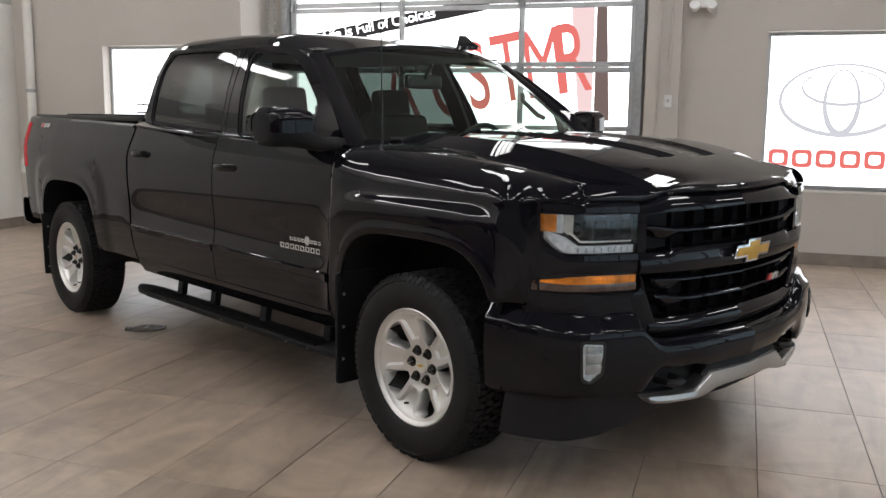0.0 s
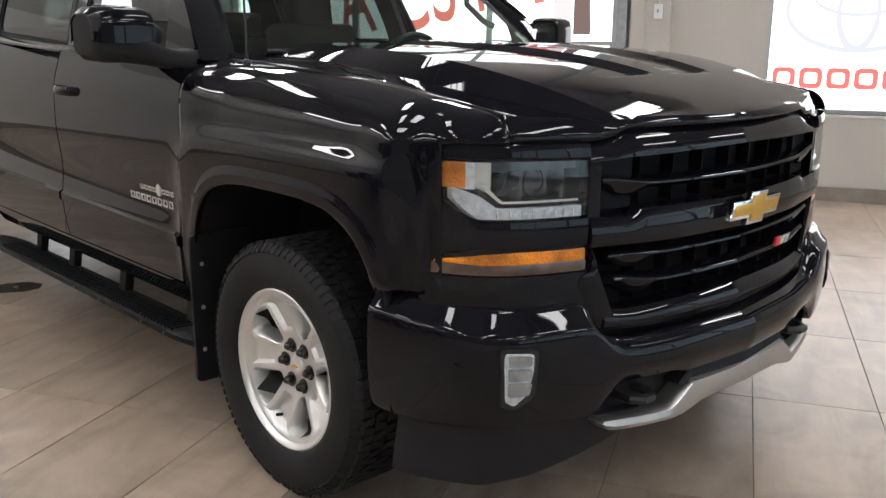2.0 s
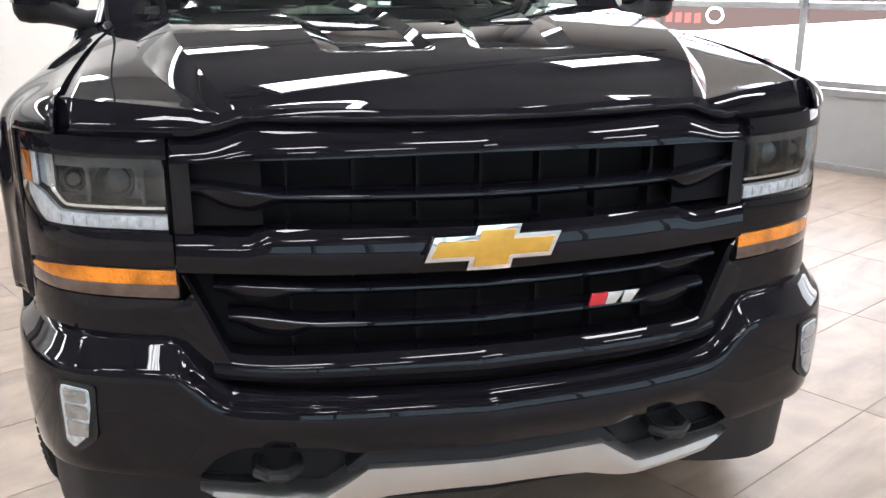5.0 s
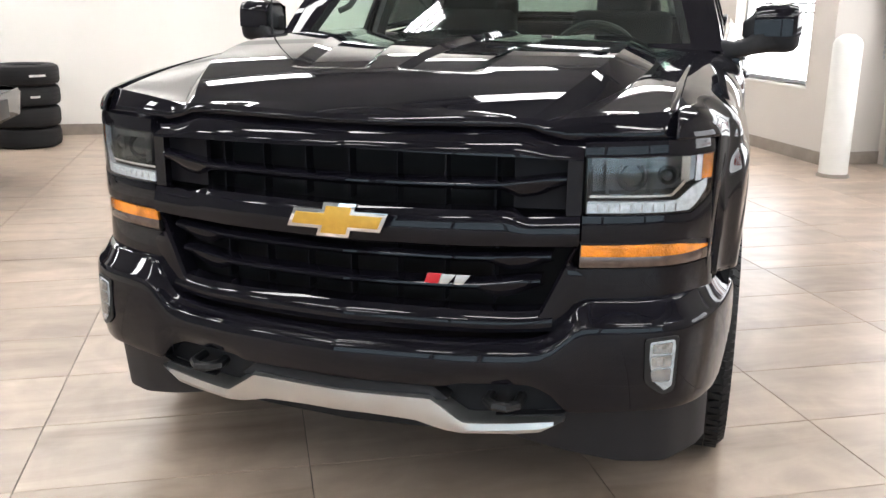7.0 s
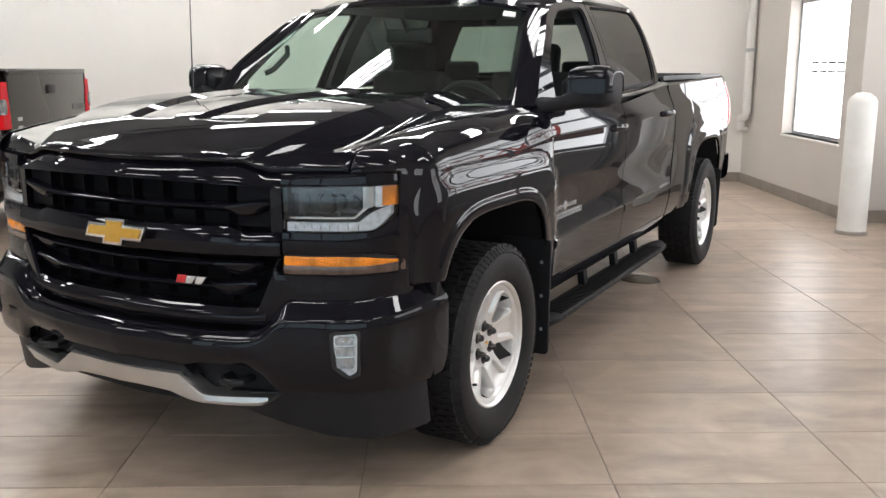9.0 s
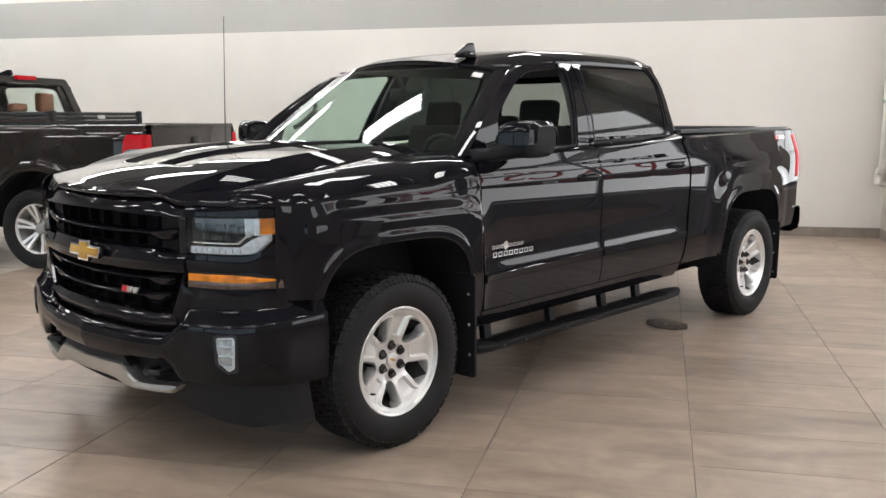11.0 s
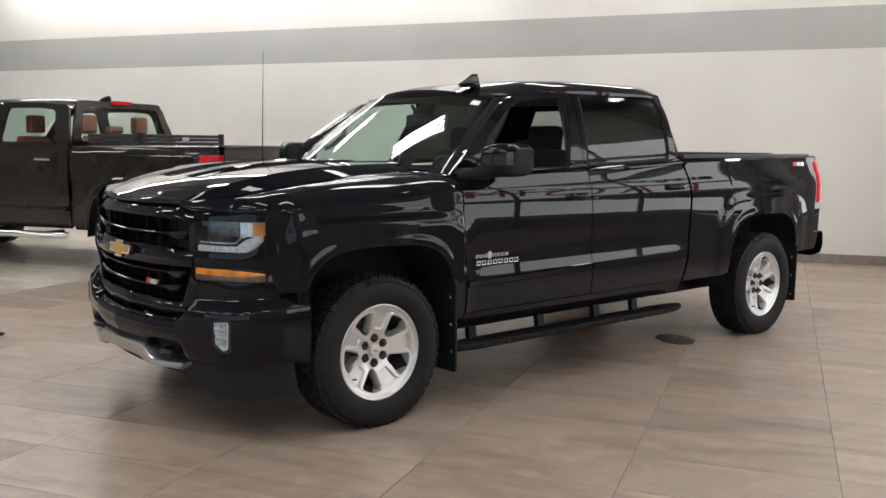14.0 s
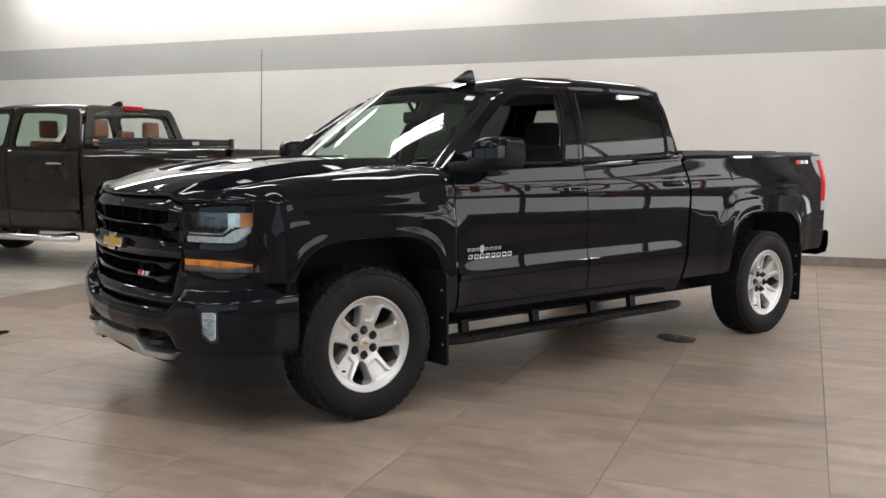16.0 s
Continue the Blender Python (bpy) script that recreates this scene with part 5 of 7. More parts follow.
def roof():
    P = []
    ts = np.concatenate([np.linspace(-1, -0.80, 9), np.linspace(-0.80, 0.80, 25)[1:-1], np.linspace(0.80, 1, 9)])
    for i, q in enumerate(np.linspace(0, 1, 32)):
        row = []
        for t in ts:
            tw = 0.710 * t / 0.640
            xf = -0.998 - 0.085 * tw * tw
            x = xf + (-2.672 - xf) * q
            y = 0.706 * t * (1 - 0.020 * float(step01(-1.50, -1.02, x)) - 0.012 * float(step01(-2.50, -2.67, x)))
            z = float(ROOFZ(x)) - 0.014 * (abs(t)) ** 2 - 0.064 * max(0, (abs(t) - 0.72) / 0.28) ** 3
            zf = 1.784 - 0.063 * tw * tw
            k = (1 - min((xf - x) / 0.42, 1.0)) ** 2
            z = zf * k + z * (1 - k)
            row.append((x, y, z))
        P.append(row)
    return sheet(P, 0.02, (0, 0, -1))


ROOF = part("cab_roof", roof(), PAINT, PICKUP, "glossy black cab roof")
part("headliner", boxes((-2.45, -0.66, 1.735, -1.12, 0.66, 1.745)), HEADLINER, ROOF, "grey cloth headliner", 0)

WS_BOT, WS_TOP = (-0.545, 0.800, 1.285), (-1.085, 0.640, 1.715)


def windshield(t, q, off=0.0):
    """A place on the windscreen: t across -1..1, q upwards 0..1."""
    xb, xt = -0.545 + 0.145 * (1 - t * t), -1.085 + 0.085 * (1 - t * t)
    zb, zt = 1.275 - 0.012 * (1 - t * t), 1.715 + 0.063 * (1 - t * t)
    h = math.sin(math.pi * q) * 0.012
    return (xb + (xt - xb) * q + h * 0.6 + off * 0.6, (WS_BOT[1] + (WS_TOP[1] - WS_BOT[1]) * q) * t, zb + (zt - zb) * q + h * 0.8 + off * 0.8)


w_ = part("windshield", sheet([[windshield(t, q) for q in np.linspace(0, 1, 14)] for t in np.linspace(-1, 1, 30)]), WGLASS, PICKUP, "clear windscreen with a faint green tint")
w_.visible_shadow = False
part("windshield_band", sheet([[windshield(t, q, 0.002) for q in (0.955, 0.98, 1.0)] for t in np.linspace(-1, 1, 30)]), GLOSS, w_, "black edge band")
part("windshield_band", sheet([[windshield(t, q, 0.002) for q in (0.0, 0.05)] for t in np.linspace(-1, 1, 30)]), GLOSS, w_, "black edge band")
part("sticker", sheet([[windshield(t, q, 0.0015) for q in (0.87, 0.93)] for t in (0.84, 0.93)]), PAPER, w_, "small white inspection sticker")


def a_pillar():
    P = []
    for q in np.linspace(0, 1, 14):
        a = np.array(windshield(1, q))
        zt = a[2] + 0.005
        zo = 1.275 + 0.435 * q
        xo = float(np.interp(zo, (1.275, 1.44, 1.60, 1.71), (-0.53, -0.70, -0.928, -1.085)))
        b = np.array([xo - 0.012, tumble(zo) - 0.004, zo])
        mid = (a + b) / 2 + np.array([0.006, 0.010, 0.004])
        row = []
        for r in np.linspace(0, 1, 7):
            row.append(tuple((1 - r) ** 2 * a + 2 * r * (1 - r) * mid + r * r * b))
        P.append(row)
    return sheet(P, 0.035, (-0.3, -0.9, -0.1))


both("windshield_pillar", a_pillar, PAINT, PICKUP, "glossy black windscreen pillar")


FRAMES = (
    ([(-0.555, 1.262), (-0.690, 1.430), (-0.915, 1.592), (-1.060, 1.694), (-1.230, 1.748), (-1.712, 1.786), (-1.622, 1.285)],
     [(-0.800, 1.298), (-0.832, 1.462), (-0.950, 1.552), (-1.090, 1.648), (-1.240, 1.714), (-1.650, 1.749), (-1.500, 1.298)],
     (0.02, 0.10, 0.10, 0.08, 0.10, 0.02, 0.02), (0.02, 0.05, 0.05, 0.05, 0.08, 0.06, 0.02)),
    ([(-1.630, 1.285), (-1.720, 1.786), (-2.420, 1.800), (-2.625, 1.796), (-2.655, 1.680), (-2.612, 1.328)],
     [(-1.660, 1.305), (-1.768, 1.757), (-2.420, 1.771), (-2.578, 1.769), (-2.615, 1.675), (-2.540, 1.345)],
     (0.02, 0.02, 0.10, 0.05, 0.05, 0.02), (0.02, 0.03, 0.08, 0.04, 0.04, 0.05)),
)
for (left, right), (o, i_, ro, ri), gm in zip(DOORS, FRAMES, (CGLASS, TGLASS)):
    def frame_of(o=o, i_=i_, ro=ro, ri=ri):
        return ring_panel(dense(rounded(o, ro, 6)), dense(rounded(i_, ri, 6)), tumble)

    def seal_of(i_=i_, ri=ri):
        inn = dense(rounded(i_, ri, 6))
        c = inn.mean(0)
        return ring_panel(inn + (inn - c) * 0.004, c + (inn - c) * 0.955, lambda z: tumble(z) - 0.006, 0.012)

    def glass_of(i_=i_, ri=ri):
        return curved_pane(rounded(i_, ri, 6), lambda z: tumble(z) - 0.012)
    for side, fl in ((left, False), (right, True)):
        for nm, mk, mt, lb in (("window_frame", frame_of, PAINT, "gloss black window frame"), ("window_seal", seal_of, GRILLEBLACK, "black rubber window seal"), ("window_glass", glass_of, gm, "clear side glass" if gm is CGLASS else "dark tinted side glass")):
            if nm == "window_glass" and gm is CGLASS and not fl:
                continue
            b = mk()
            ob = part(nm, flip(b) if fl else b, mt, side, lb)
            if nm == "window_glass":
                ob.visible_shadow = False

# B-pillar gloss strips, belt strips
for (left, right), xa, xb in ((DOORS[0], -0.60, -1.60), (DOORS[1], -1.612, -2.60)):
    def belt():
        P = []
        for x in np.linspace(xa, xb, 16):
            z = float(belt_at(x))
            P.append([(x, 0.960, z - 0.006), (x, 0.961, z + 0.003), (x, 0.940, z + 0.014), (x, 0.903, z + 0.022)])
        return sheet(P, 0.01, (0, -1, 0))
    part("belt_strip", belt(), GLOSS, left)
    part("belt_strip", flip(belt()), GLOSS, right)


# Cab back and rear pillars.
def c_pillar():
    P = []
    for q in np.linspace(0, 1, 14):
        z = 1.785 - 0.46 * q
        x0 = -2.595 - 0.015 * q
        x1 = -2.648 - 0.040 * q
        y = tumble(z) - 0.004 - 0.02 * float(step01(1.74, 1.80, z))
        P.append([(x0, y, z), ((x0 + x1) / 2, y - 0.004, z), (x1, y - 0.018, z), (x1 - 0.016, y - 0.055, z), (x1 - 0.018, y - 0.22, z)])
    return sheet(P, 0.02, (0, -1, 0))


both("rear_pillar", c_pillar, PAINT, PICKUP, "glossy black rear cab pillar")
part("cab_back", boxes((-2.695, -0.90, 0.55, -2.64, 0.90, 1.36)), PAINT, PICKUP, "glossy black cab back panel", 0)
part("cab_back_frame", ring_panel(rounded([(-0.82, 1.33), (0.82, 1.33), (0.68, 1.80), (-0.68, 1.80)], 0.04, 5), rounded([(-0.62, 1.395), (0.62, 1.395), (0.57, 1.70), (-0.57, 1.70)], 0.06, 5), lambda z: (z - 1.33) * 0.09, 0.02), PAINT, PICKUP, "glossy black rear window frame", 30, pose(-2.698, 0, 0, 0, 0, -90))
rw = part("rear_window", sheet([[(-2.688 + 0.09 * (z - 1.36), 0.64 * t, z) for z in (1.38, 1.71)] for t in (-1, 1)]), RGLASS, PICKUP, "tinted rear cab window")
rw.visible_shadow = False

# Mirrors.
def mirror(s):
    rings = []
    for y, k, dx in ((0.975, 0.30, 0.06), (1.00, 0.55, 0.05), (1.025, 0.86, 0.02), (1.065, 0.98, 0.0), (1.13, 1.0, -0.012), (1.168, 0.93, -0.025), (1.186, 0.72, -0.040)):
        ring = []
        for a in np.linspace(0, 2 * math.pi, 28, endpoint=False):
            ca, sa = math.cos(a), math.sin(a)
            rx = 0.105 * abs(ca) ** 0.55 * (1 if ca > 0 else -1)
            rz = 0.088 * abs(sa) ** 0.55 * (1 if sa > 0 else -1)
            ring.append((-0.772 + dx + rx * k, s * y, 1.352 + rz * k))
        rings.append(ring)
    hs = sheet([list(r) for r in zip(*rings)], closed=True)
    ed = [e for e in hs.edges if e.is_boundary]
    bmesh.ops.holes_fill(hs, edges=ed, sides=0)
    mir = part("door_mirror", hs, MATTE, PICKUP, "door mirror with gloss black cap over a matte base", 40)
    caps = []
    for y, k, dx in ((1.015, 0.84, 0.03), (1.04, 0.96, 0.012), (1.065, 1.0, 0.0), (1.13, 1.02, -0.012), (1.170, 0.95, -0.025), (1.190, 0.73, -0.040)):
        ring = []
        for a in np.linspace(math.radians(-4), math.radians(184), 24):
            ca, sa = math.cos(a), math.sin(a)
            rx = 0.110 * abs(ca) ** 0.55 * (1 if ca > 0 else -1)
            rz = 0.093 * abs(sa) ** 0.55 * (1 if sa > 0 else -1)
            ring.append((-0.772 + dx + rx * k, s * y, 1.354 + rz * k))
        caps.append(ring)
    part("mirror_cap", sheet(caps, 0.004, (0, 0, -1)), GLOSS, mir, "gloss black mirror cap")
    part("mirror_glass", boxes((-0.887, min(s * 1.04, s * 1.165), 1.285, -0.880, max(s * 1.04, s * 1.165), 1.42)), BRIGHT, mir, "mirror glass", 0)
    arms = []
    for y, xa, xb, za, zb in ((0.865, -0.735, -0.565, 1.232, 1.318), (0.905, -0.735, -0.568, 1.234, 1.312), (0.945, -0.745, -0.580, 1.240, 1.308), (0.985, -0.770, -0.605, 1.250, 1.318), (1.025, -0.810, -0.640, 1.258, 1.345), (1.075, -0.850, -0.670, 1.264, 1.380), (1.110, -0.860, -0.680, 1.268, 1.385)):
        ring = []
        for a in np.linspace(0, 2 * math.pi, 24, endpoint=False):
            ca, sa = math.cos(a), math.sin(a)
            ring.append(((xa + xb) / 2 + (xb - xa) / 2 * abs(ca) ** 0.6 * (1 if ca > 0 else -1), s * y, (za + zb) / 2 + (zb - za) / 2 * abs(sa) ** 0.6 * (1 if sa > 0 else -1)))
        arms.append(ring)
    arm = sheet([list(r) for r in zip(*arms)], closed=True)
    part("mirror_arm", arm, MATTE, mir, "matte black mirror arm", 40)


mirror(1)
mirror(-1)


# ---- wheels ----
def tyre_mesh():
    prof = [(0.246, -0.105), (0.256, -0.118), (0.275, -0.128), (0.315, -0.134), (0.350, -0.131), (0.374, -0.122), (0.384, -0.108), (0.386, -0.09), (0.3865, 0.09), (0.384, 0.108), (0.374, 0.122), (0.350, 0.131), (0.315, 0.134), (0.275, 0.128), (0.257, 0.118), (0.246, 0.105)]
    return lathe(prof, 72, "y")


def tread_mesh():
    """All the tread blocks of one tyre: five staggered rows and the shoulder lugs."""
    verts, faces = [], []
    rows = [(-0.090, 0.033, 88, 0.0), (-0.046, 0.036, 76, 0.5), (0.0, 0.036, 76, 0.0), (0.046, 0.036, 76, 0.5), (0.090, 0.033, 88, 0.25)]
    for w, half, n, ph in rows:
        hw = half * 0.58
        for i in range(n):
            a0 = 2 * math.pi * (i + ph) / n
            da = 2 * math.pi / n * 0.74
            k = len(verts)
            sk = 0.18 * da * (1 if int(ph * 4 + i) % 2 else -1)
            for r in (0.384, R_TYRE):
                for a, y in ((a0 + sk, w - hw), (a0 + da + sk, w - hw), (a0 + da - sk, w + hw), (a0 - sk, w + hw)):
                    verts.append((r * math.cos(a), y, r * math.sin(a)))
            faces += [(k + 4, k + 5, k + 6, k + 7), (k, k + 1, k + 5, k + 4), (k + 1, k + 2, k + 6, k + 5), (k + 2, k + 3, k + 7, k + 6), (k + 3, k, k + 4, k + 7)]
    for sgn in (1, -1):
        n = 84
        for i in range(n):
            a0 = 2 * math.pi * (i + 0.25) / n
            da = 2 * math.pi / n * 0.66
            k = len(verts)
            for (r, y) in ((0.3935, 0.104), (0.366, 0.1315), (0.358, 0.122), (0.384, 0.100)):
                for a in (a0, a0 + da):
                    verts.append((r * math.cos(a), sgn * y, r * math.sin(a)))
            faces += [(k, k + 1, k + 3, k + 2), (k, k + 2, k + 4, k + 6), (k + 1, k + 7, k + 5, k + 3), (k + 2, k + 3, k + 5, k + 4)]
    me = bpy.data.meshes.new("tread")
    me.from_pydata(verts, [], faces)
    return me


def spoke_mesh():
    """One fifth of the alloy's face, along +z, outer face towards +y: two ribs with a groove between, and the openings beside them."""
    P = []
    for r, h, y, d, g in ((0.050, 36, 0.053, 0, 0), (0.098, 36, 0.058, 0, 0), (0.107, 31, 0.063, 1, 0), (0.114, 28.5, 0.066, 1, 0.15), (0.124, 27, 0.069, 1, 0.9), (0.150, 24.5, 0.076, 1, 1), (0.176, 22, 0.083, 1, 1), (0.197, 21, 0.088, 1, 1),
                          (0.207, 23, 0.091, 1, 0.8), (0.213, 28, 0.094, 0.8, 0.5), (0.217, 36, 0.095, 0, 0.3), (0.226, 36, 0.097, 0, 0), (0.236, 36, 0.100, 0, 0)):
        row = []
        w = 0.40 + 0.20 * np.clip((r - 0.116) / 0.09, 0, 1)
        for q, dy in ((-1, -0.060 * d), (-0.95, -0.016 * d), (-0.84, -0.002 * d), (-0.80, 0.0), (-w - 0.05, 0.0), (-w, -0.004 * g), (-w + 0.10, -0.017 * g), (0, -0.018 * g), (w - 0.10, -0.017 * g), (w, -0.004 * g), (w + 0.05, 0.0), (0.80, 0.0), (0.84, -0.002 * d), (0.95, -0.016 * d), (1, -0.060 * d)):
            a = radians(h * q)
            row.append((r * math.sin(a), y + dy, r * math.cos(a)))
        P.append(row)
    return sheet(P)


def wheel(name_m, label):
    W = part("wheel", lathe([(0.232, 0.098), (0.238, 0.110), (0.247, 0.114), (0.2535, 0.111), (0.255, 0.096), (0.233, 0.084)], 64, "y"), ALLOY, PICKUP, label, 40, name_m)
    part("rim_barrel", lathe([(0.233, 0.084), (0.214, 0.03), (0.208, -0.10)], 64, "y"), BARREL, W, "inner rim darkened as in shade", 40)
    part("tyre", tyre_mesh(), RUBBER, W, "black all-terrain tyre", 40)
    link_mesh("tread", tread_mesh(), RUBBER, W, "chunky tread blocks", 0)
    part("brake_disc", lathe([(0.0, 0.0), (0.16, 0.0), (0.165, -0.01), (0.165, -0.03), (0.0, -0.03)], 40, "y"), BARREL, W, "brake disc darkened as in shade")
    part("back_plate", lathe([(0.165, -0.02), (0.208, -0.05)], 40, "y"), DARK, W)
    for i in range(5):
        part("spoke", spoke_mesh(), ALLOY, W, "machined alloy spoke", 25, pose(0, 0, 0, 0, 72 * i + 8, 0))
    part("hub_face", lathe([(0.0, 0.052), (0.054, 0.053), (0.056, 0.03)], 48, "y"), ALLOY, W, "alloy hub face")
    part("hub_cap", lathe([(0.0, 0.066), (0.020, 0.066), (0.030, 0.063), (0.033, 0.056)], 32, "y"), ALLOY, W, "silver hub cap")
    part("hub_emblem", prism([(x, 0.0662, z) for x, z in [(-0.020, -0.003), (-0.006, -0.003), (-0.007, -0.007), (0.005, -0.007), (0.006, -0.003), (0.017, -0.003), (0.020, 0.003), (0.006, 0.003), (0.007, 0.007), (-0.005, 0.007), (-0.006, 0.003), (-0.017, 0.003)]], (0, 0.002, 0)), GOLD, W, "small gold bow emblem", 0)
    for i in range(6):
        a = radians(60 * i + 12)
        part("lug_nut", lathe([(0.0, 0.082), (0.008, 0.080), (0.0135, 0.073), (0.0155, 0.0585), (0.0235, 0.0575), (0.0245, 0.044)], 14, "y"), LUG, W, "dark steel lug nut", m=Matrix.Translation((0.066 * math.cos(a), 0.0, 0.066 * math.sin(a))))
    va = radians(300)
    part("valve", tube([(0.196 * math.cos(va), 0.06, 0.196 * math.sin(va)), (0.188 * math.cos(va), 0.092, 0.188 * math.sin(va))], 0.005, 8), RUBBER, W, "short valve stem")
    return W


for x, s, tw in ((0.018, 1, -18), (0.018, -1, 8), (-WB, 1, 6), (-WB, -1, 55)):
    wheel(Matrix.Translation((x, 0.890 * s, HUB_Z)) @ pose(0, 0, 0, 0, tw, 0 if s > 0 else 180) @ Matrix.Diagonal((0.985, 1.0, 0.985, 1.0)), "six-lug alloy wheel with an all-terrain tyre")


# Running boards, mud flaps, lamps and small parts.
def running_board(s):
    """A narrow step under the doors, on four brackets."""
    top = lambda x: 0.352 - 0.003 * (-x - 0.4)
    P = []
    for x, w0, w1 in ((-0.485, 0.93, 0.965), (-0.53, 0.905, 1.008), (-0.63, 0.888, 1.026), (-2.40, 0.888, 1.024), (-2.54, 0.905, 1.010), (-2.62, 0.93, 0.975)):
        zt = top(x)
        P.append([(x, s * w0, zt - 0.040), (x, s * w0, zt - 0.008), (x, s * (w0 + 0.008), zt), (x, s * (w1 - 0.018), zt), (x, s * w1, zt - 0.012), (x, s * w1, zt - 0.030), (x, s * (w1 - 0.015), zt - 0.042), (x, s * w0, zt - 0.040)])
    bm = sheet(P)
    bmesh.ops.holes_fill(bm, edges=[e for e in bm.edges if e.is_boundary], sides=0)
    B = part("running_board", bm, BOARD, PICKUP, "matte black running board with a ribbed tread", 35)
    for i in range(66):
        x = -0.66 - i * 0.0265
        part("tread_rib", boxes((x - 0.006, min(s * 0.925, s * 1.018), top(x) - 0.010, x + 0.006, max(s * 0.925, s * 1.018), top(x) + 0.004)), BOARD, B, "", 0)
    for x in (-0.66, -1.22, -1.74, -2.13):
        br = prism([(x, s * y, z) for y, z in [(0.80, 0.47), (0.915, 0.455), (0.930, 0.345), (0.965, 0.330), (0.965, 0.304), (0.900, 0.304), (0.885, 0.41), (0.80, 0.42)]], (-0.058, 0, 0), 0.005)
        part("bracket", br, BOARD, B, "black steel bracket", 0)
    for x in (-0.70, -0.88, -1.25, -1.50, -1.90, -2.15, -2.40):
        part("bolt", lathe([(0, 0.003), (0.004, 0.0025), (0.006, 0.0)], 8, "y"), STEEL, B, "small bolt head", m=Matrix.Translation((x, s * 1.0255, top(x) - 0.022)) @ pose(0, 0, 0, 0, 0, 0 if s > 0 else 180))


running_board(1)
running_board(-1)


def mud_flap(x, top, s, y0, y1):
    pts = rounded([(y0, 0.205), (y1, 0.205), (y1 + 0.012, top), (y0, top)], 0.02, 4)
    bm = prism([(x + 0.03 * (z - 0.2), s * y, z) for y, z in pts], (-0.014, 0, 0), 0.002)
    fl = part("mud_flap", bm, MATTE, PICKUP, "black mud flap", 0)
    for k in range(3):
        z = top - 0.10 - 0.15 * k
        part("screw", lathe([(0, 0.004), (0.006, 0.004), (0.008, 0.0)], 10, "x"), GALV, fl, "bright screw head", m=Matrix.Translation((x + 0.03 * (z - 0.2) + 0.001, s * (y1 - 0.03), z)))


for s in (1, -1):
    mud_flap(-0.475, 0.72, s, 0.80, 1.02)
    mud_flap(-WB - 0.47, 0.66, s, 0.80, 1.01)

# Rear end.
def tail_lamp():
    P = []
    for z in np.linspace(0.985, 1.315, 12):
        y = float(side_y(-4.48, z))
        P.append([(-4.445, y + 0.004, z), (-4.49, y + 0.010, z), (-4.525, y + 0.002, z), (-4.545, y - 0.03, z), (-4.55, y - 0.11, z)])
    return sheet(P, 0.02, (0.4, -1, 0))


both("tail_light", tail_lamp, REDLENS, PICKUP, "red tail light with clear centre")
part("tailgate", boxes((-4.56, -0.80, 0.80, -4.48, 0.80, 1.355), bevel=0.015), PAINT, PICKUP, "glossy black tailgate")


def rear_bumper():
    P = []
    for y in np.linspace(-0.985, 0.985, 41):
        ay = abs(y)
        x = -4.77 + 0.18 * float(step01(0.72, 0.99, ay))
        P.append([(-4.45, y, 0.74), (x + 0.03, y, 0.745), (x, y, 0.725), (x - 0.004, y, 0.62), (x + 0.03, y, 0.565), (-4.42, y, 0.55)])
    return sheet(P, 0.01, (1, 0, 0))


part("rear_bumper", rear_bumper(), GLOSS, PICKUP, "black rear step bumper")
CV = part("bed_cover", boxes((-4.42, -0.86, 1.352, -2.69, 0.86, 1.372), bevel=0.006), TONNEAU, PICKUP, "black folding bed cover")
for i in range(3):
    part("cover_fold", boxes((-3.10 - 0.42 * i - 0.012, -0.86, 1.370, -3.10 - 0.42 * i + 0.012, 0.86, 1.386), bevel=0.004), TONNEAU, CV)
for s in (1, -1):
    part("cover_rail", boxes((-4.44, min(s * 0.86, s * 0.905), 1.350, -2.69, max(s * 0.86, s * 0.905), 1.378), bevel=0.005), SATIN, CV)
# slanted badge strokes on the bed sides and bars for the door lettering
for s in (1, -1):
    for i, m_ in enumerate((REDINK, SILVERINK, SILVERINK)):
        x = -4.10 - 0.062 * i
        if s < 0:
            x = -4.22 + 0.062 * i
        d = -1 if s > 0 else 1
        o = [(x, 1.285), (x + d * 0.05, 1.285), (x + d * 0.062, 1.315), (x + d * 0.012, 1.315)]
        part("badge_stroke", prism([(a, s * (float(side_y(a, b)) + 0.004), b) for a, b in o], (0, -s * 0.006, 0)), m_, PICKUP, "slanted red stroke" if i == 0 else "slanted silver stroke", 0)
    letters = [(-0.615 - 0.0425 * i, 0.772, 0.030, 0.026) for i in range(9)]
    small = [(-0.615 - 0.033 * i, 0.815, 0.022, 0.018) for i in range(9) if i != 4]
    for a, z, w, h in letters + small:
        o, q = hollow([(a, z), (a - w, z), (a - w - 0.004, z + h), (a - 0.004, z + h)], 0.0062 if h > 0.02 else 0.0048)
        glyph = ring_panel(o, q, lambda z: float(side_y(-0.8, z)) + 0.0035, 0.005)
        part("badge_bar", glyph if s > 0 else flip(glyph), SILVERINK, DOORS[0][0 if s > 0 else 1], "silver badge shape", 0)
    ringp = [(-0.758 + 0.017 * math.cos(t_), 0.826 + 0.022 * math.sin(t_)) for t_ in np.linspace(0, 2 * math.pi, 16, endpoint=False)]
    part("badge_bar", prism([(p, s * (float(side_y(p, q)) + 0.005), q) for p, q in ringp], (0, -s * 0.006, 0)), SILVERINK, DOORS[0][0 if s > 0 else 1], "silver badge disc", 0)

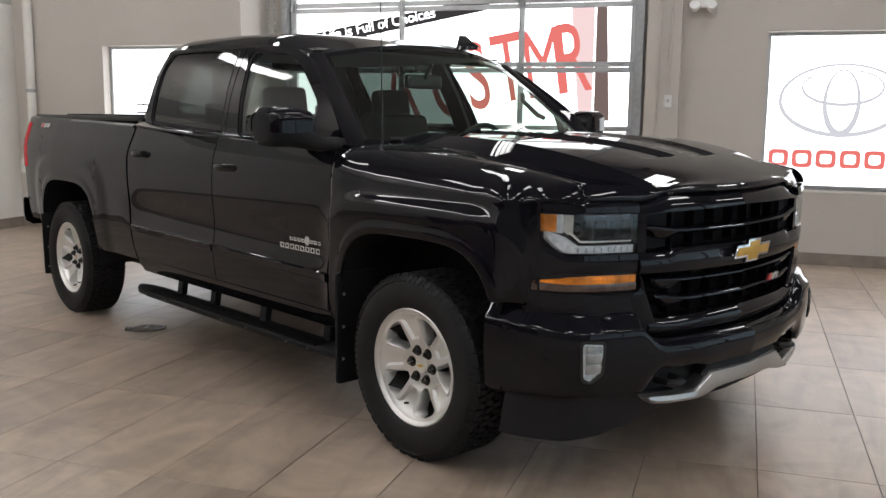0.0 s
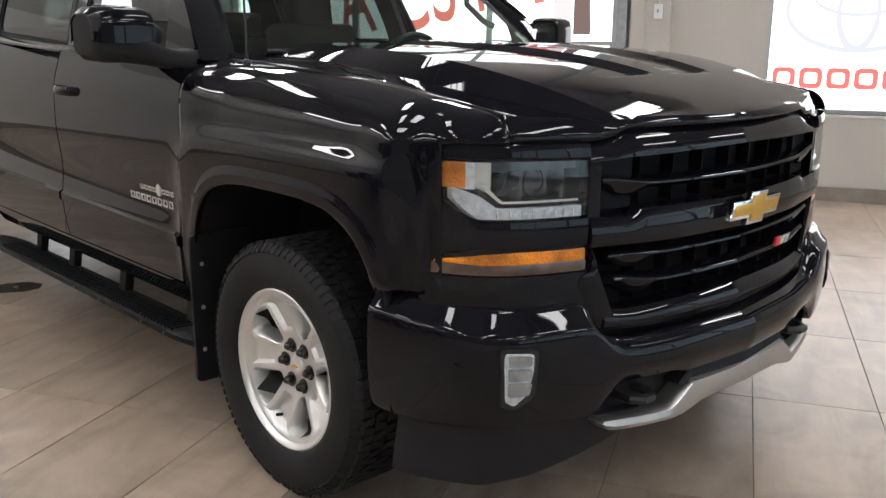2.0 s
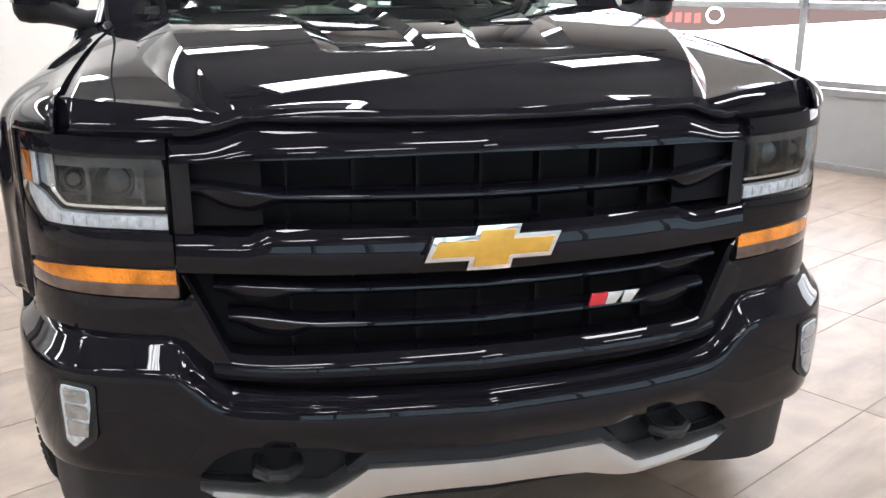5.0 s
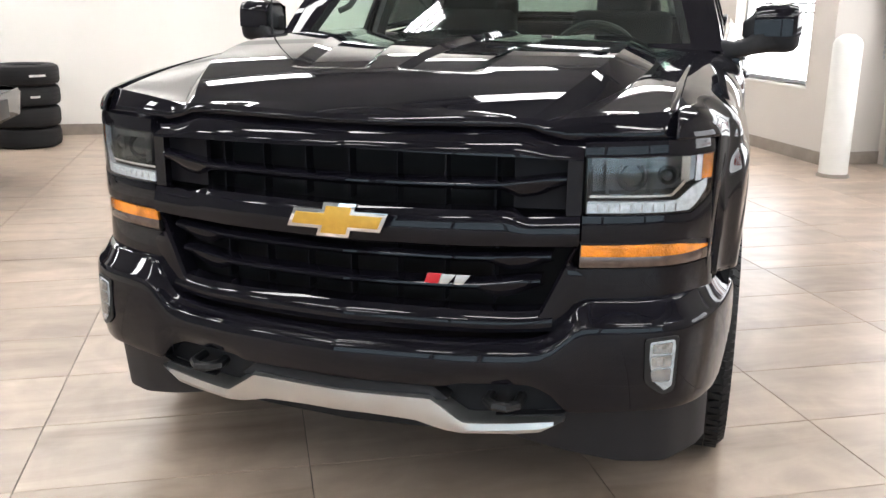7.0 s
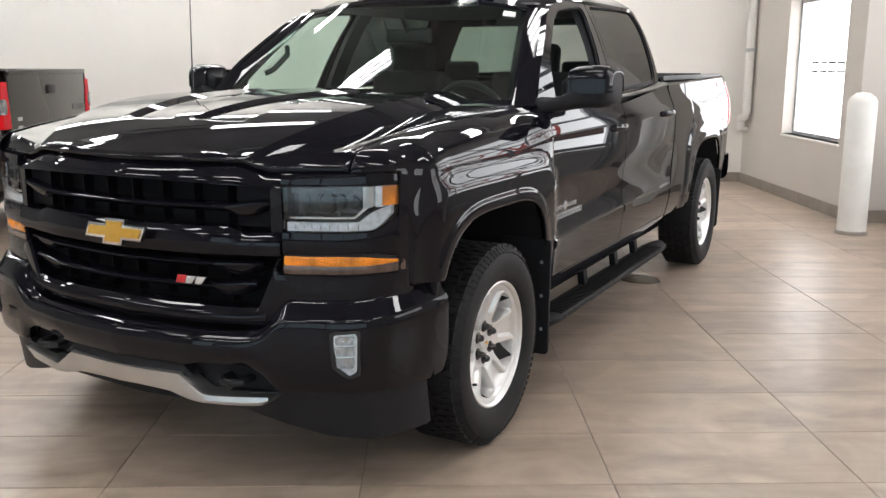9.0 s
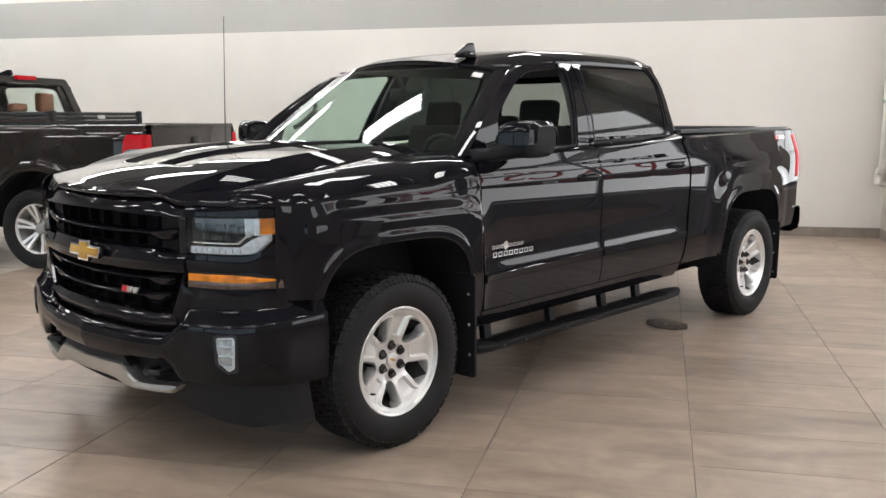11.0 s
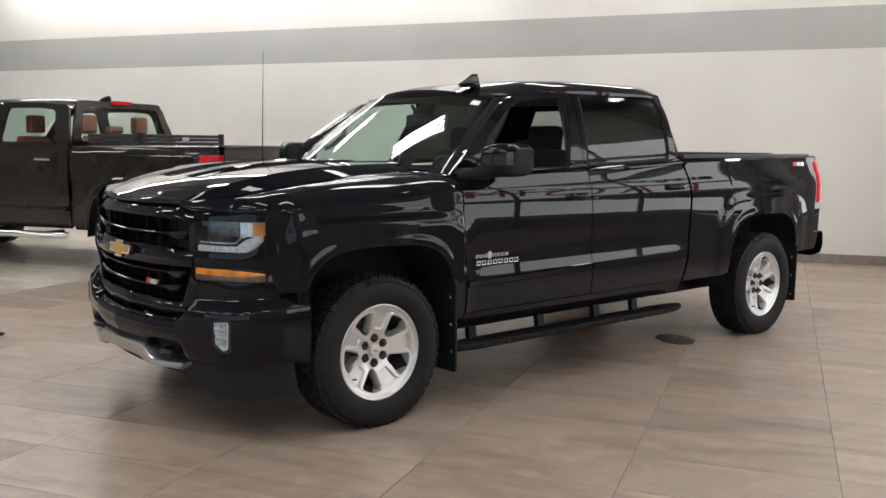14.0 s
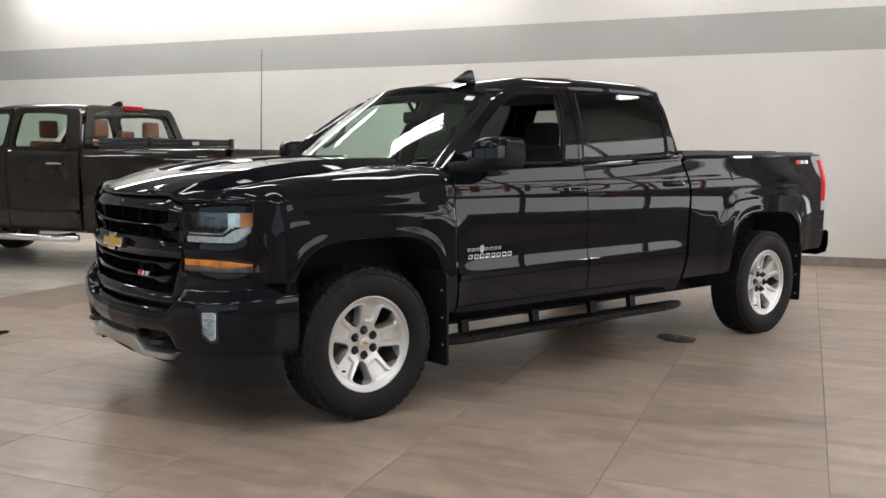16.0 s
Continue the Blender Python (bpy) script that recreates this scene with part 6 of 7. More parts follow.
# Aerial, roof fin, wipers, washer jets.
part("aerial", tube([(-0.37, -0.845, 1.262), (-0.377, -0.845, 1.60), (-0.39, -0.845, 2.05)], [0.005, 0.003, 0.0018], 8), SATIN, PICKUP, "thin black whip aerial")
part("aerial_base", lathe([(0.0, 0.03), (0.010, 0.028), (0.018, 0.0)], 16, "z"), SATIN, PICKUP, m=Matrix.Translation((-0.37, -0.845, 1.255)))
fin = [(-1.02, 0.0), (-1.09, 0.028), (-1.14, 0.050), (-1.185, 0.052), (-1.20, 0.02), (-1.215, 0.0)]
part("roof_fin", lathe([(0.0, 0.022), (0.035, 0.018), (0.055, 0.008), (0.062, -0.008)], 28, "z"), GLOSS, ROOF, "black roof aerial fin", m=Matrix.Translation((-1.13, 0.40, 1.800)) @ Matrix.Diagonal((1.5, 0.62, 1, 1)))
part("fin_blade", prism([(x, 0.393, 1.800 + z * 1.45) for x, z in fin], (0, 0.014, 0), 0.004), GLOSS, ROOF, "black roof aerial fin")
for y0, y1 in ((-0.68, 0.02), (0.04, 0.62)):
    a, b = np.array(windshield(y0 / 0.80, 0.045, 0.014)), np.array(windshield(y1 / 0.80, 0.035, 0.012))
    part("wiper", tube([tuple(a), tuple((a + b) / 2 + np.array([0.006, 0, 0.004])), tuple(b)], 0.008, 6), SATIN, PICKUP, "black wiper blade")
part("cowl", sheet([[(float(cowl_x(abs(y))) + 0.02, y, 1.262), (float(cowl_x(abs(y))) - 0.10, y, 1.268)] for y in np.linspace(-0.80, 0.80, 20)], 0.01), SATIN, PICKUP, "black plastic windscreen cowl")
for y in (-0.30, 0.30):
    part("washer_jet", boxes((-0.30, y - 0.02, hood_z(-0.285, y) - 0.004, -0.27, y + 0.02, hood_z(-0.285, y) + 0.008), bevel=0.003), SATIN, PICKUP)

# Cabin.
part("cabin_floor", boxes((-2.58, -0.90, 0.56, -0.60, 0.90, 0.62)), TRIMGREY, PICKUP, "dark cabin floor", 0)


def rowp(y):
    z = 1.20 + 0.02 * math.cos(y * 5)
    return [(-0.52, y, 1.22), (-0.70, y, z + 0.055), (-0.88, y, z + 0.03 + (0.035 if 0.18 < y < 0.62 else 0)), (-0.98, y, z - 0.03), (-0.95, y, 0.85), (-0.75, y, 0.72)]


part("dashboard", sheet([rowp(y) for y in np.linspace(-0.84, 0.84, 40)], 0.02, (1, 0, 0)), TRIMGREY, PICKUP, "dark grey dashboard with a driver's hood")
SWH = Matrix.Translation((-1.02, 0.38, 1.19)) @ pose(0, 0, 0, 0, -66, 0)
ST = part("steering_wheel", tube([(0.185 * math.cos(a), 0.185 * math.sin(a), 0) for a in np.linspace(0, 2 * math.pi, 40)], 0.016, 8), SATIN, PICKUP, "black steering wheel", 40, SWH)
part("wheel_spoke", boxes((-0.02, -0.17, -0.02, 0.02, 0.17, 0.005), (-0.17, -0.02, -0.02, 0.0, 0.02, 0.005), bevel=0.006), SATIN, ST)
part("wheel_boss", lathe([(0, 0.02), (0.05, 0.015), (0.065, -0.02)], 24, "z"), SATIN, ST)
part("shifter", boxes((-0.93, 0.12, 1.16, -0.91, 0.20, 1.22), bevel=0.008), SATIN, PICKUP)


def seat(y, x=-1.42, w=0.25, label="black cloth front seat"):
    S = part("seat", box(bmesh.new(), x - 0.26, y - w, 0.72, x + 0.26, y + w, 0.90, 0.05, segments=3), CLOTH, PICKUP, label, 40)
    mb = Matrix.Translation((x - 0.24, y, 0.86)) @ pose(0, 0, 0, 0, -14, 0)
    part("seat_back", box(bmesh.new(), -0.07, -w, 0.0, 0.07, w, 0.56, 0.055, mb, 3), CLOTH, S, "", 40)
    mh = Matrix.Translation((x - 0.395, y, 1.47)) @ pose(0, 0, 0, 0, -8, 0)
    part("headrest", box(bmesh.new(), -0.05, -0.135, -0.095, 0.05, 0.135, 0.095, 0.045, mh, 3), CLOTH, S, "", 40)
    for k in (-0.06, 0.06):
        part("headrest_post", tube([(x - 0.385, y + k, 1.36), (x - 0.39, y + k, 1.44)], 0.006, 6), STEEL, S)


seat(0.40)
seat(-0.40)
RS = part("rear_bench", box(bmesh.new(), -2.45, -0.70, 0.74, -1.98, 0.70, 0.92, 0.05, segments=3), CLOTH, PICKUP, "black cloth rear bench", 40)
part("bench_back", box(bmesh.new(), -2.54, -0.70, 0.90, -2.42, 0.70, 1.34, 0.05, segments=3), CLOTH, RS, "", 40)
for y in (-0.42, 0.42):
    part("headrest", box(bmesh.new(), -2.54, y - 0.12, 1.34, -2.46, y + 0.12, 1.47, 0.035, segments=3), CLOTH, RS, "", 40)
part("rear_view_mirror", box(bmesh.new(), -1.07, -0.13, 1.555, -1.035, 0.13, 1.63, 0.018, segments=3), SATIN, PICKUP, "black rear-view mirror", 40)
part("mirror_stalk", tube([(-1.04, 0, 1.61), (-0.985, 0, 1.69)], 0.012, 8), SATIN, PICKUP)
for s in (1, -1):
    part("centre_pillar_trim", sheet([[(x - 0.20 * (z - 1.28), s * (tumble(z) - 0.036), z) for z in (1.27, 1.36, 1.45, 1.54, 1.62, 1.69, 1.755)] for x in (-1.535, -1.60, -1.665)], 0.03, (0, -s, 0)), TRIMGREY, PICKUP, "dark pillar trim", 0)
    part("pillar_cover", boxes((-2.66, min(s * 0.82, s * 0.868), 1.24, -2.56, max(s * 0.82, s * 0.868), 1.36)), DARK, PICKUP, "dark inner pillar", 0)
    part("door_card", boxes((-2.56, min(s * 0.85, s * 0.90), 0.62, -0.66, max(s * 0.85, s * 0.90), 1.275)), TRIMGREY, PICKUP, "dark inner door panel", 0)
    part("grab_handle", tube([(-0.80, s * 0.735, 1.40), (-0.83, s * 0.70, 1.42), (-0.92, s * 0.672, 1.50), (-0.95, s * 0.70, 1.54)], 0.014, 8), TRIMGREY, PICKUP, "grey grab handle")


# ---- the brown pickup beyond ----
# Local axes: x ahead, y to its left, rear axle over the origin; it faces away along the room's -Y.
BT = ROOM @ pose(-4.33, -3.92, 0, 0, 0, -90)
BROWNIE = thing("parked_pickup", "dark brown crew-cab pickup parked along the white wall", "pickup truck", "", BT)
bside = smooth_curve([0.42, 0.52, 0.66, 0.90, 1.08, 1.22, 1.34, 1.42], [0.92, 0.952, 0.968, 0.980, 0.984, 0.984, 0.962, 0.915])


def b_y(x, z):
    q = (np.abs(x / 0.47) ** 2.4 + np.abs(max(z - 0.40, 0) / 0.56) ** 2.4) ** (1 / 2.4)
    q2 = (np.abs((x - 3.7) / 0.47) ** 2.4 + np.abs(max(z - 0.40, 0) / 0.56) ** 2.4) ** (1 / 2.4)
    return float(bside(z)) + 0.022 * float(step01(1.22, 1.08, q) + step01(1.22, 1.08, q2)) - 0.03 * float(step01(-0.95, -1.19, x)) - 0.10 * float(step01(4.0, 4.6, x))


def b_panel(x0, x1, zlo, zhi, n=24, k=24, thick=0.02):
    P = []
    for x in np.linspace(x0, x1, n):
        a, b = zlo(x), zhi(x)
        P.append([(x, b_y(x, z), z) for z in a + (b - a) * np.linspace(0, 1, k)])
    return lambda: sheet(P, thick, (0, -1, 0))


def b_arch(cx, lo):
    def at(x):
        q = abs((x - cx) / 0.47)
        return lo if q >= 1 else max(lo, 0.40 + 0.56 * (1 - q**2.4) ** (1 / 2.4))
    return at


def arch_cols(x0, x1, cx):
    return np.concatenate([np.linspace(x0, cx - 0.471, 10), cx + 0.47 * np.sin(np.linspace(-math.pi / 2, math.pi / 2, 31)) * 0.9999, np.linspace(cx + 0.471, x1, 10)])


def b_arch_panel(x0, x1, cx, lo, top, k=22):
    f = b_arch(cx, lo)
    P = []
    for x in arch_cols(x0, x1, cx):
        a = f(x)
        P.append([(x, b_y(x, z), z) for z in a + (top - a) * np.linspace(0, 1, k)] + [(x, b_y(x, top) - 0.02, top + 0.012), (x, b_y(x, top) - 0.09, top + 0.014)])
    return lambda: sheet(P, 0.02, (0, -1, 0))


both("bed_side", b_arch_panel(-1.17, 0.68, 0.0, 0.46, 1.385), BROWN, BROWNIE, "dark brown cargo-bed side")
both("front_fender", b_arch_panel(2.95, 4.55, 3.7, 0.46, 1.20), BROWN, BROWNIE, "dark brown front fender")
for nm, x0, x1 in (("rear_door", 0.735, 1.80), ("front_door", 1.81, 2.94)):
    both(nm, b_panel(x0, x1, lambda x: 0.47, lambda x: 1.40, 16, 20), BROWN, BROWNIE, "dark brown door")
for s in (1, -1):
    part("side_step", tube([(0.72, s * 1.02, 0.40), (0.80, s * 1.06, 0.40), (3.0, s * 1.06, 0.40), (3.08, s * 1.02, 0.40)], 0.042, 14), BRIGHT, BROWNIE, "bright chrome side step")
    for x in (1.0, 1.9, 2.8):
        part("step_bracket", boxes((x - 0.03, min(s * 0.80, s * 1.05), 0.40, x + 0.03, max(s * 0.80, s * 1.05), 0.44)), SATIN, BROWNIE, "", 0)
    for x in (0.98, 2.05):
        part("door_handle", tube([(x - 0.02, s * 1.0, 1.235), (x, s * 1.025, 1.238), (x + 0.16, s * 1.025, 1.238), (x + 0.18, s * 1.0, 1.235)], 0.014, 8), BRIGHT, BROWNIE, "chrome door handle")
    part("side_moulding", boxes((0.76, min(s * 0.985, s * 1.006), 0.66, 2.92, max(s * 0.985, s * 1.006), 0.71), bevel=0.006), BROWN, BROWNIE)


def b_tum(z):
    return 0.955 - (z - 1.40) * 0.335


def pane(o):
    bm = bmesh.new()
    bm.faces.new([bm.verts.new((x, b_tum(z) - 0.012, z)) for x, z in rounded(o, 0.06, 5)])
    return bm


BF = (([(0.72, 1.395), (0.83, 1.84), (1.20, 1.872), (1.795, 1.876), (1.80, 1.395)], [(0.95, 1.43), (1.00, 1.785), (1.25, 1.81), (1.70, 1.81), (1.72, 1.43)]),
      ([(1.81, 1.395), (1.805, 1.876), (2.25, 1.845), (2.55, 1.73), (2.94, 1.395)], [(1.88, 1.43), (1.87, 1.81), (2.22, 1.795), (2.45, 1.69), (2.76, 1.43)]))
for o, i_ in BF:
    both("window_frame", lambda o=o, i_=i_: ring_panel(rounded(o, 0.05, 5), rounded(i_, 0.06, 5), b_tum, 0.03), BROWN, BROWNIE, "dark brown window frame")
    a, b = both("window_glass", lambda i_=i_: pane(i_), CGLASS, BROWNIE, "clear side glass")
    a.visible_shadow = b.visible_shadow = False


def b_roof():
    P = []
    for x in np.linspace(0.795, 2.35, 20):
        z = 1.932 - 0.05 * ((x - 1.55) / 0.80) ** 4
        P.append([(x, 0.80 * t, z - 0.012 * t * t - 0.075 * max(0, (abs(t) - 0.75) / 0.25) ** 2) for t in np.linspace(-1, 1, 29)])
    return sheet(P, 0.02, (0, 0, -1))


part("cab_roof", b_roof(), BROWN, BROWNIE, "dark brown cab roof")
def b_lean(z):
    return -max(z - 1.40, 0.0) * 0.20


part("cab_back", ring_panel(dense(rounded([(-0.91, 0.80), (0.91, 0.80), (0.91, 1.40), (0.72, 1.90), (-0.72, 1.90), (-0.91, 1.40)], 0.06, 6)), dense(rounded([(-0.75, 1.43), (0.75, 1.43), (0.765, 1.47), (0.63, 1.835), (-0.63, 1.835), (-0.765, 1.47)], 0.07, 6)), b_lean, 0.03), BROWN, BROWNIE, "dark brown cab back with a wide rear window", 30, pose(0.70, 0, 0, 0, 0, 90))
rg = part("rear_window", sheet([[(0.714 + 0.20 * (z - 1.40), (0.78 - 0.30 * (z - 1.42)) * t, z) for z in (1.42, 1.845)] for t in (-1, 1)]), CGLASS, BROWNIE, "clear rear cab window", 0)
rg.visible_shadow = False
part("brake_lamp", boxes((0.755, -0.15, 1.868, 0.80, 0.15, 1.912), bevel=0.006), REDLENS, BROWNIE, "red high brake lamp")
part("roof_fin", prism([(x, 0.0, 1.917 + z) for x, z in [(1.12, 0.0), (1.05, 0.035), (0.98, 0.06), (0.94, 0.06), (0.92, 0.0)]], (0, 0.03, 0), 0.006), GLOSS, BROWNIE, "black roof aerial fin")
ws = part("windshield", sheet([[(3.05 - 0.72 * q, 0.80 * t * (1 - 0.13 * q), 1.32 + 0.54 * q) for q in (0, 0.5, 1)] for t in np.linspace(-1, 1, 9)]), WGLASS, BROWNIE, "clear windscreen")
ws.visible_shadow = False
part("hood", sheet([[(x, 0.86 * t, 1.24 + 0.10 * (4.6 - x) / 1.6 - 0.05 * t * t - 0.12 * float(step01(4.3, 4.6, x))) for x in np.linspace(3.0, 4.6, 10)] for t in np.linspace(-1, 1, 13)], 0.02), BROWN, BROWNIE, "dark brown bonnet")
part("front_face", boxes((4.45, -0.88, 0.45, 4.58, 0.88, 1.20), bevel=0.03), SATIN, BROWNIE, "dark front face")
part("inner_body", boxes((-1.12, -0.90, 0.50, -0.5, 0.90, 1.34), (-0.5, -0.62, 0.45, 3.2, 0.62, 0.95), (0.52, -0.93, 0.50, 2.9, 0.93, 0.80), (0.5, -0.90, 0.50, 0.66, 0.90, 1.34), (3.2, -0.6, 0.45, 4.4, 0.6, 1.05), (-0.5, -0.62, 0.95, 0.5, 0.62, 1.30)), DARK, BROWNIE, "dark inner body", 0)
TG = part("tailgate", box(bmesh.new(), -1.20, -0.82, 0.72, -1.13, 0.82, 1.395, 0.02), BROWN, BROWNIE, "dark brown tailgate")
part("tailgate_lip", box(bmesh.new(), -1.215, -0.82, 1.36, -1.13, 0.82, 1.40, 0.012), BROWN, TG)
part("tailgate_handle", box(bmesh.new(), -1.218, -0.08, 1.19, -1.195, 0.08, 1.27, 0.015), SATIN, TG, "black tailgate handle")
part("tailgate_crease", boxes((-1.206, -0.74, 0.925, -1.195, 0.66, 0.935)), DARK, TG, "dark seam", 0)
for k, (y0, y1) in enumerate(((-0.72, -0.50), (0.62, 0.70), (0.62, 0.70))):
    z = (1.03, 0.99, 0.92)[k]
    part("badge_bar", boxes((-1.206, y0, z, -1.198, y1, z + (0.03 if k else 0.05))), SILVERINK if k else STEEL, TG, "silver badge bar", 0)


def b_tail(inner):
    """A lamp round the corner of the bed; inner is its clear lobe."""
    def make():
        P = []
        z0, z1 = (0.935, 1.305) if not inner else (1.050, 1.172)
        for u in np.linspace(0, 1, 14):
            z = z0 + (z1 - z0) * u
            y = b_y(-1.1, z)
            if inner:
                w = math.sqrt(max(1 - (2 * u - 1) ** 4, 0.05))
                x0, reach, o = -1.10 + 0.105 * w, 0.01 + 0.042 * w, 0.007
            else:
                x0, reach, o = -0.965 - 0.05 * u ** 3 - 0.02 * (1 - u) ** 3, 0.115 - 0.035 * u ** 2, 0.0
            P.append([(x0, b_y(x0, z) + 0.004 + o, z), (-1.09, y + 0.009 + o, z), (-1.14, y + 0.006 + o, z), (-1.175 - o, y - 0.006 + o, z), (-1.198 - o, y - 0.03, z), (-1.206 - o, y - reach - 0.02, z)])
        return sheet(P, 0.02, (0.5, -1, 0))
    return make


for a in both("tail_light", b_tail(False), REDLENS, BROWNIE, "red tail light with a clear centre"):
    a.modifiers.new("soft_edge", "BEVEL").width = 0.006
both("reversing_lamp", b_tail(True), LAMPCLEAR, BROWNIE, "clear reversing lamp")


def b_bumper():
    P = []
    for y in np.linspace(-0.99, 0.99, 31):
        a = abs(y)
        x = -1.40 + 0.22 * float(step01(0.70, 1.0, a))
        P.append([(-1.12, y, 0.73), (x + 0.02, y, 0.73), (x, y, 0.70), (x + 0.02, y, 0.52), (-1.10, y, 0.44)])
    return sheet(P, 0.01, (1, 0, 0))


RB = part("rear_bumper", b_bumper(), BROWN, BROWNIE, "dark brown rear bumper")
part("plate_recess", boxes((-1.41, -0.22, 0.55, -1.39, 0.22, 0.69), bevel=0.008), SATIN, RB, "dark plate recess")
part("step_pad", boxes((-1.385, -0.45, 0.731, -1.18, 0.45, 0.738)), SATIN, RB, "", 0)
BC = part("folded_bed_cover", box(bmesh.new(), -0.07, -0.84, 1.40, 0.56, 0.84, 1.435, 0.008), TONNEAU, BROWNIE, "black bed cover folded in three behind the cab")
for k in (1, 2):
    part("cover_panel", box(bmesh.new(), -0.07 + 0.01 * k, -0.84, 1.40 + 0.042 * k, 0.56, 0.84, 1.437 + 0.042 * k, 0.008), TONNEAU, BC)
part("cover_label", boxes((-0.074, -0.13, 1.452, -0.066, -0.01, 1.490)), PAPER, BC, "white label", 0)
for y in (-0.80, 0.72):
    part("cover_latch", boxes((-0.085, y - 0.03, 1.40, -0.04, y + 0.03, 1.535), bevel=0.004), SATIN, BC, "black latch")
for sx in (1.45, 2.25):
    for y in ((-0.42, 0.42) if sx > 2 else (-0.45, 0.0, 0.45)):
        st = part("seat", box(bmesh.new(), sx - 0.45, y - 0.22, 0.80, sx + 0.10, y + 0.22, 0.98, 0.05, segments=3), TAN, BROWNIE, "tan leather seat", 40)
        part("seat_back", box(bmesh.new(), -0.07, -0.22, 0, 0.07, 0.22, 0.58, 0.05, Matrix.Translation((sx - 0.42, y, 0.92)) @ pose(0, 0, 0, 0, -10, 0), 3), TAN, st, "", 40)
        part("headrest", box(bmesh.new(), sx - 0.60, y - 0.12, 1.53, sx - 0.50, y + 0.12, 1.74 if y else 1.62, 0.04, segments=3), TAN, st, "", 40)


def b_wheel(m):
    W = part("wheel", lathe([(0.232, 0.10), (0.242, 0.108), (0.252, 0.105), (0.254, 0.085), (0.235, 0.075), (0.215, 0.0), (0.21, -0.10)], 56, "y"), ALLOY, BROWNIE, "twin-spoke alloy wheel", 40, m)
    part("tyre", lathe([(0.245, -0.105), (0.27, -0.128), (0.33, -0.136), (0.37, -0.128), (0.388, -0.105), (0.392, 0.0), (0.388, 0.105), (0.37, 0.128), (0.33, 0.136), (0.27, 0.128), (0.245, 0.105)], 64, "y"), RUBBER, W, "black road tyre", 40)
    part("brake_disc", lathe([(0.0, 0.0), (0.17, 0.0), (0.17, -0.03), (0.0, -0.03)], 32, "y"), STEEL, W)
    part("back_plate", lathe([(0.165, -0.02), (0.215, -0.06)], 32, "y"), DARK, W)
    part("hub_cap", lathe([(0.0, 0.07), (0.045, 0.068), (0.062, 0.05), (0.085, 0.04), (0.088, 0.0)], 32, "y"), ALLOY_DARK, W, "dark hub cap")
    for i in range(6):
        for d in (-8.5, 8.5):
            P = [[(-w, y - 0.03, r), (-w * 0.8, y, r), (w * 0.8, y, r), (w, y - 0.03, r)] for r, w, y in ((0.06, 0.014, 0.052), (0.14, 0.016, 0.068), (0.235, 0.022, 0.098))]
            part("spoke", sheet(P), ALLOY, W, "", 25, pose(0, 0, 0, 0, 60 * i + d + 10, 0))
        a = radians(60 * i + 40)
        part("lug_nut", lathe([(0.0, 0.062), (0.009, 0.06), (0.011, 0.04)], 8, "y"), STEEL, W, m=Matrix.Translation((0.068 * math.cos(a), 0, 0.068 * math.sin(a))))


for x in (0.0, 3.7):
    for s in (1, -1):
        b_wheel(Matrix.Translation((x, 0.875 * s, 0.392)) @ pose(0, 0, 0, 0, 7, 0 if s > 0 else 180))
        part("wheel_well", sheet([[(x + 0.49 * math.cos(a), s * 0.98, 0.40 + 0.575 * math.sin(a)), (x + 0.49 * math.cos(a), s * 0.6, 0.40 + 0.575 * math.sin(a))] for a in np.linspace(0, math.pi, 21)], 0.01), DARK, BROWNIE, "dark wheel-arch liner")


# ---- small things on the floor ----
def loose_tyre(k):
    t = thing("loose_tyre", "black car tyre lying in a stack of four", "tyre", "stacked tyres", ROOM @ pose(-6.78 + 0.012 * (k % 2), -2.90 + 0.01 * k, 0.0 + 0.205 * k))
    part("carcass", lathe([(0.20, 0.02), (0.22, 0.004), (0.28, 0.0), (0.315, 0.02), (0.325, 0.05), (0.325, 0.155), (0.315, 0.185), (0.28, 0.203), (0.22, 0.20), (0.20, 0.185), (0.205, 0.10), (0.20, 0.02)], 56, "z"), RUBBER, t, "", 40)
    for z in (0.062, 0.102, 0.143):
        part("tread_groove", lathe([(0.3255, z - 0.004), (0.3262, z), (0.3255, z + 0.004)], 56, "z"), DARK, t)
    if k > 1:
        P = [[(0.327 * math.cos(a), 0.327 * math.sin(a), z) for z in (0.09, 0.112)] for a in np.linspace(radians(20), radians(48 if k == 3 else 36), 8)]
        part("tyre_label", sheet(P), PAPER, t, "pale yellowish paper label")
    return t


for k in range(4):
    loose_tyre(k)


def floor_plate(x, y, r, turn, material, label):
    p = thing("floor_plate", label, "floor plate", "floor plates", pose(x, y, 0.0, 0, 0, turn))
    o = [(r * math.cos(a), 0.72 * r * math.sin(a), 0.001) for a in [math.radians(22.5 + 45 * i) for i in range(8)]]
    part("plate", prism(o, (0, 0, 0.006), 0.002), material, p, "", 0)
    part("screw", lathe([(0, 0.0095), (0.012, 0.009), (0.016, 0.006)], 14, "z"), STEEL, p)


PLATE = mat("glossy_brown_plate", (0.075, 0.058, 0.046), 0.12, 0.0, 1.0, 0.8, vary=0.15, rough_vary=0.05, scale=12)
floor_plate(-2.93, 0.72, 0.19, 62, PLATE, "thin glossy brown octagonal plate on the tiles")
floor_plate(-2.83, -0.84, 0.14, 62, PLATE, "thin glossy brown octagonal plate on the tiles")
floor_plate(0.93, -2.58, 0.10, 28, PLATE, "thin glossy brown octagonal plate on the tiles")

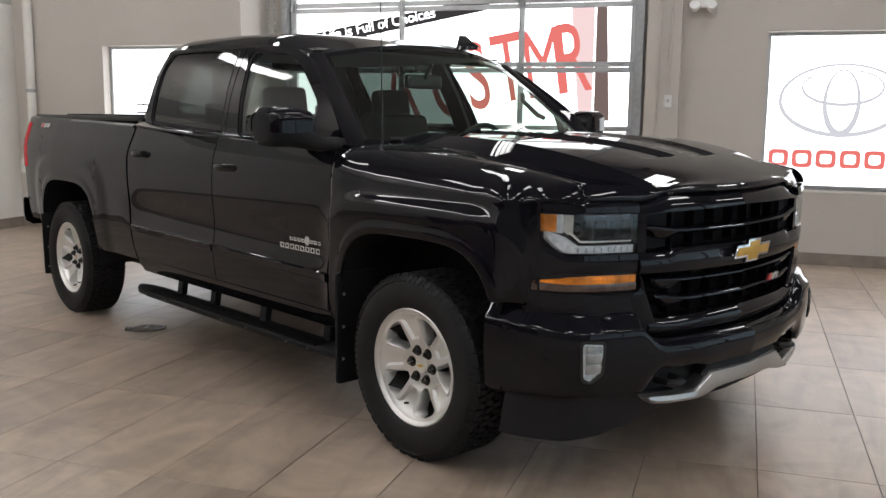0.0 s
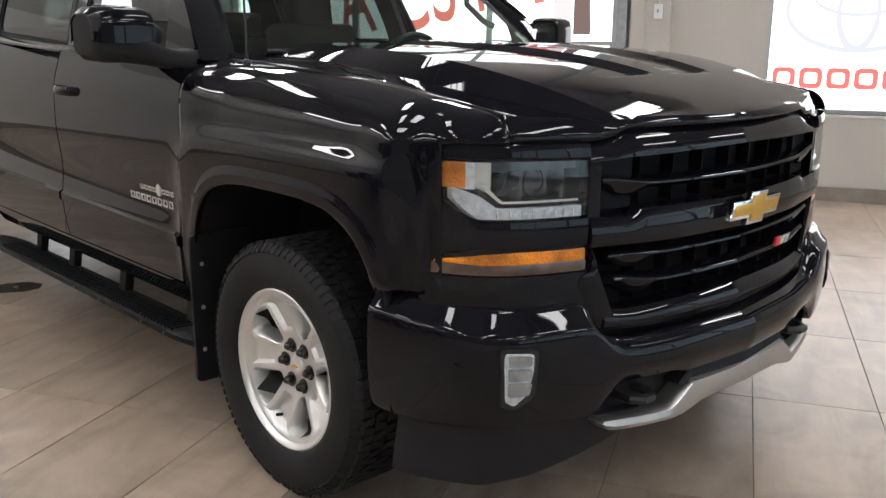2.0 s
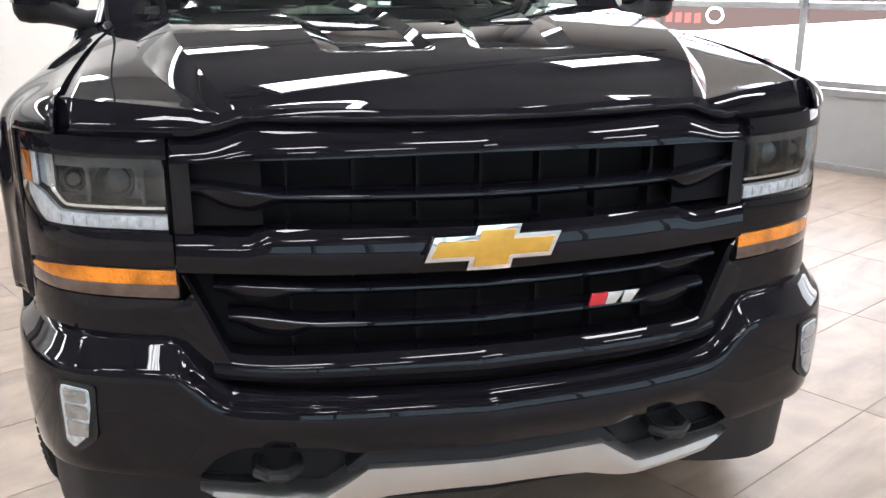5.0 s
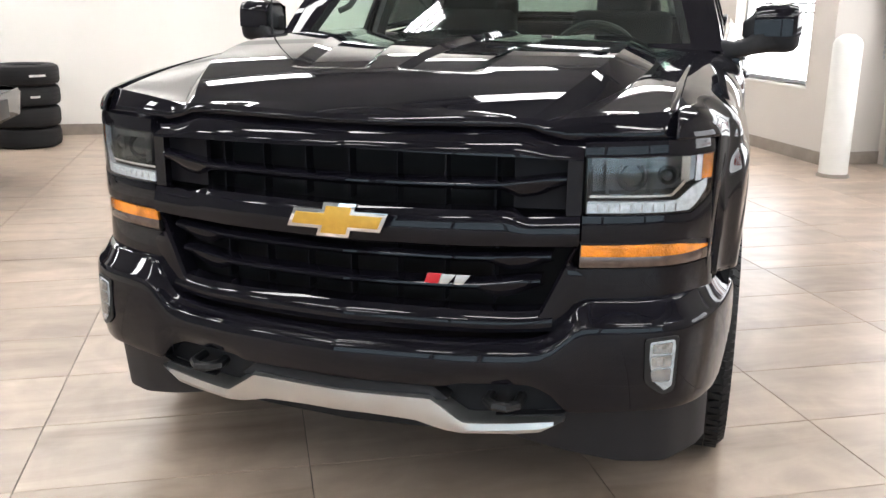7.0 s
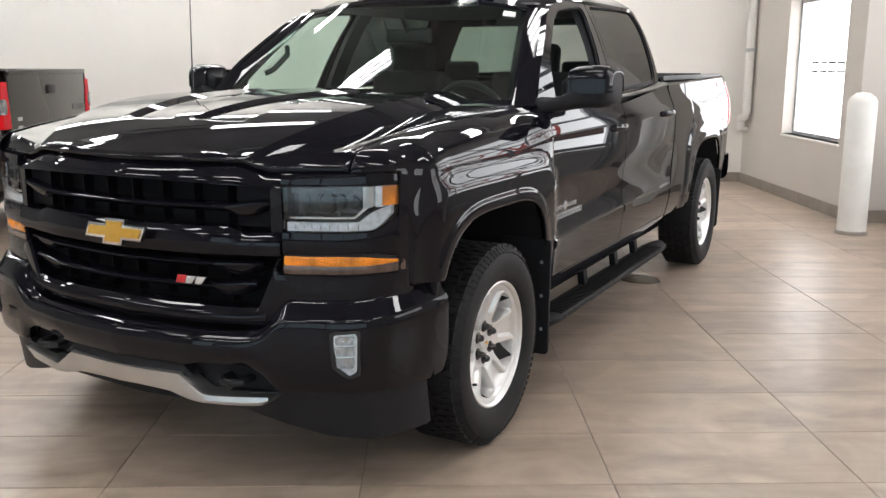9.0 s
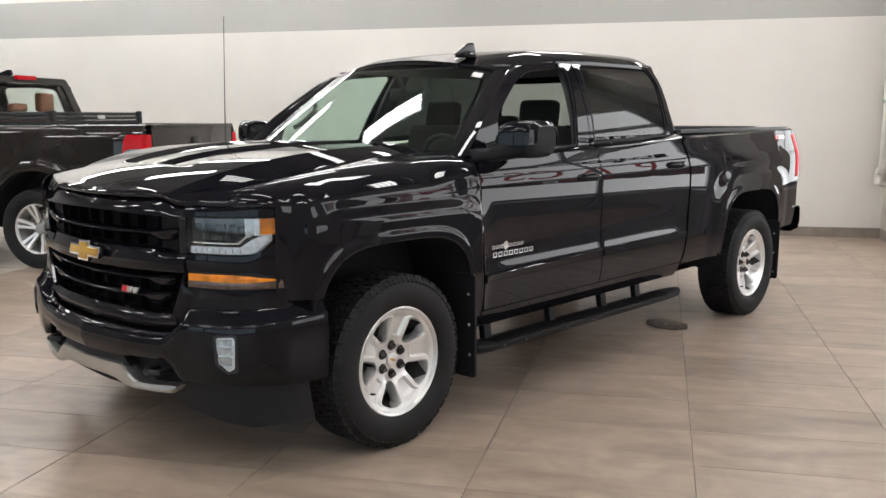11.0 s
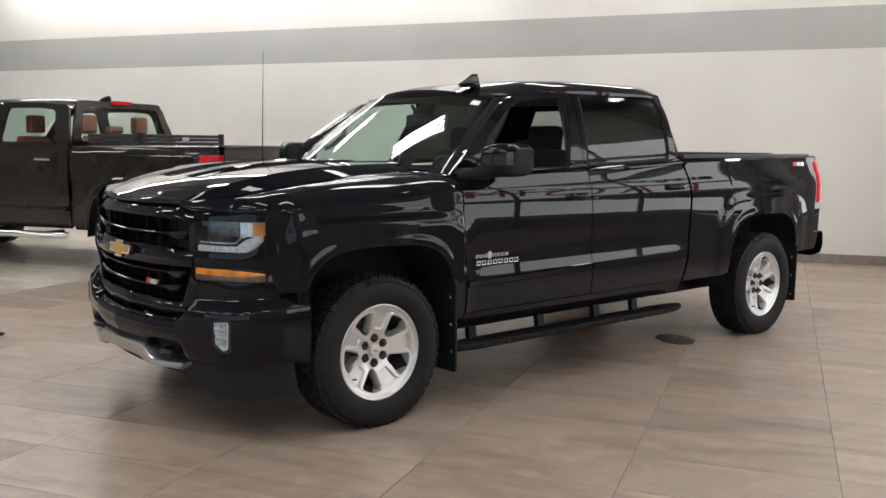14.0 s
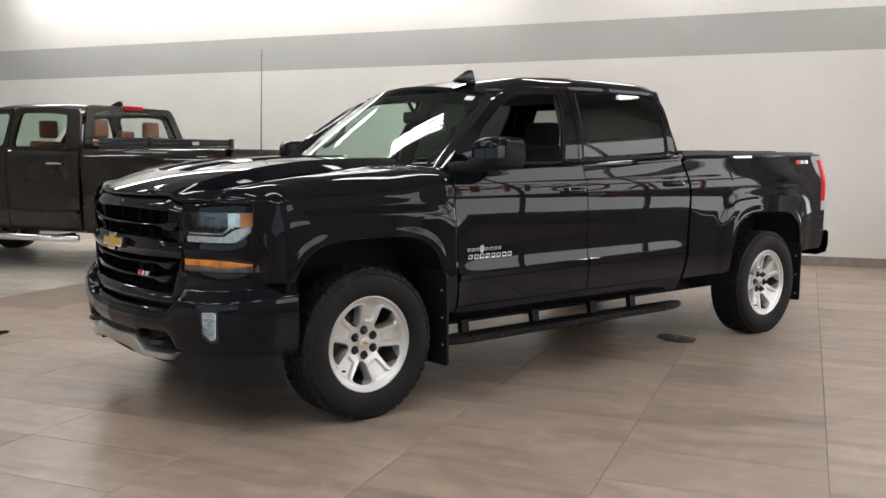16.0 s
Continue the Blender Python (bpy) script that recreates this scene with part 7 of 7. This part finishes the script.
# a lump put in for a white patch of unknown nature
sk = thing("white_sack", "crumpled white lump on the floor by the wall", "sack", "", ROOM @ pose(-6.5, -4.0, 0))
bm = bmesh.new()
bmesh.ops.create_icosphere(bm, subdivisions=4, radius=1.0)
for v in bm.verts:
    n_ = noise.noise(v.co * 1.7) * 0.25 + noise.noise(v.co * 5.0) * 0.08
    v.co = Vector((v.co.x * 0.22, v.co.y * 0.38, max(v.co.z, -0.55) * 0.15 + 0.083)) * (1 + n_ * 0.6)
    v.co.z = max(v.co.z, 0.0)
part("sack", bm, PLASTICW, sk, "", 60)


# ---- floor tiles, last ----
floor = tagged(part("floor", boxes((X0 - 0.2, Y0 - 0.2, -0.12, X1 + 0.2, YB + 0.2, -0.004)), GROUT, None, "", 0, ROOM), "beige-brown porcelain tile floor with thin dark joints", kind="structure")
TV, TU, V0, U0, GAP = 0.4525, 0.89, 0.906, 0.365, 0.0016


def one_tile(material):
    me = bpy.data.meshes.new("tile")
    bm = bmesh.new()
    box(bm, GAP, GAP, -0.008, TV - GAP, TU - GAP, 0.0)
    top = [e for e in bm.edges if all(v.co.z > -0.001 for v in e.verts)]
    bmesh.ops.bevel(bm, geom=top, offset=0.0012, segments=1, affect="EDGES")
    bm.to_mesh(me)
    bm.free()
    me.materials.append(material)
    return me


me, pale = one_tile(TILE), one_tile(TILE_PALE)
verts, faces, kinds = [], [], []
base = [tuple(v.co) for v in me.vertices]
polys = [tuple(p.vertices) for p in me.polygons]
for i in range(-20, 20):
    for j in range(-20, 20):
        x, y = V0 + TV * i, U0 + TU * j
        if x + TV < X0 or x > X1 or y + TU < Y0 or y > YB:
            continue
        if -2.5 < x < 2.8 and -4.6 < y < 4.9:
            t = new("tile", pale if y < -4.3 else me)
            t.parent = floor
            t.location = (x, y, 0)
        else:
            n = len(verts)
            verts += [(a + x, b + y, c) for a, b, c in base]
            faces += [tuple(q + n for q in p) for p in polys]
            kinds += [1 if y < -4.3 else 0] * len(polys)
far = bpy.data.meshes.new("far_tiles")
far.from_pydata(verts, [], faces)
far.materials.append(TILE)
far.materials.append(TILE_PALE)
far.polygons.foreach_set("material_index", kinds)
ft = new("far_tiles", far)
ft.parent = floor
tagged(ft, kind="stuff")
